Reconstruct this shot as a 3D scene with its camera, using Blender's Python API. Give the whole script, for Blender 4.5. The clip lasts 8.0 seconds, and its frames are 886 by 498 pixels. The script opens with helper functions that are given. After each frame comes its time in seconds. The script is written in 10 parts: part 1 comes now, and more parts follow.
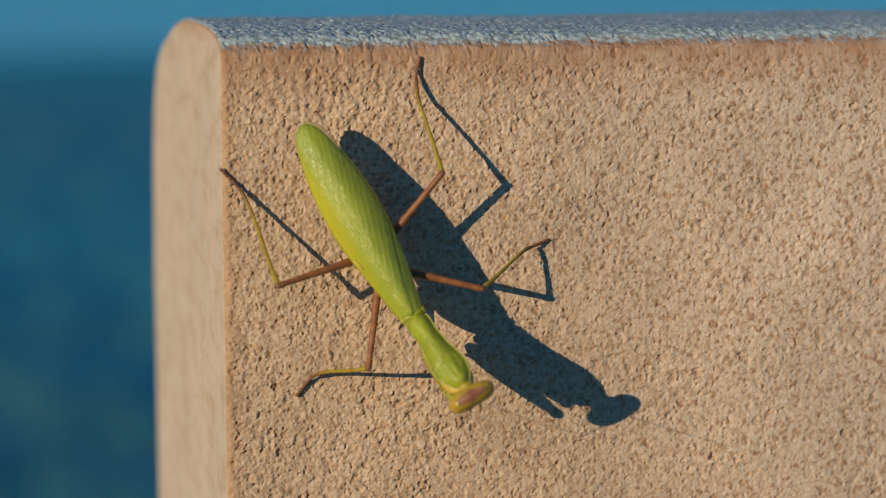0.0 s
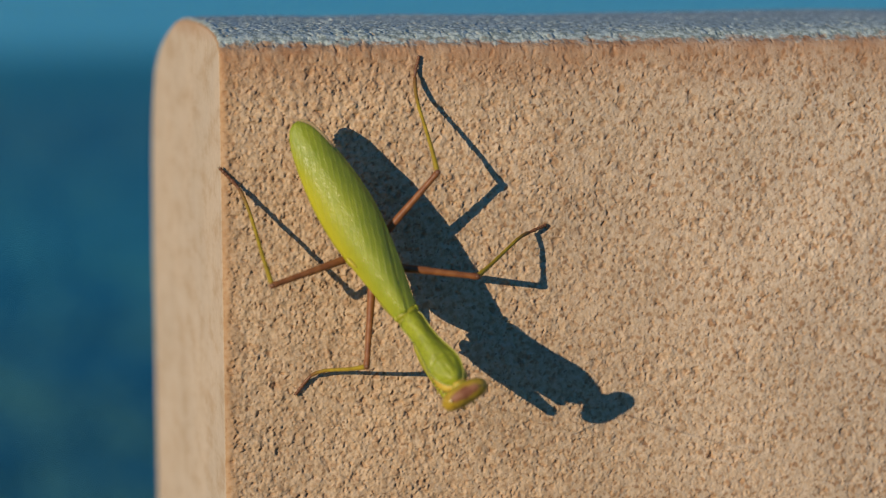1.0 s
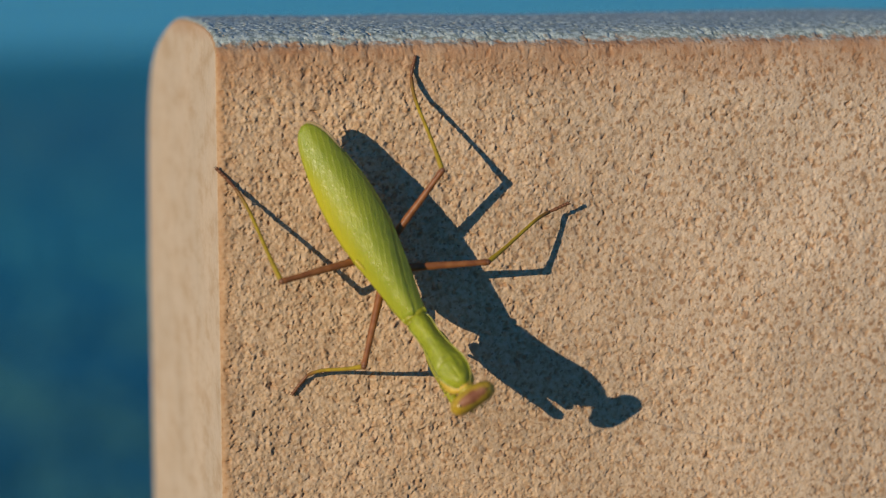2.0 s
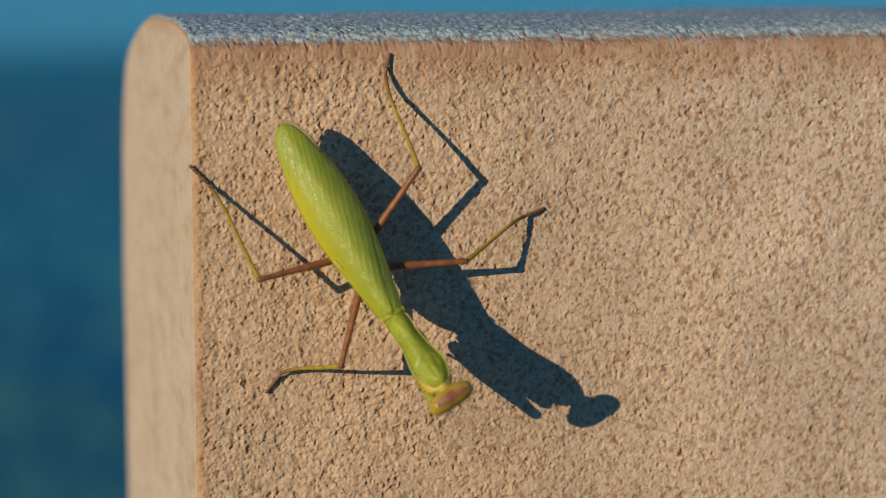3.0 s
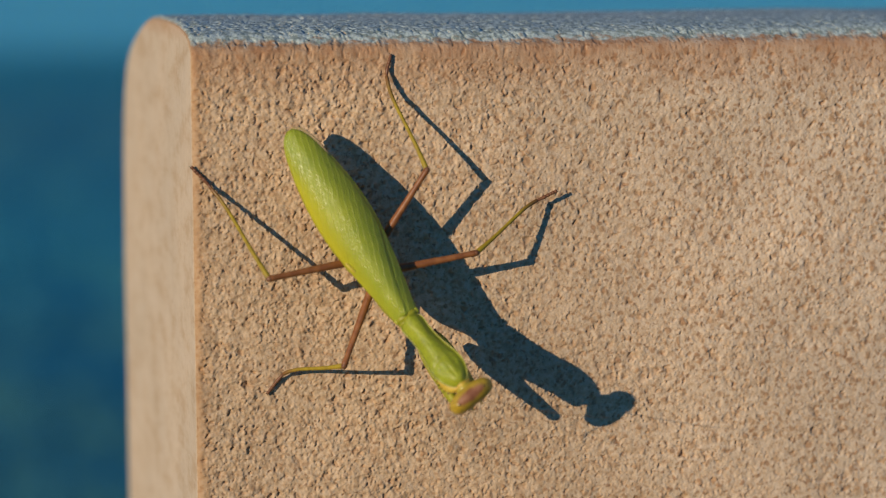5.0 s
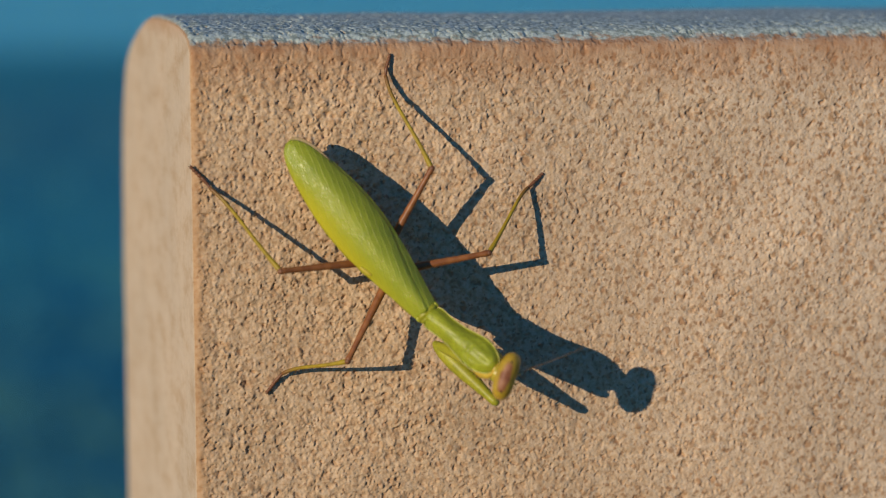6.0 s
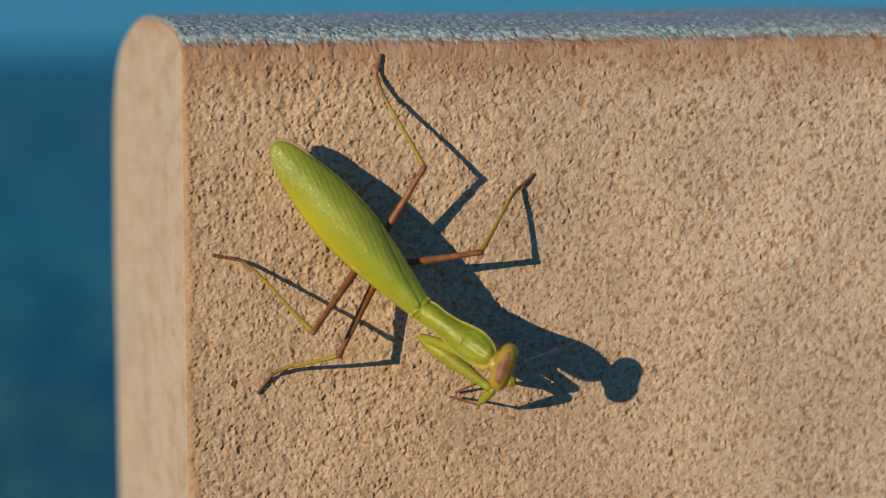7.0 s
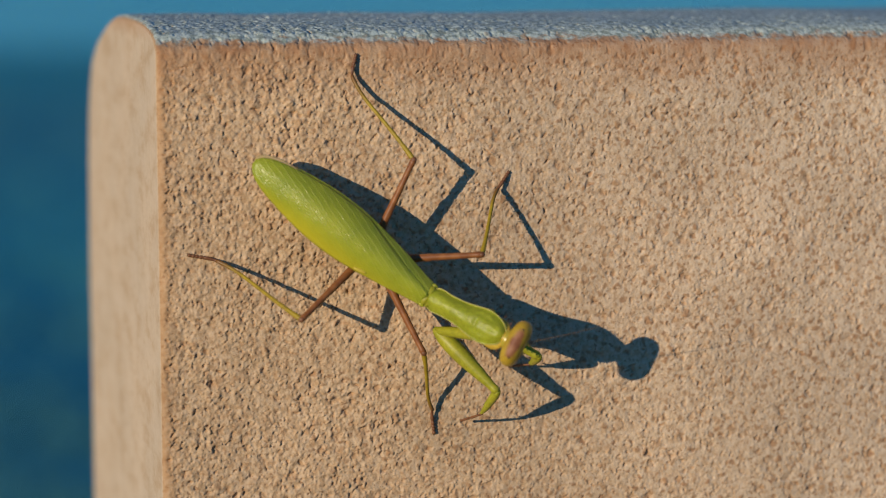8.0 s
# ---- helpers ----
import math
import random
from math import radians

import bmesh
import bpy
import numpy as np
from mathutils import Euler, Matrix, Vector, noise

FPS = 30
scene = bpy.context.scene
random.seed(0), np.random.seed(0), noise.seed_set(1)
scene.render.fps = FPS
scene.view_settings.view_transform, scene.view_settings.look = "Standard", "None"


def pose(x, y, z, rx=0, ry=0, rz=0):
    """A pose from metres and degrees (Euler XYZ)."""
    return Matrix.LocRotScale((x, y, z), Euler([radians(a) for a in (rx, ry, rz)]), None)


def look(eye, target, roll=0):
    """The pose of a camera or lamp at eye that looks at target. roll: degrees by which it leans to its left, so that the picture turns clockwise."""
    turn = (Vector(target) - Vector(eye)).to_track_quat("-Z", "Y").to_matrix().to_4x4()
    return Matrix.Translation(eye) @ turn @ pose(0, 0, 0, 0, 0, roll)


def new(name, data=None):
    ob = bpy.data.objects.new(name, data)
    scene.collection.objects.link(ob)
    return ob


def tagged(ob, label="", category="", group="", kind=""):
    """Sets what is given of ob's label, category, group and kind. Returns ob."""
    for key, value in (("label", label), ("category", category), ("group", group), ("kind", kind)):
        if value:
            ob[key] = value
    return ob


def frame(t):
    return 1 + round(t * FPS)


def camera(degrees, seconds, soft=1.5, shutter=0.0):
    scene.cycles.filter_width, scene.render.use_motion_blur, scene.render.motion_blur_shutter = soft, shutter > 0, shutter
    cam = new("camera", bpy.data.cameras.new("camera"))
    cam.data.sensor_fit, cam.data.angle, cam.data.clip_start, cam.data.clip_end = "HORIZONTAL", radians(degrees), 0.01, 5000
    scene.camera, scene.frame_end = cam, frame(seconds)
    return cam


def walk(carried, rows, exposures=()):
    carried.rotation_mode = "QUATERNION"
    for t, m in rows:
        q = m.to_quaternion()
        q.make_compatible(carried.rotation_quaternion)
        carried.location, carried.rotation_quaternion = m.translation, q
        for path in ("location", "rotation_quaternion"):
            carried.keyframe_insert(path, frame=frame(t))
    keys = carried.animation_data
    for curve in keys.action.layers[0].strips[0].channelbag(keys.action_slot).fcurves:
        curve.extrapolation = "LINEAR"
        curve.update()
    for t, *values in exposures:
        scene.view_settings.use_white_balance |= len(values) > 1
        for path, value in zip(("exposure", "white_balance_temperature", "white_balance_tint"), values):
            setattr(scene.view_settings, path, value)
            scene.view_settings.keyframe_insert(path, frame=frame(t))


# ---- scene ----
cam = camera(18, 8.0, soft=1.0)
cam.data.dof.use_dof = True
cam.data.dof.focus_distance = 0.644
cam.data.dof.aperture_fstop = 8.6

# The camera stands still on its left and above the wall's corner and pans by small turns.
EYE, AIM = (-0.13306, -0.62599, 0.91726), (0, 0, 0.85)
STAND = look(EYE, AIM, -0.4)


def turned(right, down):
    """The stand's pose, turned so that the picture moves by so many thousandths of a radian."""
    return STAND @ pose(0, 0, 0, math.degrees(down / 1000), math.degrees(right / 1000), 0)


walk(cam, [
    (0, turned(10.505, 1.010)),
    (0.5, turned(10.505, 1.212)),
    (0.8, turned(10.202, 0.909)),
    (1, turned(10.101, 0.606)),
    (1.2, turned(10.101, 0.707)),
    (1.8, turned(9.495, 0.606)),
    (2.1, turned(8.081, 0.404)),
    (2.2, turned(6.970, 0.202)),
    (2.3, turned(5.253, 0.101)),
    (2.4, turned(2.626, 0.000)),
    (2.5, turned(0.323, 0.000)),
    (2.6, turned(0.000, -0.101)),
    (3, turned(-0.303, -0.202)),
    (3.5, turned(0.000, 0.000)),
    (4, turned(0.000, 0.303)),
    (4.5, turned(0.000, 0.202)),
    (4.7, turned(0.000, 0.202)),
    (5.3, turned(-0.101, 0.101)),
    (5.8, turned(-0.303, 0.000)),
    (6, turned(-0.303, 0.000)),
    (6.5, turned(-0.606, -0.303)),
    (6.7, turned(-1.010, -0.202)),
    (6.8, turned(-1.515, -0.101)),
    (6.9, turned(-2.424, 0.000)),
    (7, turned(-3.434, 0.000)),
    (7.1, turned(-5.455, -0.101)),
    (7.2, turned(-6.768, -0.202)),
    (7.4, turned(-8.081, -0.202)),
    (7.5, turned(-8.687, -0.202)),
    (7.6, turned(-9.596, -0.202)),
    (7.8, turned(-10.909, -0.101)),
    (8, turned(-12.323, -0.101)),
])

# ---- light ----
SUN = Vector((-1.16, -1.0, 0.285)).normalized()
world = bpy.data.worlds.new("sky")
scene.world = world
world.use_nodes = True
sky = world.node_tree.nodes.new("ShaderNodeTexSky")
sky.sky_type, sky.sun_disc = "NISHITA", False
sky.sun_elevation = math.asin(SUN.z)
sky.sun_rotation = math.atan2(SUN.x, SUN.y)
sky.air_density, sky.dust_density, sky.ozone_density = 1.0, 0.0, 7.0
back = world.node_tree.nodes["Background"]
back.inputs["Strength"].default_value = 0.095
hue = world.node_tree.nodes.new("ShaderNodeMix")
hue.data_type, hue.blend_type = "RGBA", "MULTIPLY"
hue.inputs[0].default_value, hue.inputs[7].default_value = 1.0, (0.8, 1.03, 0.97, 1)
world.node_tree.links.new(sky.outputs[0], hue.inputs[6])
world.node_tree.links.new(hue.outputs[2], back.inputs[0])
sun = new("sun", bpy.data.lights.new("sun", "SUN"))
sun.data.energy, sun.data.angle, sun.data.color = 4.1, radians(0.5), (1.0, 0.665, 0.385)
sun.matrix_world = look(SUN * 5, (0, 0, 0))
scene.view_settings.exposure = 0.0
scene.view_settings.use_white_balance = True
scene.view_settings.white_balance_temperature, scene.view_settings.white_balance_tint = 5000, 1


# ---- materials ----
def material(name, rough=0.6, spec=0.5, metal=0.0):
    m = bpy.data.materials.new(name)
    m.use_nodes = True
    b = m.node_tree.nodes["Principled BSDF"]
    b.inputs["Roughness"].default_value, b.inputs["Metallic"].default_value = rough, metal
    b.inputs["Specular IOR Level"].default_value = spec
    return m, m.node_tree, b


def node(tree, kind, **settings):
    n = tree.nodes.new(kind)
    for key, value in settings.items():
        n.inputs[key].default_value = value
    return n


def place(tree, scale=(1, 1, 1)):
    """Object coordinates, stretched."""
    c = tree.nodes.new("ShaderNodeTexCoord")
    m = tree.nodes.new("ShaderNodeMapping")
    m.inputs["Scale"].default_value = scale
    tree.links.new(c.outputs["Object"], m.inputs["Vector"])
    return m.outputs["Vector"]


def noise_of(tree, vec, scale, detail=3.0, rough=0.55):
    n = node(tree, "ShaderNodeTexNoise", Scale=scale, Detail=detail, Roughness=rough)
    tree.links.new(vec, n.inputs["Vector"])
    return n.outputs["Fac"]


def ramp(tree, fac, stops):
    r = tree.nodes.new("ShaderNodeValToRGB")
    while len(r.color_ramp.elements) < len(stops):
        r.color_ramp.elements.new(0.5)
    for e, (at, col) in zip(r.color_ramp.elements, stops):
        e.position, e.color = at, (*col, 1)
    tree.links.new(fac, r.inputs["Fac"])
    return r.outputs["Color"]


def grey(v):
    return (v, v, v)


def mixed(tree, fac, a, b, blend="MIX"):
    m = tree.nodes.new("ShaderNodeMix")
    m.data_type, m.blend_type = "RGBA", blend
    for value, sock in ((fac, m.inputs[0]), (a, m.inputs[6]), (b, m.inputs[7])):
        if isinstance(value, (int, float)):
            sock.default_value = value
        elif isinstance(value, tuple):
            sock.default_value = (*value, 1)
        else:
            tree.links.new(value, sock)
    return m.outputs[2]


def relief(tree, bsdf, height, distance, strength=1.0, under=None):
    b = node(tree, "ShaderNodeBump", Strength=strength, Distance=distance)
    tree.links.new(height, b.inputs["Height"])
    if under is not None:
        tree.links.new(under, b.inputs["Normal"])
    tree.links.new(b.outputs["Normal"], bsdf.inputs["Normal"])
    return b.outputs["Normal"]


def plaster_material():
    """Sandy rough-cast plaster: pale raised grains, reddish brown between them, pores browned by painted-in shade, a
    brown weathered band along the top.
    """
    m, t, b = material("rough_plaster", 0.9, 0.25)
    v = place(t)
    grain = noise_of(t, v, 640, 3, 0.6)
    patch = noise_of(t, v, 350, 4, 0.65)
    wide = noise_of(t, v, 30, 3, 0.5)
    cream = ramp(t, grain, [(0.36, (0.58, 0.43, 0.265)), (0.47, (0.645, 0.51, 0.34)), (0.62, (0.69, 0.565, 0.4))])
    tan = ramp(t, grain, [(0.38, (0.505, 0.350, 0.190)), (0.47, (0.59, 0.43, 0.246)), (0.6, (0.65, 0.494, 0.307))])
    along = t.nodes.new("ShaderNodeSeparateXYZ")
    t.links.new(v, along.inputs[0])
    # tan at the lower left runs into paler cream at the upper right
    pale_right = node(t, "ShaderNodeMapRange")
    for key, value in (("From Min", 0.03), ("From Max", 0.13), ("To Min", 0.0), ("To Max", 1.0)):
        pale_right.inputs[key].default_value = value
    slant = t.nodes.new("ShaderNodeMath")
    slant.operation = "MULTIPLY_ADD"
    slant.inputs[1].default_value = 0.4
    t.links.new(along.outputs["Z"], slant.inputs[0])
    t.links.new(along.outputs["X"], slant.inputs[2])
    t.links.new(slant.outputs[0], pale_right.inputs["Value"])
    base = mixed(t, pale_right.outputs["Result"], tan, cream)
    brown_mask = ramp(t, patch, [(0.53, grey(0)), (0.66, grey(0.55))])
    col = mixed(t, brown_mask, base, (0.43, 0.270, 0.137))
    # brown of grains and spots, with the pits' shade put into the colour
    brown_attr = t.nodes.new("ShaderNodeAttribute")
    brown_attr.attribute_name = "brown_mask"
    brown_gain = node(t, "ShaderNodeMapRange")
    brown_gain.inputs["To Min"].default_value, brown_gain.inputs["To Max"].default_value = 0.7, 0.82
    t.links.new(pale_right.outputs["Result"], brown_gain.inputs["Value"])
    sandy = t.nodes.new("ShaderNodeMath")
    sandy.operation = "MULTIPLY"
    t.links.new(ramp(t, brown_attr.outputs["Fac"], [(0.0, grey(0)), (1.0, grey(1))]), sandy.inputs[0])
    t.links.new(brown_gain.outputs["Result"], sandy.inputs[1])
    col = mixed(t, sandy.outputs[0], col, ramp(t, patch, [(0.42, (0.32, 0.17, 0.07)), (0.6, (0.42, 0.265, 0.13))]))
    speck = ramp(t, noise_of(t, v, 820, 2, 0.5), [(0.62, grey(0)), (0.68, grey(0.7))])
    col = mixed(t, speck, col, (0.27, 0.155, 0.075))
    corner = node(t, "ShaderNodeMapRange")
    for key, value in (("From Min", 0.0006), ("From Max", 0.0045), ("To Min", 0.6), ("To Max", 0.0)):
        corner.inputs[key].default_value = value
    t.links.new(along.outputs["X"], corner.inputs["Value"])
    col = mixed(t, corner.outputs["Result"], col, (0.4, 0.235, 0.1))
    tone = ramp(t, wide, [(0.35, grey(0.88)), (0.65, grey(1.06))])
    col = mixed(t, 1.0, col, tone, "MULTIPLY")
    sep = t.nodes.new("ShaderNodeSeparateXYZ")
    t.links.new(v, sep.inputs[0])
    edge = node(t, "ShaderNodeMapRange")
    for key, value in (("From Min", -0.0135), ("From Max", -0.001), ("To Min", 0.0), ("To Max", 0.7)):
        edge.inputs[key].default_value = value
    t.links.new(sep.outputs["Z"], edge.inputs["Value"])
    worn = t.nodes.new("ShaderNodeMath")
    worn.operation = "MULTIPLY"
    t.links.new(edge.outputs["Result"], worn.inputs[0])
    t.links.new(ramp(t, noise_of(t, v, 90, 3), [(0.3, grey(0.35)), (0.6, grey(1.0))]), worn.inputs[1])
    geo = t.nodes.new("ShaderNodeNewGeometry")
    up = t.nodes.new("ShaderNodeSeparateXYZ")
    t.links.new(geo.outputs["True Normal"], up.inputs[0])
    side = node(t, "ShaderNodeMapRange")
    for key, value in (("From Min", -0.85), ("From Max", -0.6), ("To Min", 0.0), ("To Max", 1.0)):
        side.inputs[key].default_value = value
    t.links.new(up.outputs["X"], side.inputs["Value"])
    front = t.nodes.new("ShaderNodeMath")
    front.operation = "MULTIPLY"
    t.links.new(worn.outputs[0], front.inputs[0])
    t.links.new(side.outputs["Result"], front.inputs[1])
    col = mixed(t, front.outputs[0], col, (0.33, 0.16, 0.065))
    # the end face is smoother, and its fuller sunlight is painted in as a paler colour
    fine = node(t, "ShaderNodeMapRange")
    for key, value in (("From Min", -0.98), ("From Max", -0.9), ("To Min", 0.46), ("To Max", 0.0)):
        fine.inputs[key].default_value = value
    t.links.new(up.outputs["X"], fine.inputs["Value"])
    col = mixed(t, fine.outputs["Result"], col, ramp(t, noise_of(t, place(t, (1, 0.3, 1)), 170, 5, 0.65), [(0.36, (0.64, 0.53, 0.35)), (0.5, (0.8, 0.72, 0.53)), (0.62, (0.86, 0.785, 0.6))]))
    rim = node(t, "ShaderNodeMapRange")
    for key, value in (("From Min", 0.0005), ("From Max", 0.005), ("To Min", 0.0), ("To Max", 0.6)):
        rim.inputs[key].default_value = value
    t.links.new(sep.outputs["Z"], rim.inputs["Value"])
    browned = t.nodes.new("ShaderNodeMath")
    browned.operation = "MULTIPLY"
    t.links.new(rim.outputs["Result"], browned.inputs[0])
    t.links.new(fine.outputs["Result"], browned.inputs[1])
    browned.use_clamp = True
    twice = t.nodes.new("ShaderNodeMath")
    twice.operation = "MULTIPLY"
    twice.inputs[1].default_value = 1.7
    t.links.new(browned.outputs[0], twice.inputs[0])
    col = mixed(t, twice.outputs[0], col, (0.42, 0.2, 0.07))
    # crown of the wall: the skylight on it is put into a paler, greyer colour
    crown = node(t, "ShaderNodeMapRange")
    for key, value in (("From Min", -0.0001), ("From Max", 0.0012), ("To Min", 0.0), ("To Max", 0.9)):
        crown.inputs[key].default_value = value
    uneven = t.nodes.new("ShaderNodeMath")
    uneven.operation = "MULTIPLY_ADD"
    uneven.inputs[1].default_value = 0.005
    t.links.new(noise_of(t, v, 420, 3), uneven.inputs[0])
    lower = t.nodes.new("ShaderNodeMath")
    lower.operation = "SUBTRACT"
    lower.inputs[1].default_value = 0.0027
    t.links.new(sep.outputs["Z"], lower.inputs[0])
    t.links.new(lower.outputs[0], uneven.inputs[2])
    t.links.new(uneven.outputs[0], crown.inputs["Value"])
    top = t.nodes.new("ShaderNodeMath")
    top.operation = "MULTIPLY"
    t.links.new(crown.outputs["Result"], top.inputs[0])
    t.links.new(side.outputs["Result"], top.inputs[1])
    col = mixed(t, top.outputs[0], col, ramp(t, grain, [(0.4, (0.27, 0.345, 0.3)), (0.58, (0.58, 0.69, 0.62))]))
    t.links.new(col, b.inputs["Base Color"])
    n1 = relief(t, b, noise_of(t, v, 1900, 2), 0.00018, 0.6)
    relief(t, b, noise_of(t, v, 1000, 3), 0.0002, 0.3, n1)
    return m


def green_material(name, low, mid, high, rough=0.38, bump=0.00006, scale=700, stretch=(1, 1, 1), spec=0.5):
    """Waxy insect cuticle with soft mottling and fine pits."""
    m, t, b = material(name, rough, spec)
    v = place(t, stretch)
    col = ramp(t, noise_of(t, v, 260, 5, 0.65), [(0.3, low), (0.52, mid), (0.75, high)])
    fleck = ramp(t, noise_of(t, v, 1300, 2), [(0.3, grey(0.82)), (0.6, grey(1.04))])
    col = mixed(t, 1.0, col, fleck, "MULTIPLY")
    t.links.new(col, b.inputs["Base Color"])
    b.inputs["Subsurface Weight"].default_value = 0.15
    b.inputs["Subsurface Radius"].default_value = (0.8, 1.0, 0.3)
    b.inputs["Subsurface Scale"].default_value = 0.0012
    relief(t, b, noise_of(t, v, scale, 3), bump, 0.8)
    return m


def wing_material():
    """Leathery green forewing: long veins, a net of small cells, glossy wax."""
    m, t, b = material("wing_green", 0.34, 0.46)
    v = place(t)
    turn = t.nodes.new("ShaderNodeMapping")
    turn.inputs["Rotation"].default_value = (0, 0, radians(19))
    t.links.new(v, turn.inputs["Vector"])
    veins = node(t, "ShaderNodeTexWave", Scale=260.0, Distortion=3.0, Detail=2.0)
    veins.inputs["Detail Scale"].default_value = 0.6
    veins.bands_direction = "X"
    t.links.new(turn.outputs[0], veins.inputs["Vector"])
    stretch = t.nodes.new("ShaderNodeMapping")
    stretch.inputs["Scale"].default_value = (1.0, 0.8, 0.6)
    t.links.new(turn.outputs[0], stretch.inputs["Vector"])
    cells = node(t, "ShaderNodeTexVoronoi", Scale=2500.0, Randomness=0.7)
    cells.feature = "DISTANCE_TO_EDGE"
    t.links.new(stretch.outputs[0], cells.inputs["Vector"])
    net = ramp(t, cells.outputs["Distance"], [(0.0, grey(0)), (0.3, grey(1))])
    line = ramp(t, veins.outputs["Fac"], [(0.8, grey(0)), (0.97, grey(1))])
    base = ramp(t, noise_of(t, v, 120, 4), [(0.3, (0.21, 0.28, 0.003)), (0.5, (0.295, 0.35, 0.004)), (0.75, (0.385, 0.42, 0.006))])
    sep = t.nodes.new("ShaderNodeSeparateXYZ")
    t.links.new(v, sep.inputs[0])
    # yellow costal field, on the sunward side only: its translucent glow is painted in
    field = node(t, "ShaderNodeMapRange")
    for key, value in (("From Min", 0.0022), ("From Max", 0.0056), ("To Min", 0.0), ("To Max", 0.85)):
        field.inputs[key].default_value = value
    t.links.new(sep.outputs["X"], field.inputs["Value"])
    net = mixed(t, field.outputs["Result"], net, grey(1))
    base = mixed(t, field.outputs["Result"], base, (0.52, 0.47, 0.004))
    inner = node(t, "ShaderNodeMapRange")
    for key, value in (("From Min", 0.003), ("From Max", -0.001), ("To Min", 0.1), ("To Max", 0.6)):
        inner.inputs[key].default_value = value
    t.links.new(sep.outputs["X"], inner.inputs["Value"])
    faint = t.nodes.new("ShaderNodeMath")
    faint.operation = "MULTIPLY"
    t.links.new(line, faint.inputs[0])
    t.links.new(inner.outputs["Result"], faint.inputs[1])
    col = mixed(t, faint.outputs[0], base, (0.44, 0.48, 0.05))
    col = mixed(t, net, mixed(t, 0.3, col, (0.4, 0.44, 0.06)), col)
    t.links.new(col, b.inputs["Base Color"])
    b.inputs["Subsurface Weight"].default_value = 0.12
    b.inputs["Subsurface Radius"].default_value = (0.8, 1.0, 0.3)
    b.inputs["Subsurface Scale"].default_value = 0.001
    n1 = relief(t, b, net, 0.00007, 0.6)
    relief(t, b, line, 0.00006, 0.6, n1)
    return m


def crown_material():
    """Rose-brown in the middle of the head, fading to olive towards the eyes."""
    m, t, b = material("crown_rose", 0.55, 0.35)
    v = place(t)
    near = t.nodes.new("ShaderNodeVectorMath")
    near.operation = "MULTIPLY_ADD"
    near.inputs[1].default_value, near.inputs[2].default_value = (1 / 0.0043, 1 / 0.0014, 0), (0, -0.1, 0)
    t.links.new(v, near.inputs[0])
    off = t.nodes.new("ShaderNodeVectorMath")
    off.operation = "LENGTH"
    t.links.new(near.outputs[0], off.inputs[0])
    fade = node(t, "ShaderNodeMapRange")
    for key, value in (("From Min", 1.0), ("From Max", 1.4)):
        fade.inputs[key].default_value = value
    ragged = t.nodes.new("ShaderNodeMath")
    ragged.operation = "MULTIPLY_ADD"
    ragged.inputs[1].default_value = 0.75
    t.links.new(noise_of(t, v, 520, 3), ragged.inputs[0])
    t.links.new(off.outputs["Value"], ragged.inputs[2])
    t.links.new(ragged.outputs[0], fade.inputs["Value"])
    rose = ramp(t, noise_of(t, v, 400, 4), [(0.38, (0.2, 0.075, 0.03)), (0.62, (0.33, 0.16, 0.07))])
    olive = ramp(t, noise_of(t, v, 300, 3), [(0.3, (0.38, 0.26, 0.014)), (0.7, (0.46, 0.33, 0.022))])
    t.links.new(mixed(t, fade.outputs["Result"], rose, olive), b.inputs["Base Color"])
    relief(t, b, noise_of(t, v, 1500, 3), 0.00003, 0.7)
    return m


def leg_material(name, low, high, rough=0.45, tip=None):
    """Horny leg skin, mottled and pitted; tip: the colour into which its far end runs."""
    m, t, b = material(name, rough, 0.4)
    v = place(t)
    col = ramp(t, noise_of(t, v, 420, 4), [(0.35, low), (0.65, high)])
    if tip:
        c = t.nodes.new("ShaderNodeTexCoord")
        sep = t.nodes.new("ShaderNodeSeparateXYZ")
        t.links.new(c.outputs["Generated"], sep.inputs[0])
        col = mixed(t, ramp(t, sep.outputs["Y"], [(0.68, grey(0)), (0.98, grey(0.9))]), col, tip)
    t.links.new(col, b.inputs["Base Color"])
    relief(t, b, noise_of(t, v, 1800, 3), 0.00005, 0.8)
    return m


def water_material():
    m, t, b = material("lake_water", 0.35, 0.12)
    v = place(t, (1, 0.35, 1))
    c = place(t)
    sep = t.nodes.new("ShaderNodeSeparateXYZ")
    t.links.new(c, sep.inputs[0])
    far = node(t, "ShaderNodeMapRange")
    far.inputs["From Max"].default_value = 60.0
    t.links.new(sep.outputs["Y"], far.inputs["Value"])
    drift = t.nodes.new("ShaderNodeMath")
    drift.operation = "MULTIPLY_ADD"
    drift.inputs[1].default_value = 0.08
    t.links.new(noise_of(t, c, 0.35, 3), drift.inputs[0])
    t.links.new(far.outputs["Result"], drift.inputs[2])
    # the last, pale stop puts the horizon sky's reflection into the far water's colour
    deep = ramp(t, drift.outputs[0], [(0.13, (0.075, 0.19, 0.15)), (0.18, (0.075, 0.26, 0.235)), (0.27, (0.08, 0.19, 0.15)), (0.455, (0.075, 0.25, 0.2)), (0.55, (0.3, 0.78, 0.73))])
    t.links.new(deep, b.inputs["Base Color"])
    b.inputs["IOR"].default_value = 1.33
    n1 = relief(t, b, noise_of(t, v, 3.0, 4), 0.35, 0.8)
    relief(t, b, noise_of(t, v, 14.0, 3), 0.06, 0.7, n1)
    return m


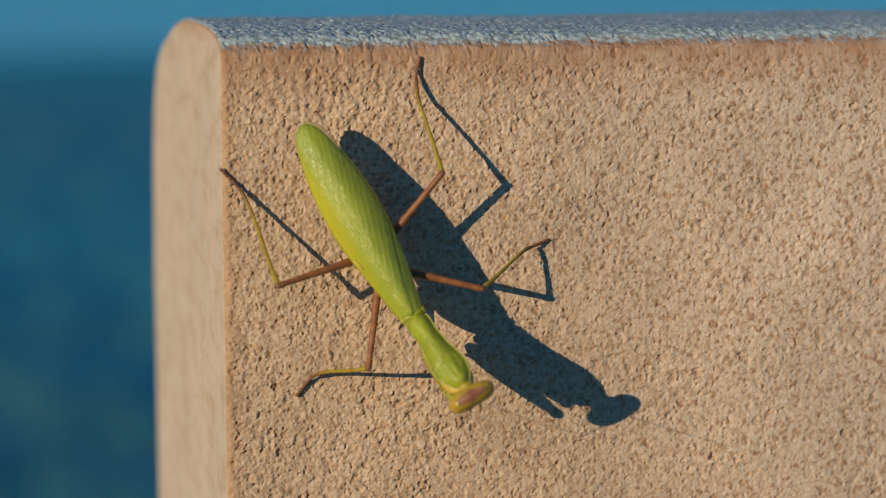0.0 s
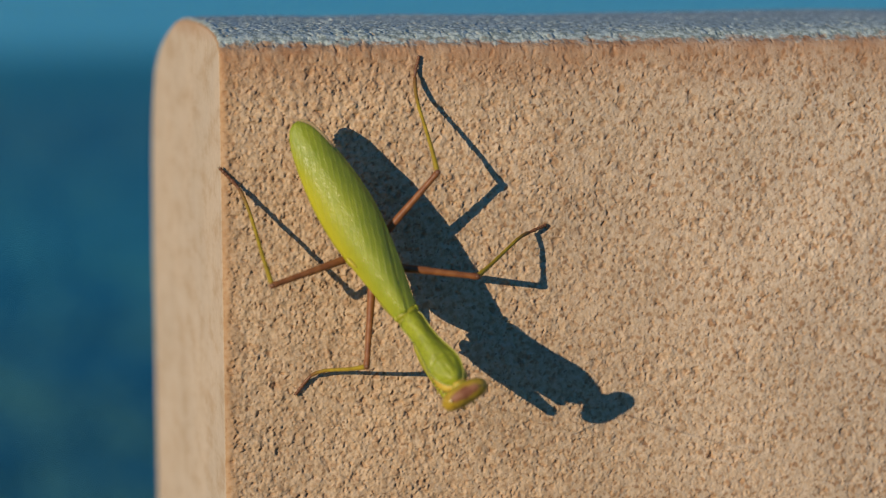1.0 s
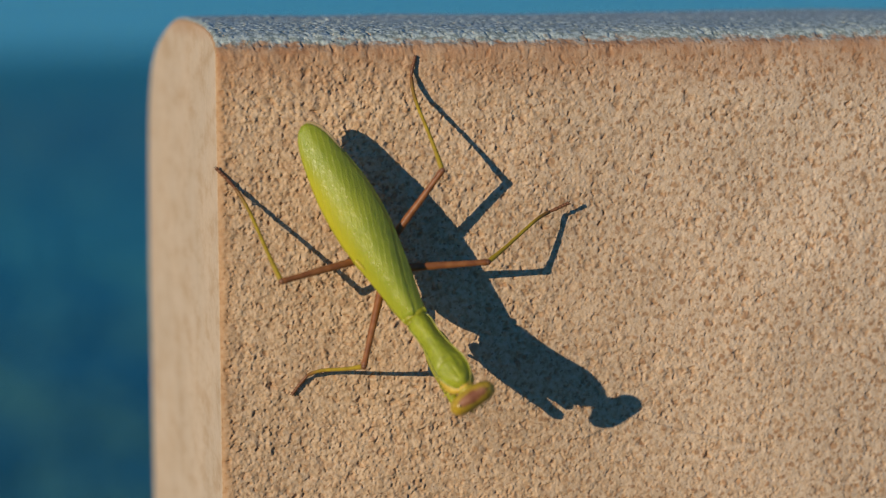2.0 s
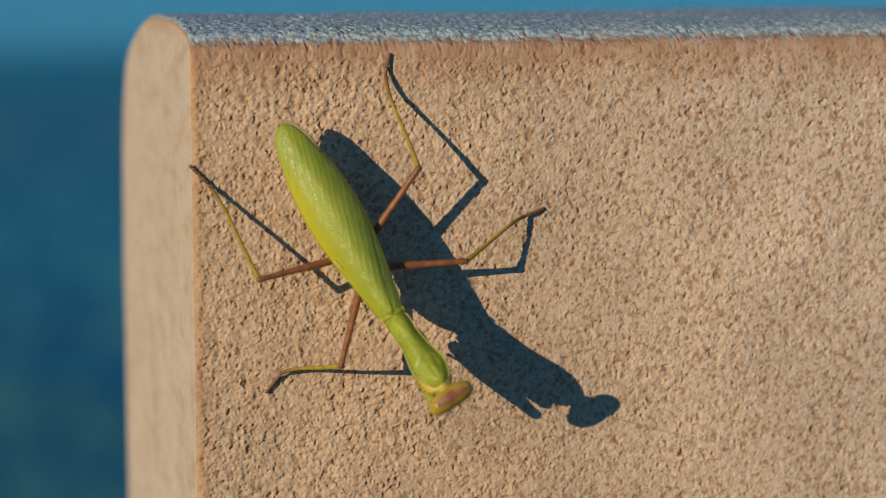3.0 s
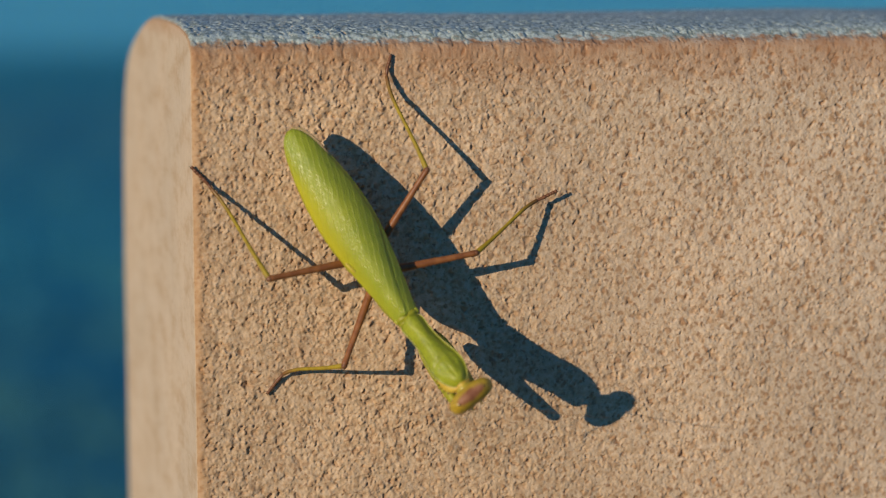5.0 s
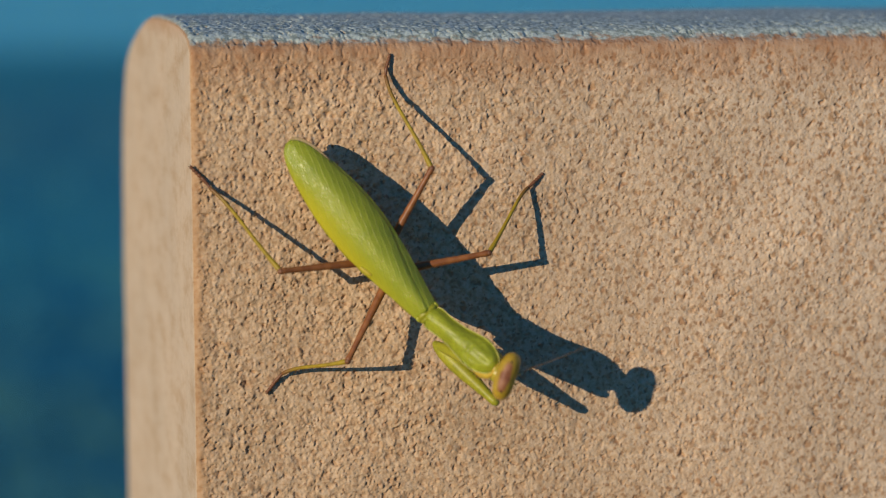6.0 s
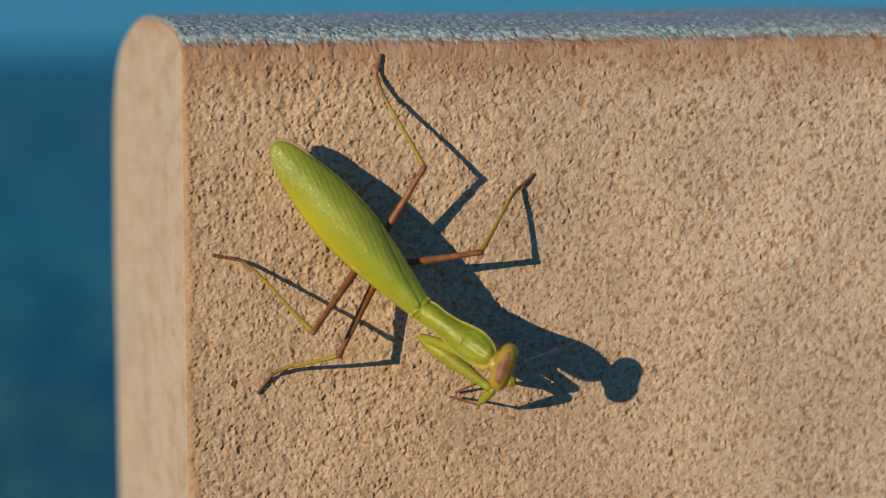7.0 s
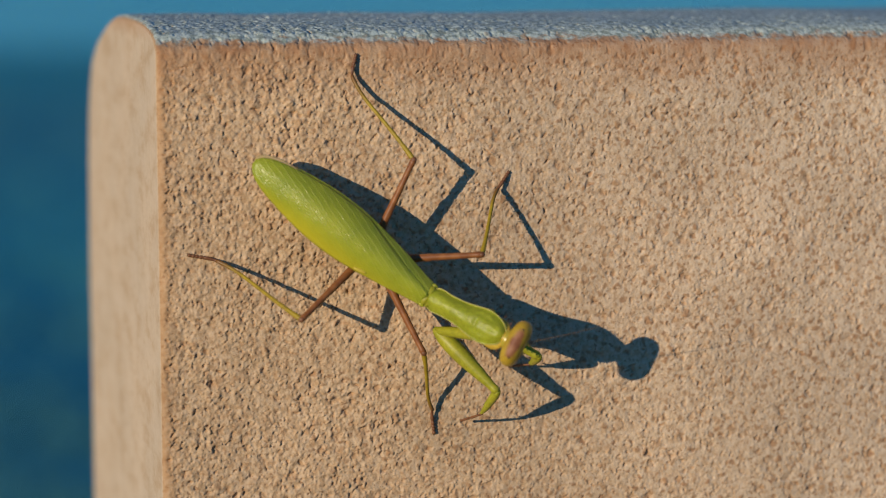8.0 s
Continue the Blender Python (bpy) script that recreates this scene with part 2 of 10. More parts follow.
def stone_material():
    m, t, b = material("grey_stone", 0.85, 0.3)
    v = place(t)
    t.links.new(ramp(t, noise_of(t, v, 9, 6, 0.65), [(0.3, (0.04, 0.045, 0.045)), (0.7, (0.08, 0.085, 0.08))]), b.inputs["Base Color"])
    relief(t, b, noise_of(t, v, 60, 5), 0.003, 0.6)
    return m


STONE = stone_material()
PLASTER = plaster_material()
WATER = water_material()
WING = wing_material()
BELLY = green_material("belly_yellow_green", (0.34, 0.36, 0.008), (0.42, 0.43, 0.01), (0.46, 0.47, 0.02), 0.4)
SHIELD = green_material("shield_green", (0.27, 0.31, 0.005), (0.325, 0.36, 0.007), (0.38, 0.41, 0.012), 0.46, 0.00007)
RIM = green_material("pale_rim", (0.42, 0.4, 0.06), (0.48, 0.46, 0.09), (0.54, 0.5, 0.13), 0.4)
NECK = green_material("neck_amber", (0.5, 0.32, 0.02), (0.58, 0.42, 0.03), (0.6, 0.48, 0.06), 0.45)
HEADGREEN = green_material("head_olive", (0.34, 0.29, 0.015), (0.42, 0.35, 0.02), (0.46, 0.38, 0.04), 0.3)
EYE_M = green_material("eye_olive", (0.37, 0.25, 0.012), (0.45, 0.31, 0.016), (0.5, 0.36, 0.03), 0.3, 0.00002, 1500)
BAND = crown_material()
ARM = green_material("foreleg_green", (0.29, 0.3, 0.004), (0.345, 0.345, 0.005), (0.4, 0.39, 0.008), 0.48)
DARK = leg_material("dark_spot", (0.03, 0.02, 0.01), (0.06, 0.035, 0.02))
THIGH = leg_material("thigh_brown", (0.19, 0.07, 0.02), (0.3, 0.125, 0.034))
SHIN = leg_material("shin_olive", (0.27, 0.19, 0.006), (0.4, 0.3, 0.009), tip=(0.17, 0.075, 0.025))
THREAD = leg_material("antenna_brown", (0.15, 0.085, 0.03), (0.21, 0.125, 0.045))
FOOT = leg_material("foot_brown", (0.13, 0.055, 0.022), (0.22, 0.1, 0.04))
LACE = green_material("hindwing_tan", (0.36, 0.26, 0.1), (0.44, 0.33, 0.14), (0.5, 0.38, 0.2), 0.4)
SPOT = leg_material("spot_yellow", (0.55, 0.45, 0.03), (0.65, 0.55, 0.05))


# ---- mesh tools ----
def part(name, bm, mat, parent=None, label="", smooth=True):
    """Links a bmesh as one mesh object under a thing or part."""
    me = bpy.data.meshes.new(name)
    bmesh.ops.recalc_face_normals(bm, faces=bm.faces)
    for f in bm.faces:
        f.smooth = smooth
    bm.to_mesh(me)
    bm.free()
    me.materials.append(mat)
    ob = new(name, me)
    if parent is not None:
        ob.parent = parent
    if label:
        tagged(ob, label)
    return ob


def spline(stops, q):
    """Smooth values at q between stops of (place, value, ...)."""
    xs = [s[0] for s in stops]
    i = max(0, min(len(xs) - 2, next((k for k in range(len(xs) - 1) if q <= xs[k + 1]), len(xs) - 2)))
    u = (q - xs[i]) / (xs[i + 1] - xs[i])
    out = []
    for k in range(1, len(stops[0])):
        y = [s[k] for s in stops]
        slope = [(y[min(j + 1, len(y) - 1)] - y[max(j - 1, 0)]) / (xs[min(j + 1, len(y) - 1)] - xs[max(j - 1, 0)]) for j in (i, i + 1)]
        h = xs[i + 1] - xs[i]
        out.append((2 * u**3 - 3 * u**2 + 1) * y[i] + (u**3 - 2 * u**2 + u) * h * slope[0] + (3 * u**2 - 2 * u**3) * y[i + 1] + (u**3 - u**2) * h * slope[1])
    return out


MM = 0.001


def loft(stops, rings=24, segs=16, bm=None, keel=0.0, wobble=0.0):
    """A closed tube along y. Stops: (y, centre x, centre z, half width, half height) in millimetres; keel lifts the upper side into a ridge."""
    bm = bm or bmesh.new()
    loops = []
    y0, y1 = stops[0][0], stops[-1][0]
    for i in range(rings + 1):
        y = y0 + (y1 - y0) * i / rings
        cx, cz, a, b = spline(stops, y)
        a, b = max(a, 0.02), max(b, 0.02)
        ring = []
        for k in range(segs):
            w = 2 * math.pi * k / segs
            x, z = a * math.cos(w), b * math.sin(w)
            if z > 0:
                z += keel * b * max(0.0, 1 - abs(x) / a) ** 2
            n = 1 + wobble * noise.noise((x * 0.9, y * 0.9, z * 0.9))
            ring.append(bm.verts.new(((cx + x * n) * MM, y * MM, (cz + z * n) * MM)))
        loops.append(ring)
    for p, q in zip(loops, loops[1:]):
        for k in range(segs):
            bm.faces.new((p[k], p[(k + 1) % segs], q[(k + 1) % segs], q[k]))
    bm.faces.new(loops[0])
    bm.faces.new(reversed(loops[-1]))
    return bm


def ball(c, r, segs=20, rings=14, turn=None, bm=None):
    """An ellipsoid in millimetres."""
    bm = bm or bmesh.new()
    m = Matrix.Translation(Vector(c) * MM) @ (turn or Matrix()) @ Matrix.Diagonal((r[0] * MM, r[1] * MM, r[2] * MM, 1))
    bmesh.ops.create_uvsphere(bm, u_segments=segs, v_segments=rings, radius=1, matrix=m)
    return bm


def wire(points, radii, segs=8, bm=None):
    """A thin round thread through points in millimetres."""
    bm = bm or bmesh.new()
    loops = []
    for i, p in enumerate(points):
        d = Vector(points[min(i + 1, len(points) - 1)]) - Vector(points[max(i - 1, 0)])
        d.normalize()
        a = d.orthogonal().normalized()
        if loops:
            a = (last - d * last.dot(d)).normalized()
        last = a
        c = d.cross(a)
        r = radii[i] if isinstance(radii, (list, tuple)) else radii
        loops.append([bm.verts.new((Vector(p) + a * r * math.cos(2 * math.pi * k / segs) + c * r * math.sin(2 * math.pi * k / segs)) * MM) for k in range(segs)])
    for p, q in zip(loops, loops[1:]):
        for k in range(segs):
            bm.faces.new((p[k], p[(k + 1) % segs], q[(k + 1) % segs], q[k]))
    bm.faces.new(loops[0])
    bm.faces.new(reversed(loops[-1]))
    return bm


# ---- the wall ----
EDGE_X, EDGE_Z = -0.0575, 0.8972
STEP = 0.00023


def lattice(w, h, cell, seed):
    """Smooth random field on a w x h grid of samples, with features about cell samples wide."""
    r = np.random.RandomState(seed)
    gw, gh = int(w / cell) + 3, int(h / cell) + 3
    g = r.rand(gh, gw)
    ys, xs = np.arange(h) / cell, np.arange(w) / cell
    yi, xi = ys.astype(int), xs.astype(int)
    fy, fx = ys - yi, xs - xi
    fy, fx = (fy * fy * (3 - 2 * fy))[:, None], (fx * fx * (3 - 2 * fx))[None, :]
    a, b = g[np.ix_(yi, xi)], g[np.ix_(yi, xi + 1)]
    c, d = g[np.ix_(yi + 1, xi)], g[np.ix_(yi + 1, xi + 1)]
    return (a * (1 - fx) + b * fx) * (1 - fy) + (c * (1 - fx) + d * fx) * fy


def lumps(w, h, cell, seed, tall=1.0):
    """Gradient noise about zero: soft lumps and hollows about half a cell wide, drawn out upwards by tall."""
    r = np.random.RandomState(seed)
    gw, gh = int(w / cell) + 3, int(h / cell / tall) + 3
    turn = r.rand(gh, gw) * 2 * math.pi
    gx, gy = np.cos(turn), np.sin(turn)
    ys, xs = np.arange(h)[:, None] / cell / tall, np.arange(w)[None, :] / cell
    yi, xi = ys.astype(int), xs.astype(int)
    fy, fx = ys - yi, xs - xi
    sy, sx = fy**3 * (fy * (fy * 6 - 15) + 10), fx**3 * (fx * (fx * 6 - 15) + 10)
    total = 0
    for dy in (0, 1):
        for dx in (0, 1):
            dot = gx[yi + dy, xi + dx] * (fx - dx) + gy[yi + dy, xi + dx] * (fy - dy)
            total = total + dot * (sx if dx else 1 - sx) * (sy if dy else 1 - sy)
    return total


def pits(w, h, cell, seed, share, warp):
    """Scattered uneven spots: 1 at a spot's middle, 0 elsewhere; share of the cells that hold one; warp bends their outlines."""
    r = np.random.RandomState(seed)
    gw, gh = int(w / cell) + 8, int(h / cell) + 8
    px, py = r.rand(gh, gw), r.rand(gh, gw)
    size = np.where(r.rand(gh, gw) < share, 0.15 + 0.3 * r.rand(gh, gw) ** 1.6, 0.001)
    ys, xs = (np.arange(h)[:, None] + warp[0]) / cell + 3, (np.arange(w)[None, :] + warp[1]) / cell + 3
    yi, xi = ys.astype(int), xs.astype(int)
    deep = np.zeros((h, w))
    for dy in (-1, 0, 1):
        for dx in (-1, 0, 1):
            cx, cy = xi + dx, yi + dy
            d = ((cx + px[cy, cx] - xs) ** 2 + (cy + py[cy, cx] - ys) ** 2) / size[cy, cx] ** 2
            deep = np.maximum(deep, np.clip(1 - d, 0, 1) ** 1.5 * np.minimum(size[cy, cx] * 3.5, 1))
    return deep


def wall_profile():
    """Half-millimetre steps up the front, over the rounded front edge and the crowned top, then coarse down the back: (y, z) from the front's top edge."""
    pts = [(0.0, z) for z in (-0.95, -0.6, -0.35, -0.22, -0.16, -0.135)]
    z = -0.125
    while z < -0.0027:
        pts.append((0.0, z))
        z += STEP
    for k in range(1, 9):
        w = math.pi / 2 * k / 8 * 0.74
        pts.append((0.0024 * (1 - math.cos(w)), -0.0027 + 0.003 * math.sin(w)))
    crown = [(pts[-1][0], pts[-1][1]), (0.0066, 0.0026), (0.017, 0.0041), (0.034, 0.0051), (0.066, 0.0055), (0.091, 0.0047), (0.118, 0.0006), (0.141, -0.0055), (0.153, -0.014), (0.162, -0.035), (0.164, -0.07)]
    y = pts[-1][0]
    while y < 0.163:
        y += 0.0004 if y < 0.09 else 0.003
        pts.append((y, spline(crown, min(y, 0.164))[0]))
    pts += [(0.164, z) for z in (-0.08, -0.12, -0.2, -0.4, -0.95)]
    return np.array(pts)


def wall():
    prof = wall_profile()
    xs = [0.0]
    for k in range(1, 8):
        xs.append(0.0016 * (1 - math.cos(math.pi / 2 * k / 7)))
    while xs[-1] < 0.178:
        xs.append(xs[-1] + STEP)
    xs += [0.19, 0.22, 0.3, 0.5, 0.9, 1.6, 2.4]
    xs = np.array(xs)
    n, w = len(prof), len(xs)
    d = np.gradient(prof, axis=0)
    d /= np.linalg.norm(d, axis=1)[:, None] + 1e-12
    normal = np.stack([-d[:, 1], d[:, 0]], 1)
    warp = lumps(w, n, 6, 21) * 4, lumps(w, n, 6, 22) * 4
    soft, mid, tiny = lumps(w, n, 14, 1), lumps(w, n, 7, 2), lumps(w, n, 3.1, 3)
    runs = lumps(w, n, 8, 7, 3.0)
    knobs, beads, dots, pores, holes = (pits(w, n, cell, seed, share, warp) for cell, seed, share in ((9, 6, 0.6), (5.2, 14, 0.6), (4.6, 4, 0.42), (7, 11, 0.4), (15, 9, 0.3)))
    high = np.clip((prof[:, 1] + 0.026) / 0.014, 0, 1)[:, None] * np.clip(1.15 - xs / 0.11, 0.15, 1)[None, :]
    worn = np.clip(1.04 - xs / 0.19, 0.48, 0.9)[None, :] * (0.55 + 0.9 * (0.6 * lattice(w, n, 40, 8) + 0.4 * lattice(w, n, 15, 10)))
    worn = worn * np.where(prof[:, 0] > 0.0012, 0.55, np.where(prof[:, 1] > -0.0045, 0.55, 1.0))[:, None]
    swell = lattice(w, n, 80, 5) - 0.5
    h = 0.84 * worn * (0.0004 * soft + 0.00028 * mid + 0.0003 * tiny + 0.00034 * knobs + 0.00042 * beads + 0.0004 * runs * high - 0.00037 * dots - 0.00048 * pores - 0.0004 * holes) - 0.00016 * (dots + pores + holes) + 0.0005 * swell
    # brown knobs, beads and spots; shade of the dots, pores and holes is coloured in too
    browned = np.clip(np.clip(0.7 + xs / 0.13, 0.7, 1.6)[None, :] * (1.0 * pits(w, n, 9, 6, 0.3, warp) + 0.15 * beads + 1.1 * pits(w, n, 7.5, 31, 0.5, warp)) + 0.6 * dots + 0.9 * pores + 0.6 * holes, 0, 1)
    near = np.clip((0.178 - xs) / 0.004, 0, 1)[None, :] * np.clip(xs / 0.0016, 0.25, 1)[None, :]
    inset = 0.0016 - np.sqrt(np.clip(0.0016**2 - np.clip(0.0016 - xs, 0, 1) ** 2, 0, 1))
    off = h * near - inset[None, :]
    X = np.broadcast_to(xs[None, :], (n, w))
    Y = prof[:, 0][:, None] + normal[:, 0][:, None] * off
    Z = prof[:, 1][:, None] + normal[:, 1][:, None] * off
    co = np.stack([X, Y, Z], 2).reshape(-1, 3)
    i, j = np.meshgrid(np.arange(n - 1), np.arange(w - 1), indexing="ij")
    a = (i * w + j).ravel()
    quads = np.stack([a, a + 1, a + w + 1, a + w], 1)
    faces = quads.tolist()
    faces.append([k * w for k in range(n)])
    faces.append([k * w + w - 1 for k in reversed(range(n))])
    me = bpy.data.meshes.new("wall")
    me.from_pydata(co.tolist(), [], faces)
    me.polygons.foreach_set("use_smooth", [k < len(quads) for k in range(len(faces))])
    me.attributes.new("brown_mask", "FLOAT", "POINT").data.foreach_set("value", browned.ravel().astype(np.float32))
    me.update()
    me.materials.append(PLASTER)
    ob = new("wall", me)
    ob.location = (EDGE_X, 0, EDGE_Z)
    return tagged(ob, "low wall of rough sandy plaster, weathered brown below its rounded top", "wall", kind="structure")


def water():
    bm = bmesh.new()
    rings = [0.0, 3, 8, 20, 60, 200, 800, 3000]
    loops = []
    for r in rings[1:]:
        loops.append([bm.verts.new((r * math.cos(k * math.pi / 24), r * math.sin(k * math.pi / 24), 0)) for k in range(48)])
    bm.faces.new(loops[0])
    for p, q in zip(loops, loops[1:]):
        for k in range(48):
            bm.faces.new((p[k], p[(k + 1) % 48], q[(k + 1) % 48], q[k]))
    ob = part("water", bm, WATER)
    return tagged(ob, "deep blue open water with slow broad ripples", "water", kind="structure")


def ground():
    """Plain paved edge on which the wall stands, above the water."""
    bm = bmesh.new()
    bmesh.ops.create_cube(bm, size=1, matrix=Matrix.Translation((0, -2.3, -0.14)) @ Matrix.Diagonal((12, 5.2, 0.36, 1)))
    bmesh.ops.bevel(bm, geom=bm.edges[:], offset=0.02, segments=2, affect="EDGES")
    return tagged(part("ground", bm, STONE, smooth=False), "plain grey stone ground beside the water", "ground", kind="structure")


wall()
ground()
water()


# ---- the mantis ----
MOVERS = {}
BODY, NECKLINE = 49.6, 23.5


def mover(key, ob):
    MOVERS[key] = ob
    return ob


WING_WIDTH = [(0.0, 2.9), (0.08, 3.55), (0.17, 4.4), (0.32, 5.6), (0.47, 6.4), (0.62, 6.3), (0.77, 5.35), (0.89, 4.1), (0.95, 3.0), (0.985, 1.8), (1.0, 0.8)]


def wing(over):
    """A curved forewing shell. The upper one (over) covers nearly the whole back; its border swings across behind the shoulders and lies flush."""
    bm = bmesh.new()
    rows = []
    for i in range(61):
        s = i / 60
        half = spline(WING_WIDTH, s)[0]
        high = spline([(0, 1.8), (0.12, 2.4), (0.4, 3.5), (0.65, 3.6), (0.85, 2.5), (0.96, 1.2), (1, 0.5)], s)[0]
        lo, hi = (-0.12 - 0.82 * min(1, s / 0.42) ** 0.8, 1.0) if over else (-1.0, 0.1 - 0.7 * min(1, s / 0.42))
        row = []
        for k in range(29):
            w = lo + (hi - lo) * k / 28
            x = half * w
            z = 0.1 - 0.52 * s**2 + high * (1 - abs(w) ** 1.8)
            z += 0.10 * noise.noise((x * 0.5, s * 14, 3.7))
            if over:
                z += 0.16 * min(1, (w - lo) / 0.16)
            row.append(bm.verts.new((x * MM, -(0.6 + s * (BODY - 0.6)) * MM, z * MM)))
        rows.append(row)
    for p, q in zip(rows, rows[1:]):
        for k in range(28):
            bm.faces.new((p[k], p[k + 1], q[k + 1], q[k]))
    bmesh.ops.recalc_face_normals(bm, faces=bm.faces)
    bmesh.ops.solidify(bm, geom=bm.faces[:], thickness=0.14 * MM)
    return bm


def abdomen():
    """Soft belly under the wings, in overlapping rings."""
    stops = []
    for i in range(41):
        s = i / 40
        half = spline(WING_WIDTH, min(s * 1.02, 1))[0] * (0.97 if s > 0.3 else 0.9)
        seg = 1 + 0.035 * (abs(((s * 9) % 1) - 0.5) * 2 - 0.5)
        tall = spline([(0, 2.6), (0.25, 3.4), (0.55, 3.6), (0.85, 2.2), (1, 0.5)], s)[0]
        stops.append((-BODY * 0.985 * s, 0.0, -1.1 - 0.3 * math.sin(math.pi * s), half * seg, tall * seg))
    stops.reverse()
    return loft(stops, 90, 28)


def build_mantis():
    mantis = mover("mantis", new("mantis"))
    tagged(mantis, "bright green praying mantis clinging head down to the sandy wall", "insect")
    mantis.location = (0, -0.02, 0.84)
    part("abdomen", abdomen(), BELLY, mantis, "yellow-green belly")
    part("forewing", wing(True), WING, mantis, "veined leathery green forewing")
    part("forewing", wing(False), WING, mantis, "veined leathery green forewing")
    part("hindwing", loft([(-BODY - 0.25, -0.9, -0.5, 0.5, 0.05), (-BODY * 0.988, -0.7, -0.4, 1.75, 0.08), (-BODY * 0.95, -0.5, -0.2, 2.95, 0.1), (-BODY * 0.9, -0.35, 0.0, 3.9, 0.1), (-BODY * 0.8, -0.1, 0.1, 4.7, 0.1), (-BODY * 0.68, 0, 0.1, 4.6, 0.1)], 26, 20), LACE, mantis, "tan folded hindwing tip under the forewings")
    part("stigma", ball((4.95, -16.2, 1.15), (0.42, 1.6, 0.3), turn=Matrix.Rotation(radians(14), 4, "Z")), SPOT, mantis, "small yellow wing spot")
    part("thorax", loft([(-21, 0, -3.0, 3.0, 2.6), (-13, 0, -4.6, 3.8, 5.0), (-5, 0, -4.8, 3.5, 6.2), (-1, 0, -3.7, 2.7, 5.5), (0.6, 0, -2.4, 2.35, 4.2), (2.4, 0, -2.4, 2.0, 3.7)], 24, 20), BELLY, mantis, "yellow-green thorax")
    part("collar", loft([(-1.2, 0, 0.6, 2.2, 1.2), (-0.5, 0, 0.55, 2.65, 1.45), (0.15, 0, 0.45, 2.4, 1.3), (0.6, 0, 0.4, 2.5, 1.35), (1.2, 0, 0.35, 2.1, 1.2)], 18, 20), ARM, mantis, "pale green collar behind the neck shield")
    for side in (-1, 1):
        part("wing_joint", ball((2.55 * side, -0.5, 0.5), (0.5, 0.75, 0.5)), BELLY, mantis, "pale wing hinge")

    # the long neck shield
    pro = mover("prothorax", part("prothorax", loft([(-0.6, 0, -2.4, 1.9, 3.4), (4, 0, -3.2, 2.2, 4.0), (9, 0, -2.9, 2.3, 3.6), (13, 0, -2.2, 3.0, 2.8), (16, 0.1, -1.8, 3.55, 2.2), (18.6, 0.2, -1.5, 3.55, 1.8), (20.4, 0.1, -1.0, 2.7, 1.5), (21.4, 0, -0.4, 1.3, 1.1)], 40, 22), NECK, mantis, "amber underside of the long prothorax"))
    shield = [(0.0, 1.0), (0.6, 2.2), (1.8, 2.75), (5, 2.6), (8.5, 2.75), (12.0, 3.35), (14.5, 3.75), (17.0, 3.5), (19.2, 2.6), (20.4, 1.6), (20.9, 0.5)]
    bm = bmesh.new()
    grid = []
    for i in range(61):
        y = 20.9 * i / 60
        half = spline(shield, y)[0]
        row = []
        for k in range(33):
            w = -1 + 2 * k / 32
            dome = min(1, max(0, (y - 11.8) / 2.4))
            a = min(1, abs(w) / 0.92)
            z = 0.1 + ((1 - dome) * 2.05 * (1 - a**2.1) + dome * 1.95 * (1 - a**2.3)) * min(1, half / 2.4)
            z -= 0.4 * math.exp(-((y - 13.4 - 1.5 * w * w) / 0.38) ** 2) * (1 - w * w)
            z -= 0.3 * math.exp(-((abs(w) - 0.5) / 0.15) ** 2) * math.exp(-((y - 15.4) / 1.6) ** 2)
            z -= 0.16 * math.exp(-((w / 0.07) ** 2)) * math.exp(-((y - 17.0) / 2.2) ** 2)
            z += 0.1 * noise.noise((w * 3.0, y * 0.55, 1.3)) + 0.05 * noise.noise((w * 8, y * 1.6, 5.1))
            z += 0.12 * math.exp(-((abs(w) - 0.96) / 0.05) ** 2)
            row.append(bm.verts.new((half * w * MM, y * MM, z * MM)))
        grid.append(row)
    for p, q in zip(grid, grid[1:]):
        for k in range(32):
            bm.faces.new((p[k], p[k + 1], q[k + 1], q[k]))
    bmesh.ops.recalc_face_normals(bm, faces=bm.faces)
    bmesh.ops.solidify(bm, geom=bm.faces[:], thickness=0.3 * MM)
    part("neck_shield", bm, SHIELD, pro, "smooth green neck shield")
    for side in (-1, 1):
        line = []
        for i in range(41):
            y = 20.8 * i / 40
            line.append((side * spline(shield, y)[0] * 1.0, y, 0.36))
        part("shield_rim", wire(line, 0.12, 8), RIM, pro, "pale raised rim")
    for i in range(6):
        for side in (-1, 1):
            y = 14.8 + 1.0 * i
            x = spline([(13, 3.0), (16, 3.7), (18.6, 3.8), (20.4, 2.9)], y)[0]
            part("spine", wire([(side * (x - 0.1), y, -1.6), (side * (x + 0.25), y + 0.1, -1.5), (side * (x + 0.5), y + 0.25, -1.4)], [0.17, 0.11, 0.02], 5), FOOT if i % 2 else DARK, pro)
    part("neck", loft([(19, 0, -0.2, 1.6, 1.3), (21, 0, -0.1, 1.3, 1.1), (22.8, 0, 0, 1.2, 1.0)], 8, 14), NECK, pro, "amber neck skin")

    # the head: wide between the eyes, narrowing to the mouth, which points forward and down
    head_bm = bmesh.new()
    loops = []
    for i in range(15):
        u = i / 14
        half = spline([(0, 2.0), (0.15, 3.4), (0.35, 3.6), (0.6, 2.6), (0.85, 1.5), (1, 0.7)], u)[0]
        deep = spline([(0, 1.0), (0.15, 1.75), (0.35, 1.85), (0.7, 1.35), (1, 0.6)], u)[0]
        cy, cz = 0.2 + 1.0 * u, 1.3 - 6.6 * u
        loops.append([head_bm.verts.new((half * math.cos(w) * MM, (cy + deep * math.sin(w)) * MM, cz * MM)) for w in (2 * math.pi * k / 22 for k in range(22))])
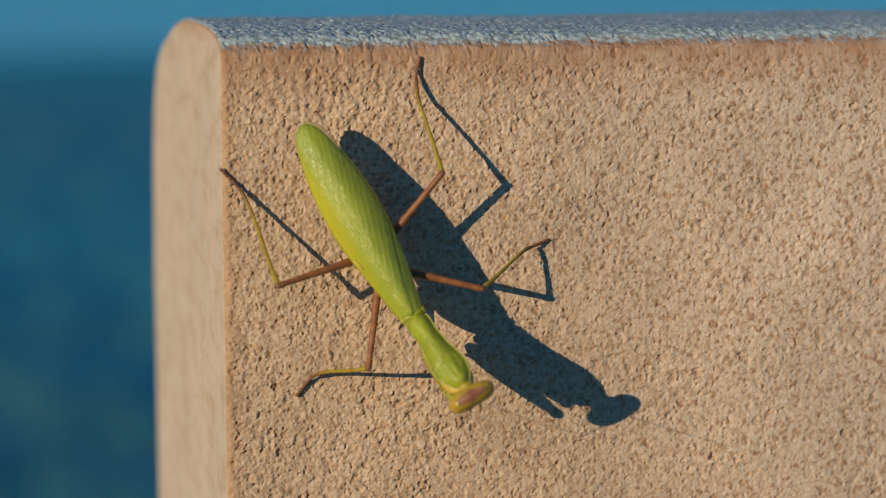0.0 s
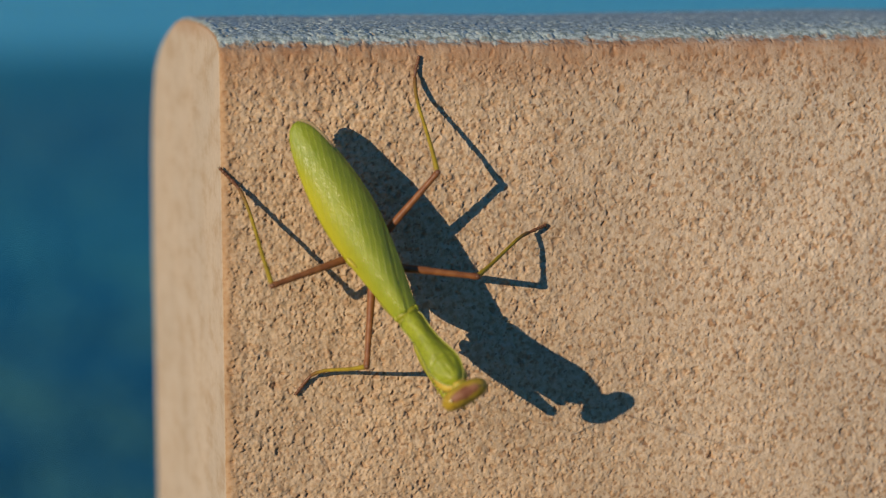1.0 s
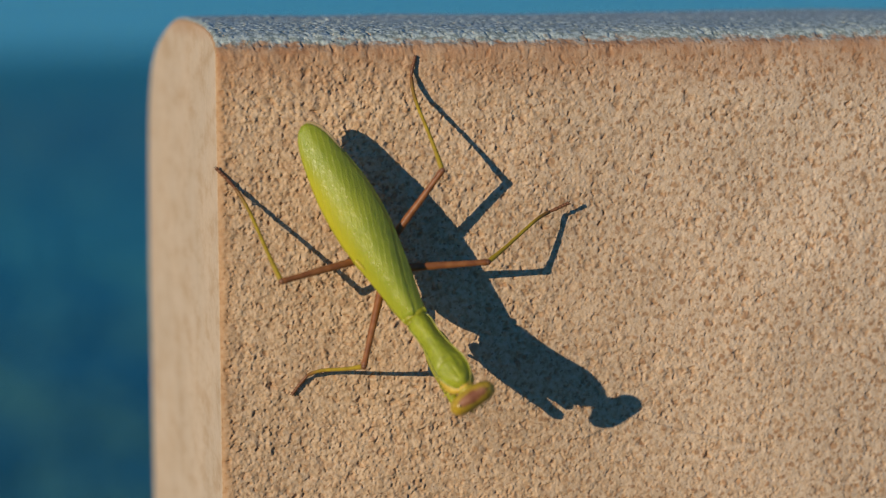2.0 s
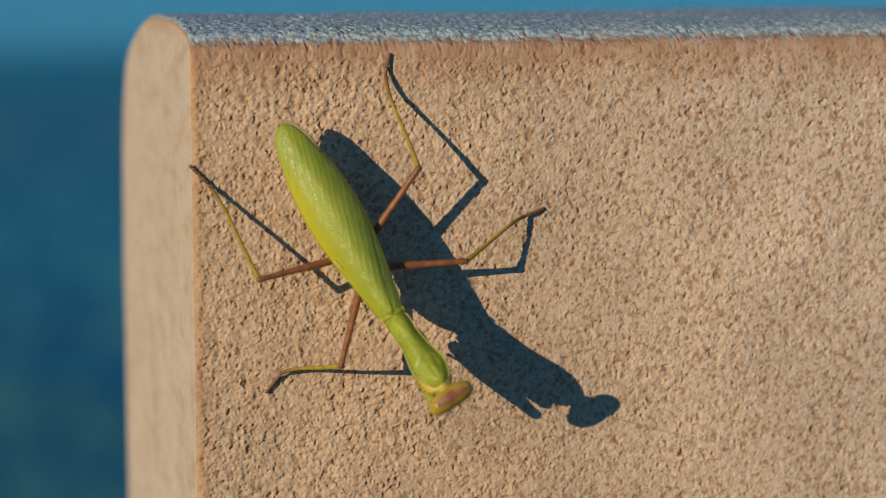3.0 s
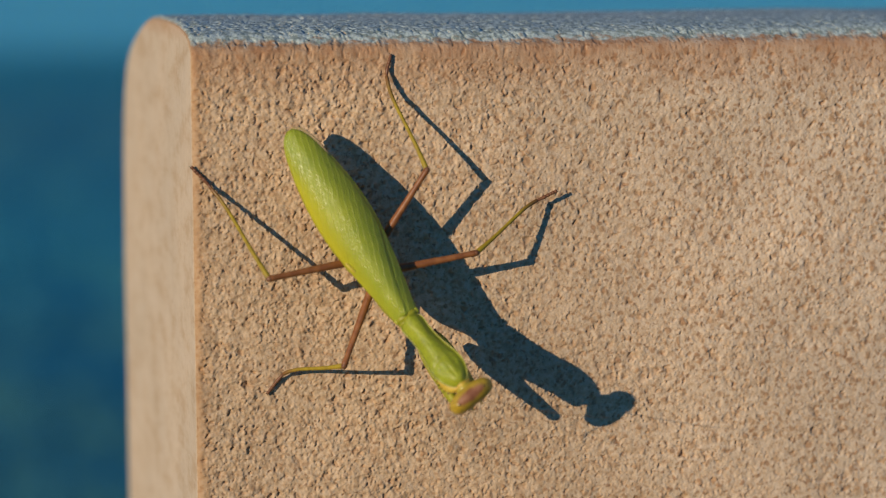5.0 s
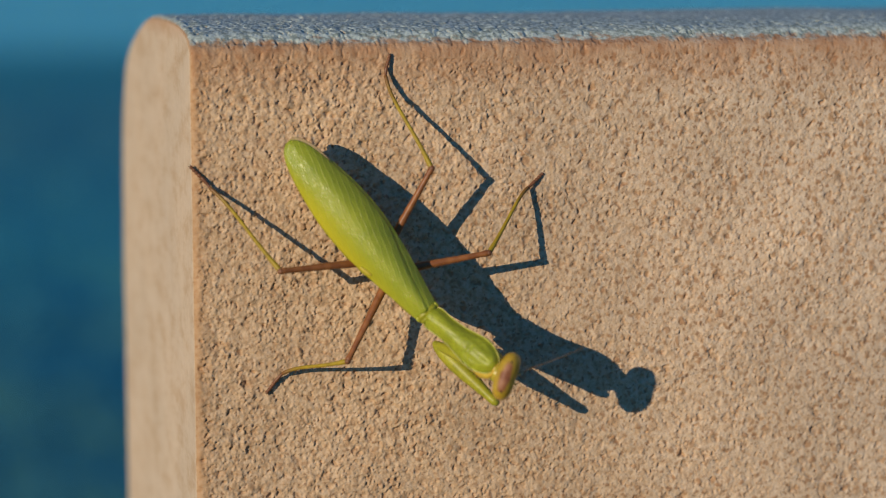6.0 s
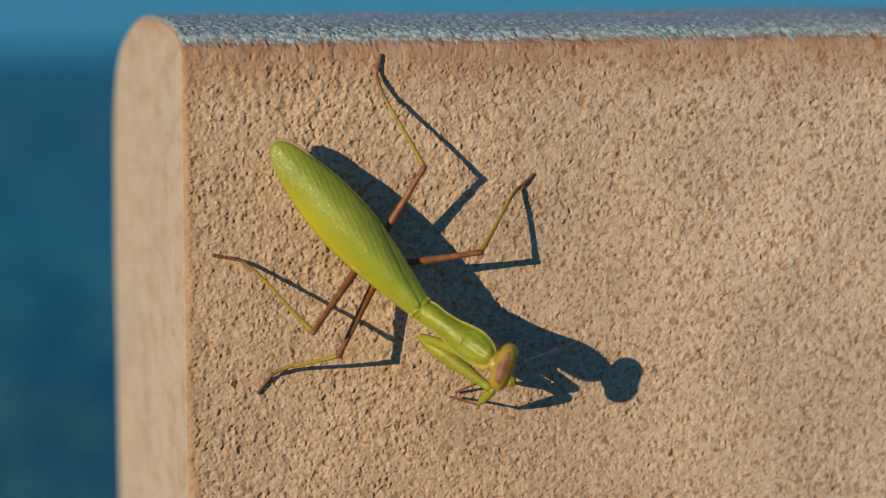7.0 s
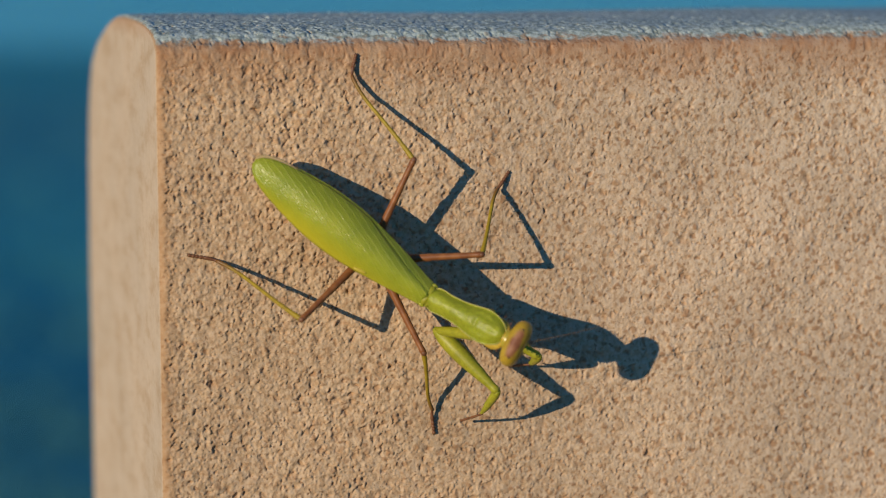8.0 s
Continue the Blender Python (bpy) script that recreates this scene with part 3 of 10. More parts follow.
    for p, q in zip(loops, loops[1:]):
        for k in range(22):
            head_bm.faces.new((p[k], p[(k + 1) % 22], q[(k + 1) % 22], q[k]))
    head_bm.faces.new(loops[0])
    head_bm.faces.new(reversed(loops[-1]))
    loft([(-2.7, 0, -1.0, 1.5, 1.5), (-1.7, 0, -1.3, 2.7, 2.0), (-0.7, 0, -1.3, 4.0, 2.2), (0.5, 0, -1.1, 4.6, 2.1)], 14, 20, head_bm)
    skull = mover("head", part("head", head_bm, HEADGREEN, mantis, "triangular olive head"))
    part("crown", loft_x([(-4.4, 0.25, 0.2, 1.2, 1.7), (-3.6, 0.25, 0.3, 1.95, 2.5), (-2.0, 0.2, 0.5, 2.25, 2.8), (0, 0.15, 0.5, 2.2, 2.8), (2.0, 0.2, 0.5, 2.25, 2.8), (3.6, 0.25, 0.3, 1.95, 2.5), (4.4, 0.25, 0.2, 1.2, 1.7)]), BAND, skull, "rose-brown crown between the eyes")
    for side in (-1, 1):
        eye = part("eye", ball((3.15 * side, 0.3, 0.0), (2.35, 2.08, 2.9), 28, 20, Matrix.Rotation(radians(-10 * side), 4, "Y")), EYE_M, skull, "glossy olive compound eye")
        part("pupil", ball((3.5 * side, 0.4, 2.88), (0.24, 0.24, 0.15), 10, 8), DARK, eye, "tiny dark eye spot")
    for x, y, z in ((-0.6, 1.95, 1.0), (0.6, 1.95, 1.0), (0, 2.2, 0.55)):
        part("ocellus", ball((x, y, z), (0.32, 0.3, 0.32), 12, 8), NECK, skull, "small amber simple eye")
    line = []
    for i in range(25):
        u = i / 24
        line.append((-0.7 - 20.7 * u, 1.5 + 21.7 * u + 1.2 * math.sin(3 * u), -0.6 - 3 * u * (0.35 + 0.65 * u) + 1.2 * math.sin(2.5 * u)))
    part("antenna", wire(line, [0.066 * (1 - 0.5 * i / 24) for i in range(25)], 6), THREAD, skull, "long thread-thin antenna")
    line = [(0.7 + 4.8 * i / 8, 1.6 + 2.5 * i / 8 + 0.4 * math.sin(i / 3), -0.6 - 6.5 * (i / 8) ** 1.2) for i in range(9)]
    part("antenna", wire(line, [0.11 - 0.006 * i for i in range(9)], 6), DARK, skull, "short dark antenna")
    for side in (-1, 1):
        part("antenna_base", ball((0.85 * side, 2.1, -0.5), (0.5, 0.45, 0.5), 12, 8), HEADGREEN, skull)
        part("palp", wire([(1.0 * side, 1.9, -3.6), (1.3 * side, 2.7, -4.2), (0.9 * side, 3.0, -5.2)], [0.26, 0.22, 0.1], 7), NECK, skull)
    part("mouthparts", ball((0, 1.3, -5.4), (0.8, 0.8, 0.9), 12, 10), NECK, skull, "small amber mouthparts")

    # walking legs: brown thigh, olive shin, jointed brown foot
    for key, (l1, l2, l3) in LEGS.items():
        femur = mover("femur_" + key, part("femur", loft([(-0.3, 0, 0, 0.7, 0.8), (1.5, 0, 0, 0.95, 1.05), (l1 * 0.35, 0, 0, 0.88, 0.95), (l1 * 0.75, 0, 0, 0.72, 0.78), (l1 - 1.4, 0, 0, 0.68, 0.74), (l1 - 0.4, 0, 0, 0.8, 0.85), (l1 + 0.35, 0, 0, 0.35, 0.4)], 36, 12, wobble=0.07), THIGH, mantis, "reddish-brown thigh"))
        part("coxa", ball((0, -0.6, 0.6), (1.5, 2.3, 1.4), 14, 10), BELLY, femur, "green hip joint")
        part("knee", ball((0, l1, 0.05), (0.72, 0.75, 0.78), 12, 10), FOOT, femur, "dark knee joint")
        bow, curl = BENDS[key]
        stops = [(-0.2, 0, 0, 0.42, 0.45), (0.8, 0, 0, 0.6, 0.62)]
        for u, r in ((0.18, 0.5), (0.3, 0.46), (0.45, 0.43), (0.6, 0.42), (0.72, 0.42), (0.82, 0.42), (0.9, 0.43), (0.97, 0.46)):
            off = l2 * u**3 * (1 - u)
            stops.append((l2 * u, -bow[0] * off, 0.25 * math.sin(math.pi * u) - bow[1] * off, r, r * 1.04))
        stops.append((l2 + 0.2, bow[0] * 0.2, bow[1] * 0.2, 0.4, 0.4))
        tibia = mover("tibia_" + key, part("tibia", loft(stops, 44, 10, wobble=0.09), SHIN, mantis, "slender olive shin"))
        for i in range(4):
            part("spur", wire([(0, l2 * (0.45 + 0.14 * i), -0.3), (0.25 * (-1) ** i, l2 * (0.45 + 0.14 * i) + 0.5, -0.85)], [0.1, 0.03], 5), FOOT, tibia)
        foot = mover("tarsus_" + key, part("tarsus", tarsus(l3, 0.4, curl), FOOT, mantis, "dark brown jointed foot"))
        for side in (-1, 1):
            part("claw", wire([(0, l3 - 0.2, 0), (0.2 * side, l3 + 0.2, 0.02), (0.3 * side, l3 + 0.35, -0.25)], [0.14, 0.09, 0.03], 6), DARK, foot)

    # grasping legs: hip, spiny thigh, short hooked shin, thin foot
    for key in "EF":
        mover("coxa_" + key, part("coxa", loft([(-0.6, 0, 0, 1.0, 1.0), (1.5, 0, 0, 1.45, 1.5), (7, 0, 0, 1.3, 1.35), (12.6, 0, 0, 1.1, 1.15), (14.6, 0, 0, 0.9, 0.9)], 26, 14, wobble=0.04), ARM, mantis, "green upper foreleg"))
        arm = mover("femur_" + key, part("femur", loft([(-0.8, 0, 0, 0.6, 0.7), (0.6, 0, 0, 1.3, 1.4), (4, 0, 0, 1.85, 2.1), (8, 0, 0, 1.9, 2.15), (13.5, 0, 0, 1.45, 1.6), (17.8, 0, 0, 1.0, 1.1), (19.5, 0, 0, 0.95, 1.0), (20.1, 0, 0, 0.3, 0.4)], 36, 16, wobble=0.03), ARM, mantis, "thick green grasping thigh with spines"))
        for i in range(9):
            y = 4.0 + 1.45 * i
            for side in (-1, 1):
                part("spine", wire([(0.9 * side, y, -1.0), (1.25 * side, y + 0.15, -1.6), (1.35 * side, y + 0.45, -2.2 - 0.35 * (i % 2))], [0.16, 0.11, 0.02], 5), SPOT if i % 2 else DARK, arm)
        shin = mover("tibia_" + key, part("tibia", loft([(-0.5, 0, 0, 0.6, 0.65), (0.8, 0, 0, 1.0, 1.1), (4, 0, 0, 0.95, 1.05), (7.5, 0, 0, 0.7, 0.75), (10.0, 0, -0.2, 0.35, 0.35), (11.3, 0, -0.9, 0.06, 0.06)], 26, 12, wobble=0.04), ARM, mantis, "short hooked green shin"))
        for i in range(7):
            part("spine", wire([(0.3, 1.6 + i, -0.6), (0.45, 1.9 + i, -1.3)], [0.12, 0.02], 5), DARK, shin)
        mover("tarsus_" + key, part("tarsus", tarsus(9.0, 0.3, (0.1, 0.25)), FOOT, mantis, "thin brown foot"))
    return mantis


def loft_x(stops):
    """A closed tube along x: (x, centre y, centre z, half depth, half height)."""
    bm = loft(stops, 20, 18)
    bmesh.ops.transform(bm, verts=bm.verts, matrix=Matrix(((0, 1, 0, 0), (1, 0, 0, 0), (0, 0, 1, 0), (0, 0, 0, 1))))
    return bm


def tarsus(length, r=0.36, curl=(0, 0)):
    """Five small joints, the first the longest, with swollen ends; curl: how it leans sideways and upwards at its root."""
    stops, y = [(-0.25, -0.25 * curl[0], -0.25 * curl[1], r * 0.9, r * 0.9)], 0.0
    for share in (0.42, 0.17, 0.13, 0.1, 0.18):
        for at, thick in ((0.35, 0.8), (0.92, 1.12)):
            u = (y + length * share * at) / length
            off = length * u * (1 - u) ** 2
            stops.append((u * length, curl[0] * off, curl[1] * off, r * thick, r * thick * 0.95))
        y += length * share
    stops.append((length + 0.05, 0, 0, r * 0.4, r * 0.4))
    return loft(stops, 44, 10)


BENDS = {"A": ((0.23, 0.19), (-0.19, -0.23)), "B": ((0.24, -0.12), (0.04, 0.12)), "C": ((-0.18, 0.25), (0.15, -0.27)), "D": ((-0.22, 0.28), (0.14, -0.32))}
LEGS = {"A": (21.83, 25.09, 5.18), "B": (20.61, 22.07, 5.20), "C": (22.80, 26.59, 6.72), "D": (20.90, 18.22, 6.06)}
build_mantis()


def motions():
    """The mantis sways, steps and turns its head; parts are posed in the body's space."""
    walk(MOVERS["mantis"], [
        (0, pose(-0.01783, -0.0212, 0.83799, -77.1, 28.2, 179.8)), (0.1, pose(-0.01745, -0.0212, 0.83785, -77.1, 28.2, 179.8)),
        (0.2, pose(-0.01643, -0.0212, 0.83756, -77, 28.5, 179.8)), (0.3, pose(-0.01541, -0.0212, 0.83727, -77, 28.6, 179.8)),
        (0.4, pose(-0.01452, -0.0212, 0.83712, -77.1, 29.1, 179.8)), (0.5, pose(-0.01414, -0.0212, 0.83698, -77.1, 29.3, 179.8)),
        (0.6, pose(-0.01529, -0.0212, 0.83727, -77, 28.8, 179.8)), (0.7, pose(-0.01694, -0.0212, 0.8377, -77, 28.4, 179.8)),
        (0.8, pose(-0.01808, -0.0212, 0.838, -77, 28.2, 179.8)), (0.9, pose(-0.01872, -0.0212, 0.83814, -77.1, 28.2, 179.8)),
        (1, pose(-0.0191, -0.0212, 0.83828, -77.1, 28.2, 179.8)), (1.1, pose(-0.01919, -0.0212, 0.83837, -77, 28.2, 179.8)),
        (1.2, pose(-0.01923, -0.0212, 0.83841, -77, 28.2, 179.8)), (1.4, pose(-0.01873, -0.0212, 0.83827, -77, 28.3, 179.7)),
        (1.6, pose(-0.01776, -0.0212, 0.83799, -77.1, 28.3, 179.7)), (1.8, pose(-0.01708, -0.0212, 0.83779, -77.1, 28.3, 179.6)),
        (2, pose(-0.01648, -0.0212, 0.83767, -77, 28.1, 179.5)), (2.15, pose(-0.0161, -0.0212, 0.83759, -77, 28.1, 179.5)),
        (2.3, pose(-0.01594, -0.0212, 0.83751, -77, 28, 179.5)), (2.4, pose(-0.01628, -0.0212, 0.83744, -77, 28, 179.5)),
        (2.5, pose(-0.01671, -0.0212, 0.83741, -77.1, 28, 179.5)), (2.6, pose(-0.01688, -0.0212, 0.83742, -77.1, 28, 179.5)),
        (2.7, pose(-0.01696, -0.0212, 0.83742, -77.1, 28, 179.5)), (2.8, pose(-0.0167, -0.0212, 0.83741, -77, 28.1, 179.5)),
        (2.9, pose(-0.0162, -0.0212, 0.83739, -77.1, 28.3, 179.5)), (3, pose(-0.01556, -0.0212, 0.83737, -77.1, 28.5, 179.5)),
        (3.1, pose(-0.01458, -0.0212, 0.83724, -77.1, 29, 179.5)), (3.2, pose(-0.01352, -0.0212, 0.83705, -77.1, 29.4, 179.5)),
        (3.3, pose(-0.01259, -0.0212, 0.83693, -77.1, 29.8, 179.5)), (3.4, pose(-0.01195, -0.0212, 0.83682, -77.1, 29.9, 179.5)),
        (3.5, pose(-0.0116, -0.0212, 0.83673, -77.1, 29.9, 179.5)), (3.6, pose(-0.01173, -0.0212, 0.83674, -77.1, 29.9, 179.5)),
        (3.7, pose(-0.01201, -0.0212, 0.83684, -77.1, 29.9, 179.5)), (3.8, pose(-0.01249, -0.0212, 0.83701, -77, 29.9, 179.5)),
        (3.9, pose(-0.01351, -0.0212, 0.83718, -77, 29.5, 179.5)), (4, pose(-0.01454, -0.0212, 0.83734, -76.9, 29.1, 179.5)),
        (4.1, pose(-0.01497, -0.0212, 0.83735, -76.9, 29, 179.5)), (4.2, pose(-0.01503, -0.0212, 0.83735, -76.9, 29, 179.5)),
        (4.3, pose(-0.01492, -0.0212, 0.83735, -76.9, 29.1, 179.5)), (4.4, pose(-0.01463, -0.0212, 0.83721, -76.9, 29.1, 179.5)),
        (4.5, pose(-0.01416, -0.0212, 0.83707, -76.9, 29, 179.5)), (4.6, pose(-0.01352, -0.0212, 0.83705, -76.9, 29.1, 179.5)),
        (4.7, pose(-0.01249, -0.0212, 0.83701, -76.9, 29.4, 179.5)), (4.9, pose(-0.01256, -0.02104, 0.83704, -76.6, 29.9, 179.5)),
        (5.1, pose(-0.01253, -0.02075, 0.83715, -76.3, 30.7, 179.7)), (5.3, pose(-0.01209, -0.02059, 0.83733, -76.3, 31.9, 179.9)),
        (5.5, pose(-0.01132, -0.02033, 0.83743, -76.6, 33.3, 180)), (5.65, pose(-0.01066, -0.0201, 0.83741, -77, 34.3, -180)),
        (5.8, pose(-0.00989, -0.02, 0.83737, -77.2, 35.2, -180)), (5.9, pose(-0.00873, -0.02, 0.83746, -77.3, 36.3, 180)),
        (6, pose(-0.00745, -0.02, 0.83767, -77.4, 37.5, 180)), (6.1, pose(-0.00582, -0.019, 0.83787, -78.6, 38.9, 180)),
        (6.2, pose(-0.00405, -0.018, 0.83807, -79.8, 40.3, 180)), (6.3, pose(-0.00254, -0.017, 0.83841, -80.9, 41.5, 180)),
        (6.4, pose(-0.0015, -0.017, 0.83889, -80.9, 42.5, 180)), (6.5, pose(-0.00074, -0.0165, 0.83906, -81.5, 43.1, 180)),
        (6.6, pose(-0.00087, -0.0165, 0.83906, -81.5, 43.1, 180)), (6.7, pose(-0.00196, -0.01666, 0.83898, -81.2, 42.6, 180)),
        (6.8, pose(-0.00371, -0.017, 0.83883, -80.8, 41.7, -180)), (6.9, pose(-0.00537, -0.0175, 0.83869, -80.2, 40.9, -180)),
        (7, pose(-0.00664, -0.018, 0.83854, -79.5, 40.3, 180)), (7.1, pose(-0.00638, -0.018, 0.83853, -79.5, 41.2, 180)),
        (7.2, pose(-0.00534, -0.018, 0.8385, -79.6, 42.5, -180)), (7.3, pose(-0.00379, -0.018, 0.83883, -79.7, 44.2, 180)),
        (7.4, pose(-0.00234, -0.018, 0.83925, -79.7, 45.9, 180)), (7.5, pose(-0.00093, -0.018, 0.83975, -79.7, 47.6, 180)),
        (7.6, pose(0.00048, -0.018, 0.8404, -79.6, 49.3, 180)), (7.7, pose(0.00191, -0.018, 0.84101, -79.5, 51.1, 180)),
        (7.8, pose(0.00297, -0.018, 0.84141, -79.5, 52.3, 180)), (7.9, pose(0.00232, -0.018, 0.84131, -79.5, 52.1, 180)),
        (8, pose(0.00102, -0.018, 0.84097, -79.5, 51.2, 180)),
    ])
    walk(MOVERS["prothorax"], [
        (0, pose(0, 0, 0, 25.5, -0.3, 3.1)), (0.1, pose(0, 0, 0, 25.5, -0.3, 2.9)), (0.2, pose(0, 0, 0, 25.4, -0.2, 3.5)), (0.3, pose(0, 0, 0, 25.6, -0.2, 3.6)),
        (0.4, pose(0, 0, 0, 25.6, -0.4, 3.1)), (0.5, pose(0, 0, 0, 25.9, -0.4, 2.7)), (0.6, pose(0, 0, 0, 25.7, -0.4, 3.1)), (0.7, pose(0, 0, 0, 25.6, -0.5, 2.2)),
        (0.8, pose(0, 0, 0, 25.4, -0.4, 2.5)), (0.9, pose(0, 0, 0, 25.6, -0.3, 2.7)), (1, pose(0, 0, 0, 25.6, -0.3, 3.3)), (1.1, pose(0, 0, 0, 25.5, -0.3, 3.2)),
        (1.2, pose(0, 0, 0, 25.4, -0.2, 3.2)), (1.4, pose(0, 0, 0, 25.5, -0.5, 2.8)), (1.6, pose(0, 0, 0, 25.6, -1, 2.3)), (1.8, pose(0, 0, 0, 25.5, -1.4, 2.1)),
        (2, pose(0, 0, 0, 25.3, -1.8, 2)), (2.15, pose(0, 0, 0, 25.3, -2.2, 1.9)), (2.3, pose(0, 0, 0, 25.3, -2.2, 1.8)), (2.4, pose(0, 0, 0, 25.7, -2.4, 1.1)),
        (2.5, pose(0, 0, 0, 26.1, -2.6, 0.1)), (2.6, pose(0, 0, 0, 26.2, -2.7, -0.2)), (2.7, pose(0, 0, 0, 26.2, -2.7, -0.2)), (2.8, pose(0, 0, 0, 26, -2.7, -0.1)),
        (2.9, pose(0, 0, 0, 25.8, -2.6, 0.3)), (3, pose(0, 0, 0, 25.5, -2.4, 1)), (3.1, pose(0, 0, 0, 25.3, -2.4, 1.2)), (3.2, pose(0, 0, 0, 25.3, -2.4, 1.2)),
        (3.3, pose(0, 0, 0, 25.3, -2.3, 1.4)), (3.4, pose(0, 0, 0, 25.3, -2.2, 1.7)), (3.5, pose(0, 0, 0, 25.3, -2.2, 2)), (3.6, pose(0, 0, 0, 25.3, -2.2, 2)),
        (3.7, pose(0, 0, 0, 25.2, -2.3, 1.7)), (3.8, pose(0, 0, 0, 25.1, -2.4, 1.1)), (3.9, pose(0, 0, 0, 25.3, -2.5, 0.8)), (4, pose(0, 0, 0, 25.1, -2.5, 0.7)),
        (4.1, pose(0, 0, 0, 25.4, -2.7, -0)), (4.2, pose(0, 0, 0, 25.4, -2.7, -0.1)), (4.3, pose(0, 0, 0, 25.4, -2.7, 0.1)), (4.4, pose(0, 0, 0, 25.4, -2.6, 0.5)),
        (4.5, pose(0, 0, 0, 25.3, -2.4, 1)), (4.6, pose(0, 0, 0, 25.1, -2.3, 1.5)), (4.7, pose(0, 0, 0, 25, -2.1, 2.3)), (4.9, pose(0, 0, 0, 24.3, -1.3, 3.9)),
        (5.1, pose(0, 0, 0, 23.7, -0.4, 4.5)), (5.3, pose(0, 0, 0, 23.5, 0.5, 4.9)), (5.5, pose(0, 0, 0, 23.8, 1.4, 6.6)), (5.65, pose(0, 0, 0, 24.3, 2, 8.9)),
        (5.8, pose(0, 0, 0, 24.5, 2.5, 11.2)), (5.9, pose(0, 0, 0, 24.7, 2.6, 11.4)), (6, pose(0, 0, 0, 24.1, 2.4, 10.9)), (6.1, pose(0, 0, 0, 24.4, 2.4, 11.8)),
        (6.2, pose(0, 0, 0, 23.1, 2, 11.4)), (6.3, pose(0, 0, 0, 24, 1.8, 11.4)), (6.4, pose(0, 0, 0, 21.8, 2, 12.4)), (6.5, pose(0, 0, 0, 21.2, 1.9, 12.8)),
        (6.6, pose(0, 0, 0, 21.2, 2, 13.3)), (6.7, pose(0, 0, 0, 22.4, 2.1, 13.5)), (6.8, pose(0, 0, 0, 24.5, 2.2, 13.5)), (6.9, pose(0, 0, 0, 25.7, 2.3, 13.5)),
        (7, pose(0, 0, 0, 23.8, 2.2, 12.3)), (7.1, pose(0, 0, 0, 22.9, 2.4, 12.9)), (7.2, pose(0, 0, 0, 22.7, 2.5, 13.7)), (7.3, pose(0, 0, 0, 24.8, 2.4, 13.6)),
        (7.4, pose(0, 0, 0, 24.9, 2.2, 12.3)), (7.5, pose(0, 0, 0, 24.9, 2, 11.1)), (7.6, pose(0, 0, 0, 24.5, 2.1, 11.4)), (7.7, pose(0, 0, 0, 24.7, 2, 11.2)),
        (7.8, pose(0, 0, 0, 26.4, 1.9, 10.6)), (7.9, pose(0, 0, 0, 28, 1.8, 9.6)), (8, pose(0, 0, 0, 28.8, 1.6, 8.8)),
    ])
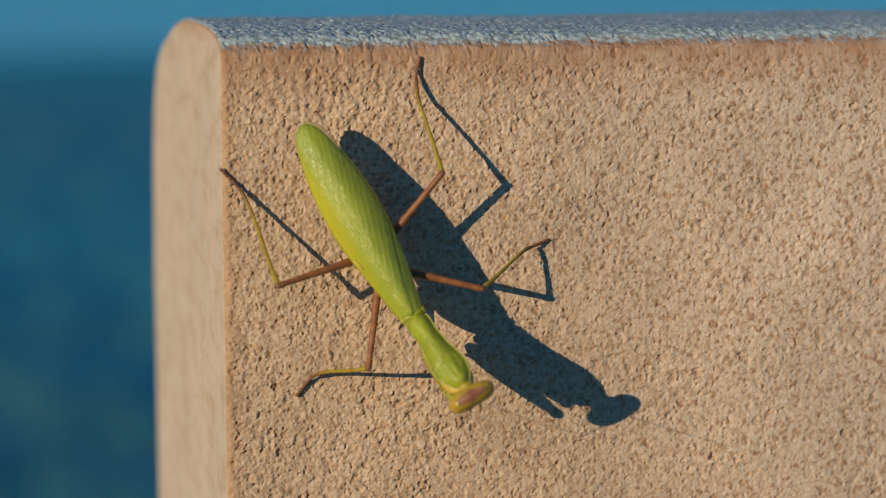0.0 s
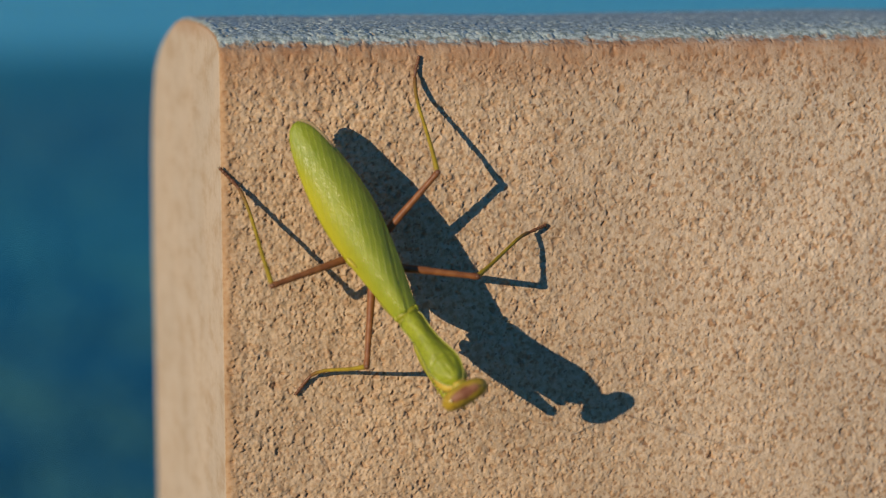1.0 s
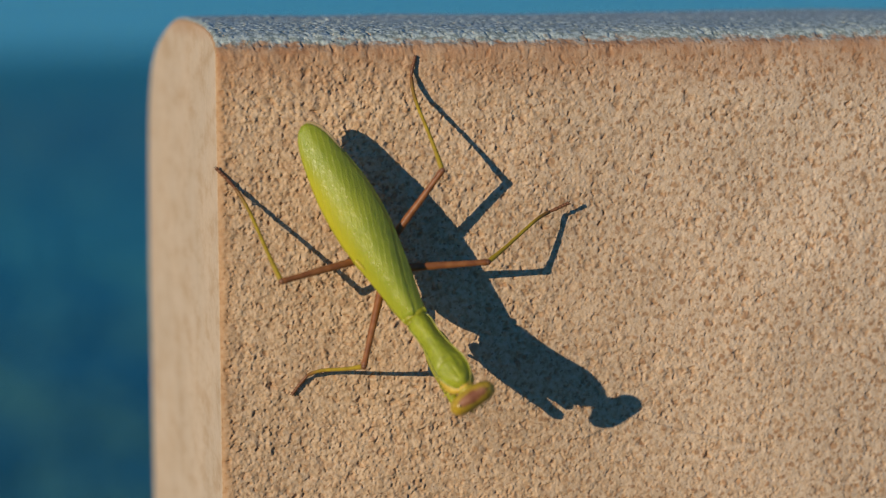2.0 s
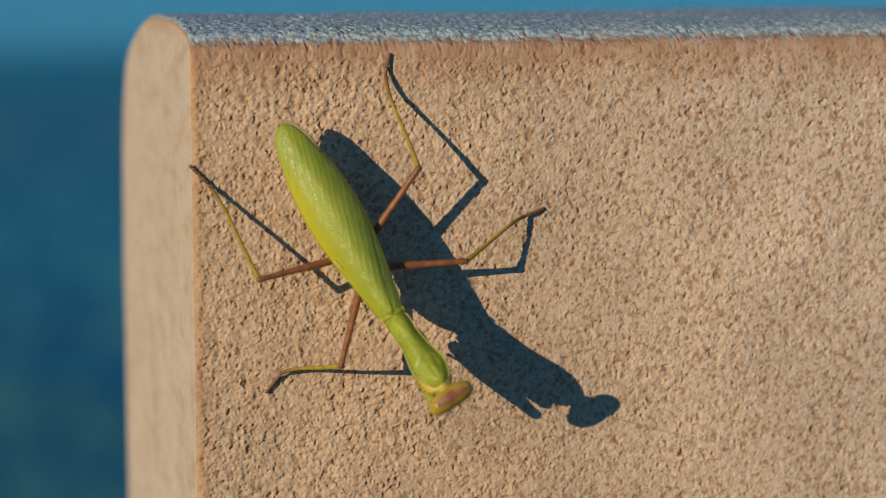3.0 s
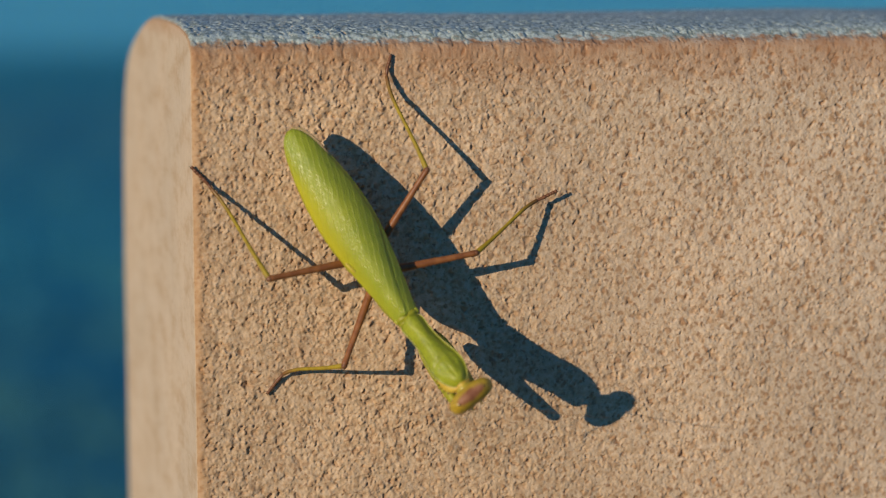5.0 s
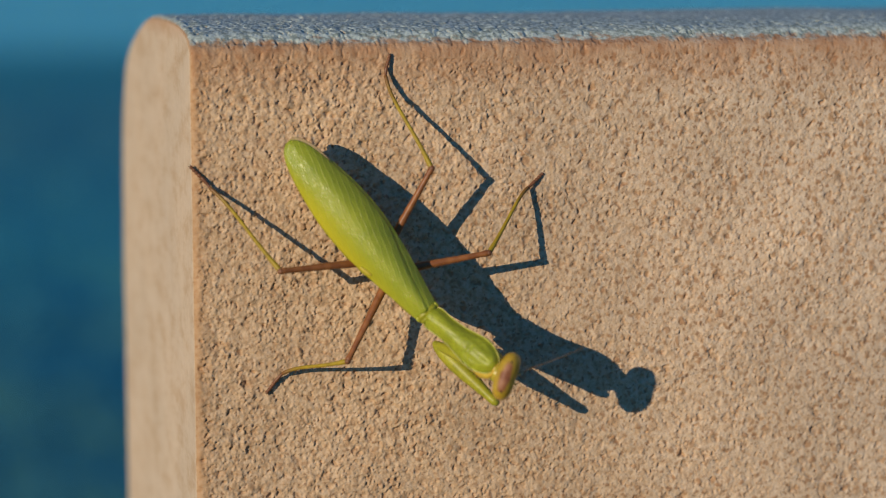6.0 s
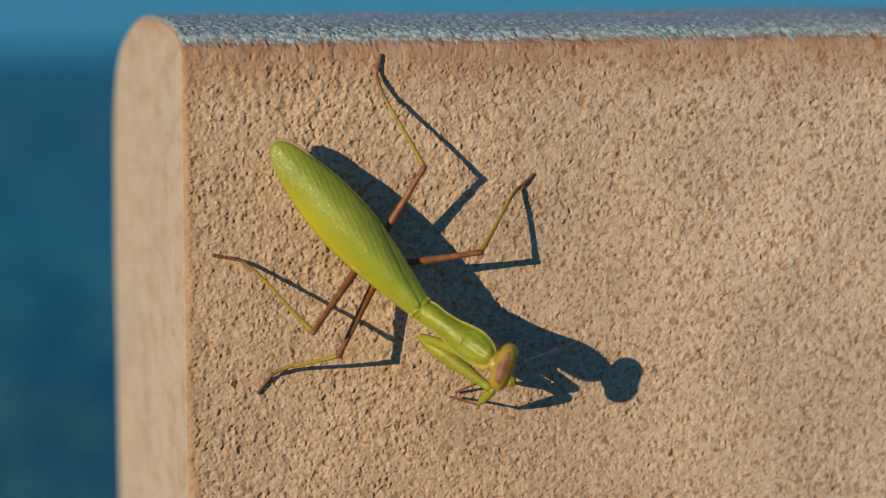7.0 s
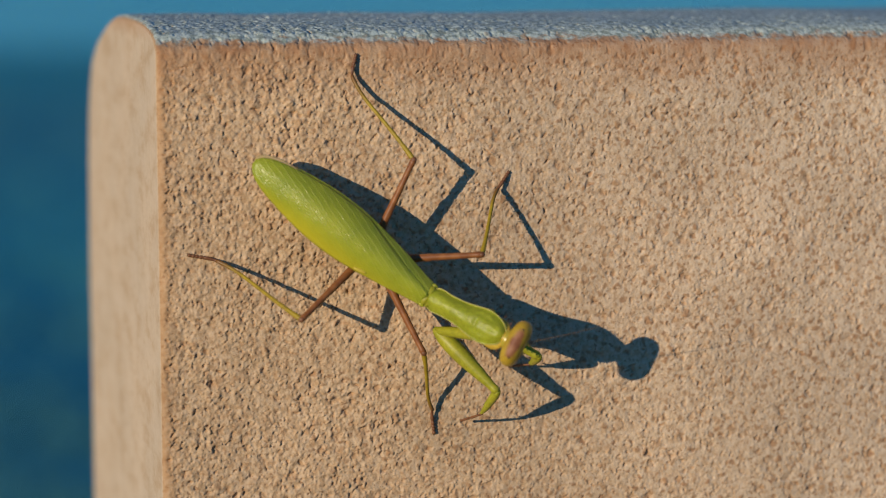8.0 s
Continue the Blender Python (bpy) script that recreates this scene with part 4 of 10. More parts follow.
    walk(MOVERS["head"], [
        (0, pose(-0.00115, 0.02121, 0.01005, 3.7, -0.3, -0.2)), (0.1, pose(-0.00114, 0.02121, 0.01006, 3.7, -0.3, -0.2)),
        (0.2, pose(-0.00131, 0.02121, 0.01003, 3.6, -0.3, -0.5)), (0.3, pose(-0.00132, 0.02119, 0.0101, 3.7, -0.4, -0.6)),
        (0.4, pose(-0.00117, 0.02119, 0.01011, 3.7, -0.5, -1)), (0.5, pose(-0.00104, 0.02115, 0.01022, 3.7, -0.5, -1.3)),
        (0.6, pose(-0.00116, 0.02119, 0.01013, 3.6, -0.4, -0.8)), (0.7, pose(-0.00088, 0.0212, 0.01011, 3.6, -0.3, -0.3)),
        (0.8, pose(-0.001, 0.02123, 0.01001, 3.6, -0.3, -0.1)), (0.9, pose(-0.00105, 0.02119, 0.01009, 3.7, -0.3, -0.2)),
        (1, pose(-0.00122, 0.02118, 0.01011, 3.7, -0.3, -0.2)), (1.1, pose(-0.0012, 0.0212, 0.01005, 3.6, -0.3, -0.1)),
        (1.2, pose(-0.00118, 0.02121, 0.01003, 3.6, -0.3, -0.1)), (1.4, pose(-0.00109, 0.02124, 0.01008, 3.6, -0.2, 0.1)),
        (1.6, pose(-0.00098, 0.0213, 0.01016, 3.7, -0.1, 0.8)), (1.8, pose(-0.001, 0.02141, 0.01018, 3.6, 0.1, 2)),
        (2, pose(-0.00102, 0.02152, 0.01016, 3.5, 0.4, 3.3)), (2.15, pose(-0.001, 0.02158, 0.01015, 3.5, 0.5, 4)),
        (2.3, pose(-0.00103, 0.02159, 0.01017, 3.5, 0.7, 4.7)), (2.4, pose(-0.00078, 0.02152, 0.01031, 3.6, 0.6, 4.9)),
        (2.5, pose(-0.00045, 0.02144, 0.01045, 3.6, 0.7, 5)), (2.6, pose(-0.00037, 0.02143, 0.01048, 3.6, 0.6, 4.9)), (2.7, pose(-0.00034, 0.02142, 0.01049, 3.6, 0.7, 4.6)),
        (2.8, pose(-0.00038, 0.02146, 0.01042, 3.6, 0.5, 4)), (2.9, pose(-0.0005, 0.02151, 0.01033, 3.6, 0.3, 3.3)), (3, pose(-0.00075, 0.02157, 0.01023, 3.6, 0.1, 2.4)),
        (3.1, pose(-0.00082, 0.0216, 0.01019, 3.6, -0.1, 1.5)), (3.2, pose(-0.00083, 0.02161, 0.01019, 3.6, -0.3, 0.5)),
        (3.3, pose(-0.00087, 0.02163, 0.01016, 3.6, -0.5, -0.3)), (3.4, pose(-0.00098, 0.02162, 0.01016, 3.6, -0.7, -0.7)),
        (3.5, pose(-0.00108, 0.02162, 0.01018, 3.6, -0.7, -0.8)), (3.6, pose(-0.00108, 0.02162, 0.01018, 3.6, -0.7, -0.8)),
        (3.7, pose(-0.00096, 0.02164, 0.01015, 3.6, -0.7, -0.8)), (3.8, pose(-0.00076, 0.02164, 0.01011, 3.5, -0.7, -0.7)),
        (3.9, pose(-0.0007, 0.02162, 0.01017, 3.5, -0.6, -0.3)), (4, pose(-0.00067, 0.02163, 0.01012, 3.4, -0.4, 0.1)),
        (4.1, pose(-0.00042, 0.02157, 0.01021, 3.4, -0.4, 0.3)), (4.2, pose(-0.00037, 0.02156, 0.01023, 3.4, -0.4, 0.3)),
        (4.3, pose(-0.00043, 0.02158, 0.01021, 3.4, -0.4, 0.3)), (4.4, pose(-0.00056, 0.02158, 0.01021, 3.5, -0.4, 0.5)),
        (4.5, pose(-0.00075, 0.02159, 0.01019, 3.4, -0.3, 0.7)), (4.6, pose(-0.00093, 0.02164, 0.01011, 3.4, -0.3, 0.8)),
        (4.7, pose(-0.00119, 0.02167, 0.01007, 3.4, -0.3, 0.6)), (4.9, pose(-0.00167, 0.02173, 0.00984, 3.2, 0.5, 3.6)),
        (5.1, pose(-0.00177, 0.02172, 0.00953, 2.9, 2, 9.4)), (5.3, pose(-0.00176, 0.02161, 0.00942, 3.4, 3.7, 15.9)),
        (5.5, pose(-0.00222, 0.0214, 0.0095, 4.6, 5.9, 25.6)), (5.65, pose(-0.00296, 0.02122, 0.00965, 5.7, 7, 31.9)),
        (5.8, pose(-0.00374, 0.02105, 0.00975, 6.1, 7.3, 34.1)), (5.9, pose(-0.0038, 0.021, 0.00982, 6.1, 7, 33)), (6, pose(-0.00367, 0.02114, 0.00957, 6, 6.7, 31.8)),
        (6.1, pose(-0.00397, 0.02102, 0.00971, 6.9, 5.9, 30.6)), (6.2, pose(-0.00395, 0.02124, 0.00923, 7.8, 5, 29.2)),
        (6.3, pose(-0.00395, 0.0211, 0.00955, 8.7, 4.3, 28.1)), (6.4, pose(-0.00438, 0.02138, 0.00871, 8.6, 4.2, 27.1)),
        (6.5, pose(-0.00458, 0.02142, 0.0085, 9.1, 3.8, 26.4)), (6.6, pose(-0.00476, 0.02139, 0.00849, 9.1, 3.8, 26.3)),
        (6.7, pose(-0.00475, 0.0212, 0.00896, 8.9, 4, 26.8)), (6.8, pose(-0.00464, 0.02088, 0.00973, 8.5, 4.3, 27.5)),
        (6.9, pose(-0.00453, 0.02069, 0.01017, 8, 4.7, 28.2)), (7, pose(-0.0042, 0.02108, 0.00949, 7.5, 5.1, 28.6)),
        (7.1, pose(-0.00445, 0.02118, 0.00914, 7.4, 4.9, 27.6)), (7.2, pose(-0.00476, 0.02115, 0.00905, 7.4, 4.6, 26.2)),
        (7.3, pose(-0.00459, 0.02084, 0.00983, 7.2, 4, 22.7)), (7.4, pose(-0.00416, 0.02091, 0.00987, 6.9, 3.2, 17.8)),
        (7.5, pose(-0.00375, 0.02098, 0.0099, 6.7, 2.6, 14.2)), (7.6, pose(-0.00388, 0.02103, 0.00973, 6.5, 2.2, 12)),
        (7.7, pose(-0.0038, 0.02102, 0.00979, 6.4, 1.8, 10)), (7.8, pose(-0.00352, 0.02075, 0.01045, 6.4, 1.6, 8.5)),
        (7.9, pose(-0.00311, 0.02052, 0.01102, 6.4, 1.6, 8.5)), (8, pose(-0.00283, 0.0204, 0.01131, 6.4, 1.7, 9.1)),
    ])
    walk(MOVERS["femur_A"], [
        (0, pose(-0.00183, -0.01728, -0.00495, 14.3, 12.1, 113.7)), (0.1, pose(-0.00183, -0.01728, -0.00495, 14.3, 12, 114.3)),
        (0.2, pose(-0.00183, -0.01728, -0.00495, 14.3, 11.9, 115.5)), (0.3, pose(-0.00183, -0.01728, -0.00495, 14.1, 11.8, 116.7)),
        (0.4, pose(-0.00184, -0.01727, -0.00495, 13.8, 11.7, 117.2)), (0.5, pose(-0.00184, -0.01727, -0.00495, 13.6, 11.7, 117.5)),
        (0.6, pose(-0.00183, -0.01728, -0.00495, 13.4, 11.9, 116)), (0.7, pose(-0.00183, -0.01728, -0.00495, 13.2, 12.1, 113.9)),
        (0.8, pose(-0.00183, -0.01728, -0.00495, 13.4, 12.2, 112.9)), (0.9, pose(-0.00183, -0.01728, -0.00495, 13.8, 12.2, 112.4)),
        (1, pose(-0.00183, -0.01728, -0.00495, 13.9, 12.2, 112)), (1.1, pose(-0.00183, -0.01728, -0.00495, 13.8, 12.3, 111.6)),
        (1.2, pose(-0.00183, -0.01728, -0.00495, 13.7, 12.3, 111.4)), (1.4, pose(-0.00188, -0.01724, -0.00495, 13.8, 12.3, 112.1)),
        (1.6, pose(-0.00201, -0.01715, -0.00497, 14.3, 12.1, 114)), (1.8, pose(-0.00217, -0.01703, -0.00499, 14.7, 12, 115.6)),
        (2, pose(-0.00232, -0.01692, -0.00501, 15, 12, 116.9)), (2.15, pose(-0.0024, -0.01686, -0.00502, 15.1, 11.9, 117.6)),
        (2.3, pose(-0.00243, -0.01684, -0.00503, 15.2, 11.9, 118.1)), (2.4, pose(-0.00243, -0.01684, -0.00503, 15, 11.9, 118)),
        (2.5, pose(-0.00243, -0.01684, -0.00503, 15.1, 11.9, 117.9)), (2.6, pose(-0.00243, -0.01684, -0.00503, 15.1, 11.9, 117.8)),
        (2.7, pose(-0.00243, -0.01684, -0.00503, 14.9, 11.9, 117.6)), (2.8, pose(-0.00243, -0.01684, -0.00503, 14.9, 11.9, 117.7)),
        (2.9, pose(-0.00243, -0.01684, -0.00503, 15, 11.9, 118)), (3, pose(-0.00243, -0.01683, -0.00503, 15.1, 11.8, 118.4)),
        (3.1, pose(-0.00244, -0.01682, -0.00503, 15.2, 11.7, 119.2)), (3.2, pose(-0.00244, -0.01681, -0.00503, 14.7, 11.6, 119.9)),
        (3.3, pose(-0.00244, -0.0168, -0.00503, 14.1, 11.6, 120.1)), (3.4, pose(-0.00244, -0.0168, -0.00503, 13.5, 11.6, 120.4)),
        (3.5, pose(-0.00244, -0.0168, -0.00503, 13.3, 11.5, 120.9)), (3.6, pose(-0.00244, -0.0168, -0.00503, 13.5, 11.5, 120.9)),
        (3.7, pose(-0.00244, -0.0168, -0.00503, 14.1, 11.6, 120.8)), (3.8, pose(-0.00244, -0.0168, -0.00503, 14.7, 11.6, 120.4)),
        (3.9, pose(-0.00244, -0.01681, -0.00503, 14.8, 11.8, 119.5)), (4, pose(-0.00244, -0.01682, -0.00503, 14.4, 12, 118.1)),
        (4.1, pose(-0.00244, -0.01682, -0.00503, 14.1, 12, 117.5)), (4.2, pose(-0.00244, -0.01682, -0.00503, 14.1, 12, 117.4)),
        (4.3, pose(-0.00244, -0.01682, -0.00503, 14.2, 12, 117.5)), (4.4, pose(-0.00244, -0.01682, -0.00503, 13.9, 12, 118)),
        (4.5, pose(-0.00244, -0.01682, -0.00503, 13.3, 11.9, 118.4)), (4.6, pose(-0.00244, -0.01682, -0.00503, 12.9, 12, 118.6)),
        (4.7, pose(-0.00244, -0.01681, -0.00503, 13.3, 11.8, 119.6)), (4.9, pose(-0.00233, -0.01681, -0.0051, 13.7, 12.1, 118.9)),
        (5.1, pose(-0.00209, -0.01684, -0.00527, 14.6, 12.5, 117.8)), (5.3, pose(-0.00182, -0.01688, -0.00545, 14.9, 12.4, 116.6)),
        (5.5, pose(-0.00163, -0.01691, -0.00558, 15.4, 12.1, 115.8)), (5.65, pose(-0.0016, -0.01692, -0.0056, 15.6, 11.8, 115.6)),
        (5.8, pose(-0.0016, -0.01692, -0.0056, 15.8, 11.5, 115.8)), (5.9, pose(-0.0016, -0.01692, -0.0056, 15.4, 11.5, 115.6)),
        (6, pose(-0.0016, -0.01692, -0.0056, 14.5, 11.5, 114.8)), (6.1, pose(-0.0016, -0.01692, -0.0056, 15.1, 10.5, 114.1)),
        (6.2, pose(-0.0016, -0.01692, -0.0056, 15.3, 9.4, 113.6)), (6.3, pose(-0.0016, -0.01692, -0.0056, 15.7, 8.4, 112.7)),
        (6.4, pose(-0.0016, -0.01692, -0.0056, 15.1, 8.5, 111.9)), (6.5, pose(-0.0016, -0.01692, -0.0056, 15.6, 7.9, 111.8)),
        (6.6, pose(-0.0016, -0.01692, -0.0056, 16.3, 7.9, 112.1)), (6.7, pose(-0.0016, -0.01692, -0.0056, 17.3, 8.1, 112)),
        (6.8, pose(-0.0016, -0.01692, -0.0056, 18, 8.6, 111.6)), (6.9, pose(-0.0016, -0.01692, -0.0056, 18, 9.2, 111.2)),
        (7, pose(-0.0016, -0.01692, -0.0056, 17.1, 9.8, 110.5)), (7.1, pose(-0.0016, -0.01692, -0.0056, 16.6, 9.9, 109.8)),
        (7.2, pose(-0.0016, -0.01692, -0.0056, 16.2, 9.8, 109.9)), (7.3, pose(-0.0016, -0.01692, -0.0056, 16.1, 9.7, 109.6)),
        (7.4, pose(-0.0016, -0.01692, -0.0056, 16, 9.8, 109.1)), (7.5, pose(-0.0016, -0.01692, -0.0056, 16, 9.8, 108.6)),
        (7.6, pose(-0.0016, -0.01692, -0.0056, 16, 9.9, 107.8)), (7.7, pose(-0.0016, -0.01692, -0.0056, 16, 10, 107.3)),
        (7.8, pose(-0.0016, -0.01692, -0.0056, 16.2, 10, 107.3)), (7.9, pose(-0.0016, -0.01692, -0.0056, 16.1, 10, 106.5)),
        (8, pose(-0.0016, -0.01692, -0.0056, 15.8, 10.1, 105.7)),
    ])
    walk(MOVERS["tibia_A"], [
        (0, pose(-0.02165, -0.02477, 0.00033, -22.9, 4.6, 160.5)), (0.1, pose(-0.02156, -0.02498, 0.00032, -22.7, 4.5, 161.1)),
        (0.2, pose(-0.0214, -0.02538, 0.00033, -22.3, 4.2, 162.3)), (0.3, pose(-0.02123, -0.02582, 0.00027, -21.8, 3.9, 163.8)),
        (0.4, pose(-0.02118, -0.02602, 0.00016, -21.4, 3.7, 164.6)), (0.5, pose(-0.02114, -0.02615, 7e-05, -21.1, 3.7, 164.7)),
        (0.6, pose(-0.02138, -0.02566, -1e-05, -21.1, 3.8, 164.2)), (0.7, pose(-0.02169, -0.02494, -8e-05, -21.4, 4.2, 162.5)),
        (0.8, pose(-0.02181, -0.02455, 1e-05, -22.1, 4.6, 160.7)), (0.9, pose(-0.02184, -0.02437, 0.00013, -22.7, 4.9, 159.1)),
        (1, pose(-0.02189, -0.02419, 0.00016, -22.9, 5.1, 158.4)), (1.1, pose(-0.02194, -0.02407, 0.00015, -22.8, 5.1, 158.5)),
        (1.2, pose(-0.02198, -0.024, 0.0001, -22.7, 5.1, 158.7)), (1.4, pose(-0.02194, -0.0242, 0.00012, -22.6, 4.9, 159.5)),
        (1.6, pose(-0.0218, -0.02471, 0.0003, -22.8, 4.6, 161)), (1.8, pose(-0.02171, -0.02511, 0.00043, -22.8, 4.3, 162.4)),
        (2, pose(-0.02166, -0.0254, 0.00053, -22.8, 4.1, 163.9)), (2.15, pose(-0.02162, -0.02558, 0.00056, -22.6, 4, 164.7)),
        (2.3, pose(-0.02158, -0.02571, 0.00057, -22.5, 3.9, 165.1)), (2.4, pose(-0.0216, -0.02569, 0.00053, -22.5, 4.1, 164.4)),
        (2.5, pose(-0.02162, -0.02566, 0.00054, -22.7, 4.3, 163.3)), (2.6, pose(-0.02162, -0.02564, 0.00057, -22.8, 4.4, 162.8)),
        (2.7, pose(-0.02166, -0.02558, 0.0005, -22.6, 4.4, 162.8)), (2.8, pose(-0.02166, -0.02559, 0.00048, -22.6, 4.4, 163.2)),
        (2.9, pose(-0.02161, -0.02569, 0.00051, -22.6, 4.2, 163.8)), (3, pose(-0.02152, -0.02582, 0.00057, -22.6, 4, 164.6)),
        (3.1, pose(-0.02139, -0.02609, 0.00057, -22.5, 3.8, 165.5)), (3.2, pose(-0.02131, -0.02634, 0.00042, -21.7, 3.5, 166.7)),
        (3.3, pose(-0.0213, -0.0265, 0.00017, -20.9, 3.2, 168)), (3.4, pose(-0.02126, -0.02667, -4e-05, -20.1, 2.9, 169.1)),
        (3.5, pose(-0.02119, -0.02684, -9e-05, -19.8, 2.9, 169.7)), (3.6, pose(-0.02118, -0.02683, -2e-05, -20, 2.9, 169.3)),
        (3.7, pose(-0.02117, -0.02673, 0.00018, -20.6, 3, 168.7)), (3.8, pose(-0.02122, -0.02653, 0.0004, -21.3, 3.2, 167.9)),
        (3.9, pose(-0.02139, -0.02618, 0.00042, -21.5, 3.5, 167)), (4, pose(-0.02162, -0.02577, 0.0003, -21.4, 3.7, 166.3)),
        (4.1, pose(-0.02174, -0.02559, 0.00016, -21.2, 3.8, 165.8)), (4.2, pose(-0.02174, -0.02557, 0.00016, -21.2, 3.8, 165.6)),
        (4.3, pose(-0.02173, -0.0256, 0.00018, -21.3, 3.8, 165.6)), (4.4, pose(-0.02167, -0.02578, 0.00011, -21, 3.7, 166.1)),
        (4.5, pose(-0.02163, -0.02597, -9e-05, -20.2, 3.4, 167.2)), (4.6, pose(-0.02162, -0.02608, -0.00024, -19.6, 3.1, 168.6)),
        (4.7, pose(-0.02143, -0.02639, -0.00011, -19.7, 2.9, 169.7)), (4.9, pose(-0.02142, -0.02611, -4e-05, -19, 3.2, 168.6)),
        (5.1, pose(-0.02133, -0.02564, 0.0001, -18.2, 3.5, 166.8)), (5.3, pose(-0.02122, -0.02523, 5e-05, -18.1, 3.8, 165.2)),
        (5.5, pose(-0.02111, -0.02498, 8e-05, -18.5, 3.8, 163.8)), (5.65, pose(-0.02107, -0.02494, 0.00016, -18.9, 3.9, 163)),
        (5.8, pose(-0.02102, -0.02501, 0.00023, -19.3, 3.9, 162.6)), (5.9, pose(-0.02108, -0.02497, 7e-05, -19.1, 3.8, 163)),
        (6, pose(-0.02124, -0.0248, -0.00024, -18.4, 3.5, 164.2)), (6.1, pose(-0.02126, -0.0246, -2e-05, -18.8, 3, 165.2)),
        (6.2, pose(-0.02127, -0.02447, 9e-05, -19, 2.5, 166.2)), (6.3, pose(-0.02131, -0.02425, 0.00024, -19.2, 2, 167.4)),
        (6.4, pose(-0.02146, -0.024, 4e-05, -18.7, 1.8, 168.8)), (6.5, pose(-0.02142, -0.02398, 0.00023, -19.1, 1.6, 169.1)),
        (6.6, pose(-0.02133, -0.02402, 0.00048, -19.7, 1.7, 168.5)), (6.7, pose(-0.02126, -0.02389, 0.00084, -20.7, 2, 167.1)),
        (6.8, pose(-0.02127, -0.02364, 0.00107, -21.4, 2.4, 165.1)), (6.9, pose(-0.02135, -0.02341, 0.00106, -21.6, 2.9, 163.2)),
        (7, pose(-0.02153, -0.02319, 0.00074, -21, 3.3, 162.1)), (7.1, pose(-0.02164, -0.023, 0.00056, -20.7, 3.4, 161.2)),
        (7.2, pose(-0.02166, -0.02308, 0.00041, -20.5, 3.5, 160.7)), (7.3, pose(-0.0217, -0.023, 0.00037, -20.5, 3.4, 160.9)),
        (7.4, pose(-0.02176, -0.02283, 0.00032, -20.5, 3.4, 161.2)), (7.5, pose(-0.02181, -0.02264, 0.00033, -20.5, 3.3, 161.6)),
        (7.6, pose(-0.02189, -0.02236, 0.00034, -20.5, 3.2, 162.1)), (7.7, pose(-0.02195, -0.02216, 0.00033, -20.5, 3.2, 162.6)),
        (7.8, pose(-0.02193, -0.02214, 0.0004, -20.6, 3.2, 162.6)), (7.9, pose(-0.02201, -0.02188, 0.00035, -20.7, 3.3, 162)),
        (8, pose(-0.0221, -0.02161, 0.00024, -20.6, 3.4, 161)),
    ])
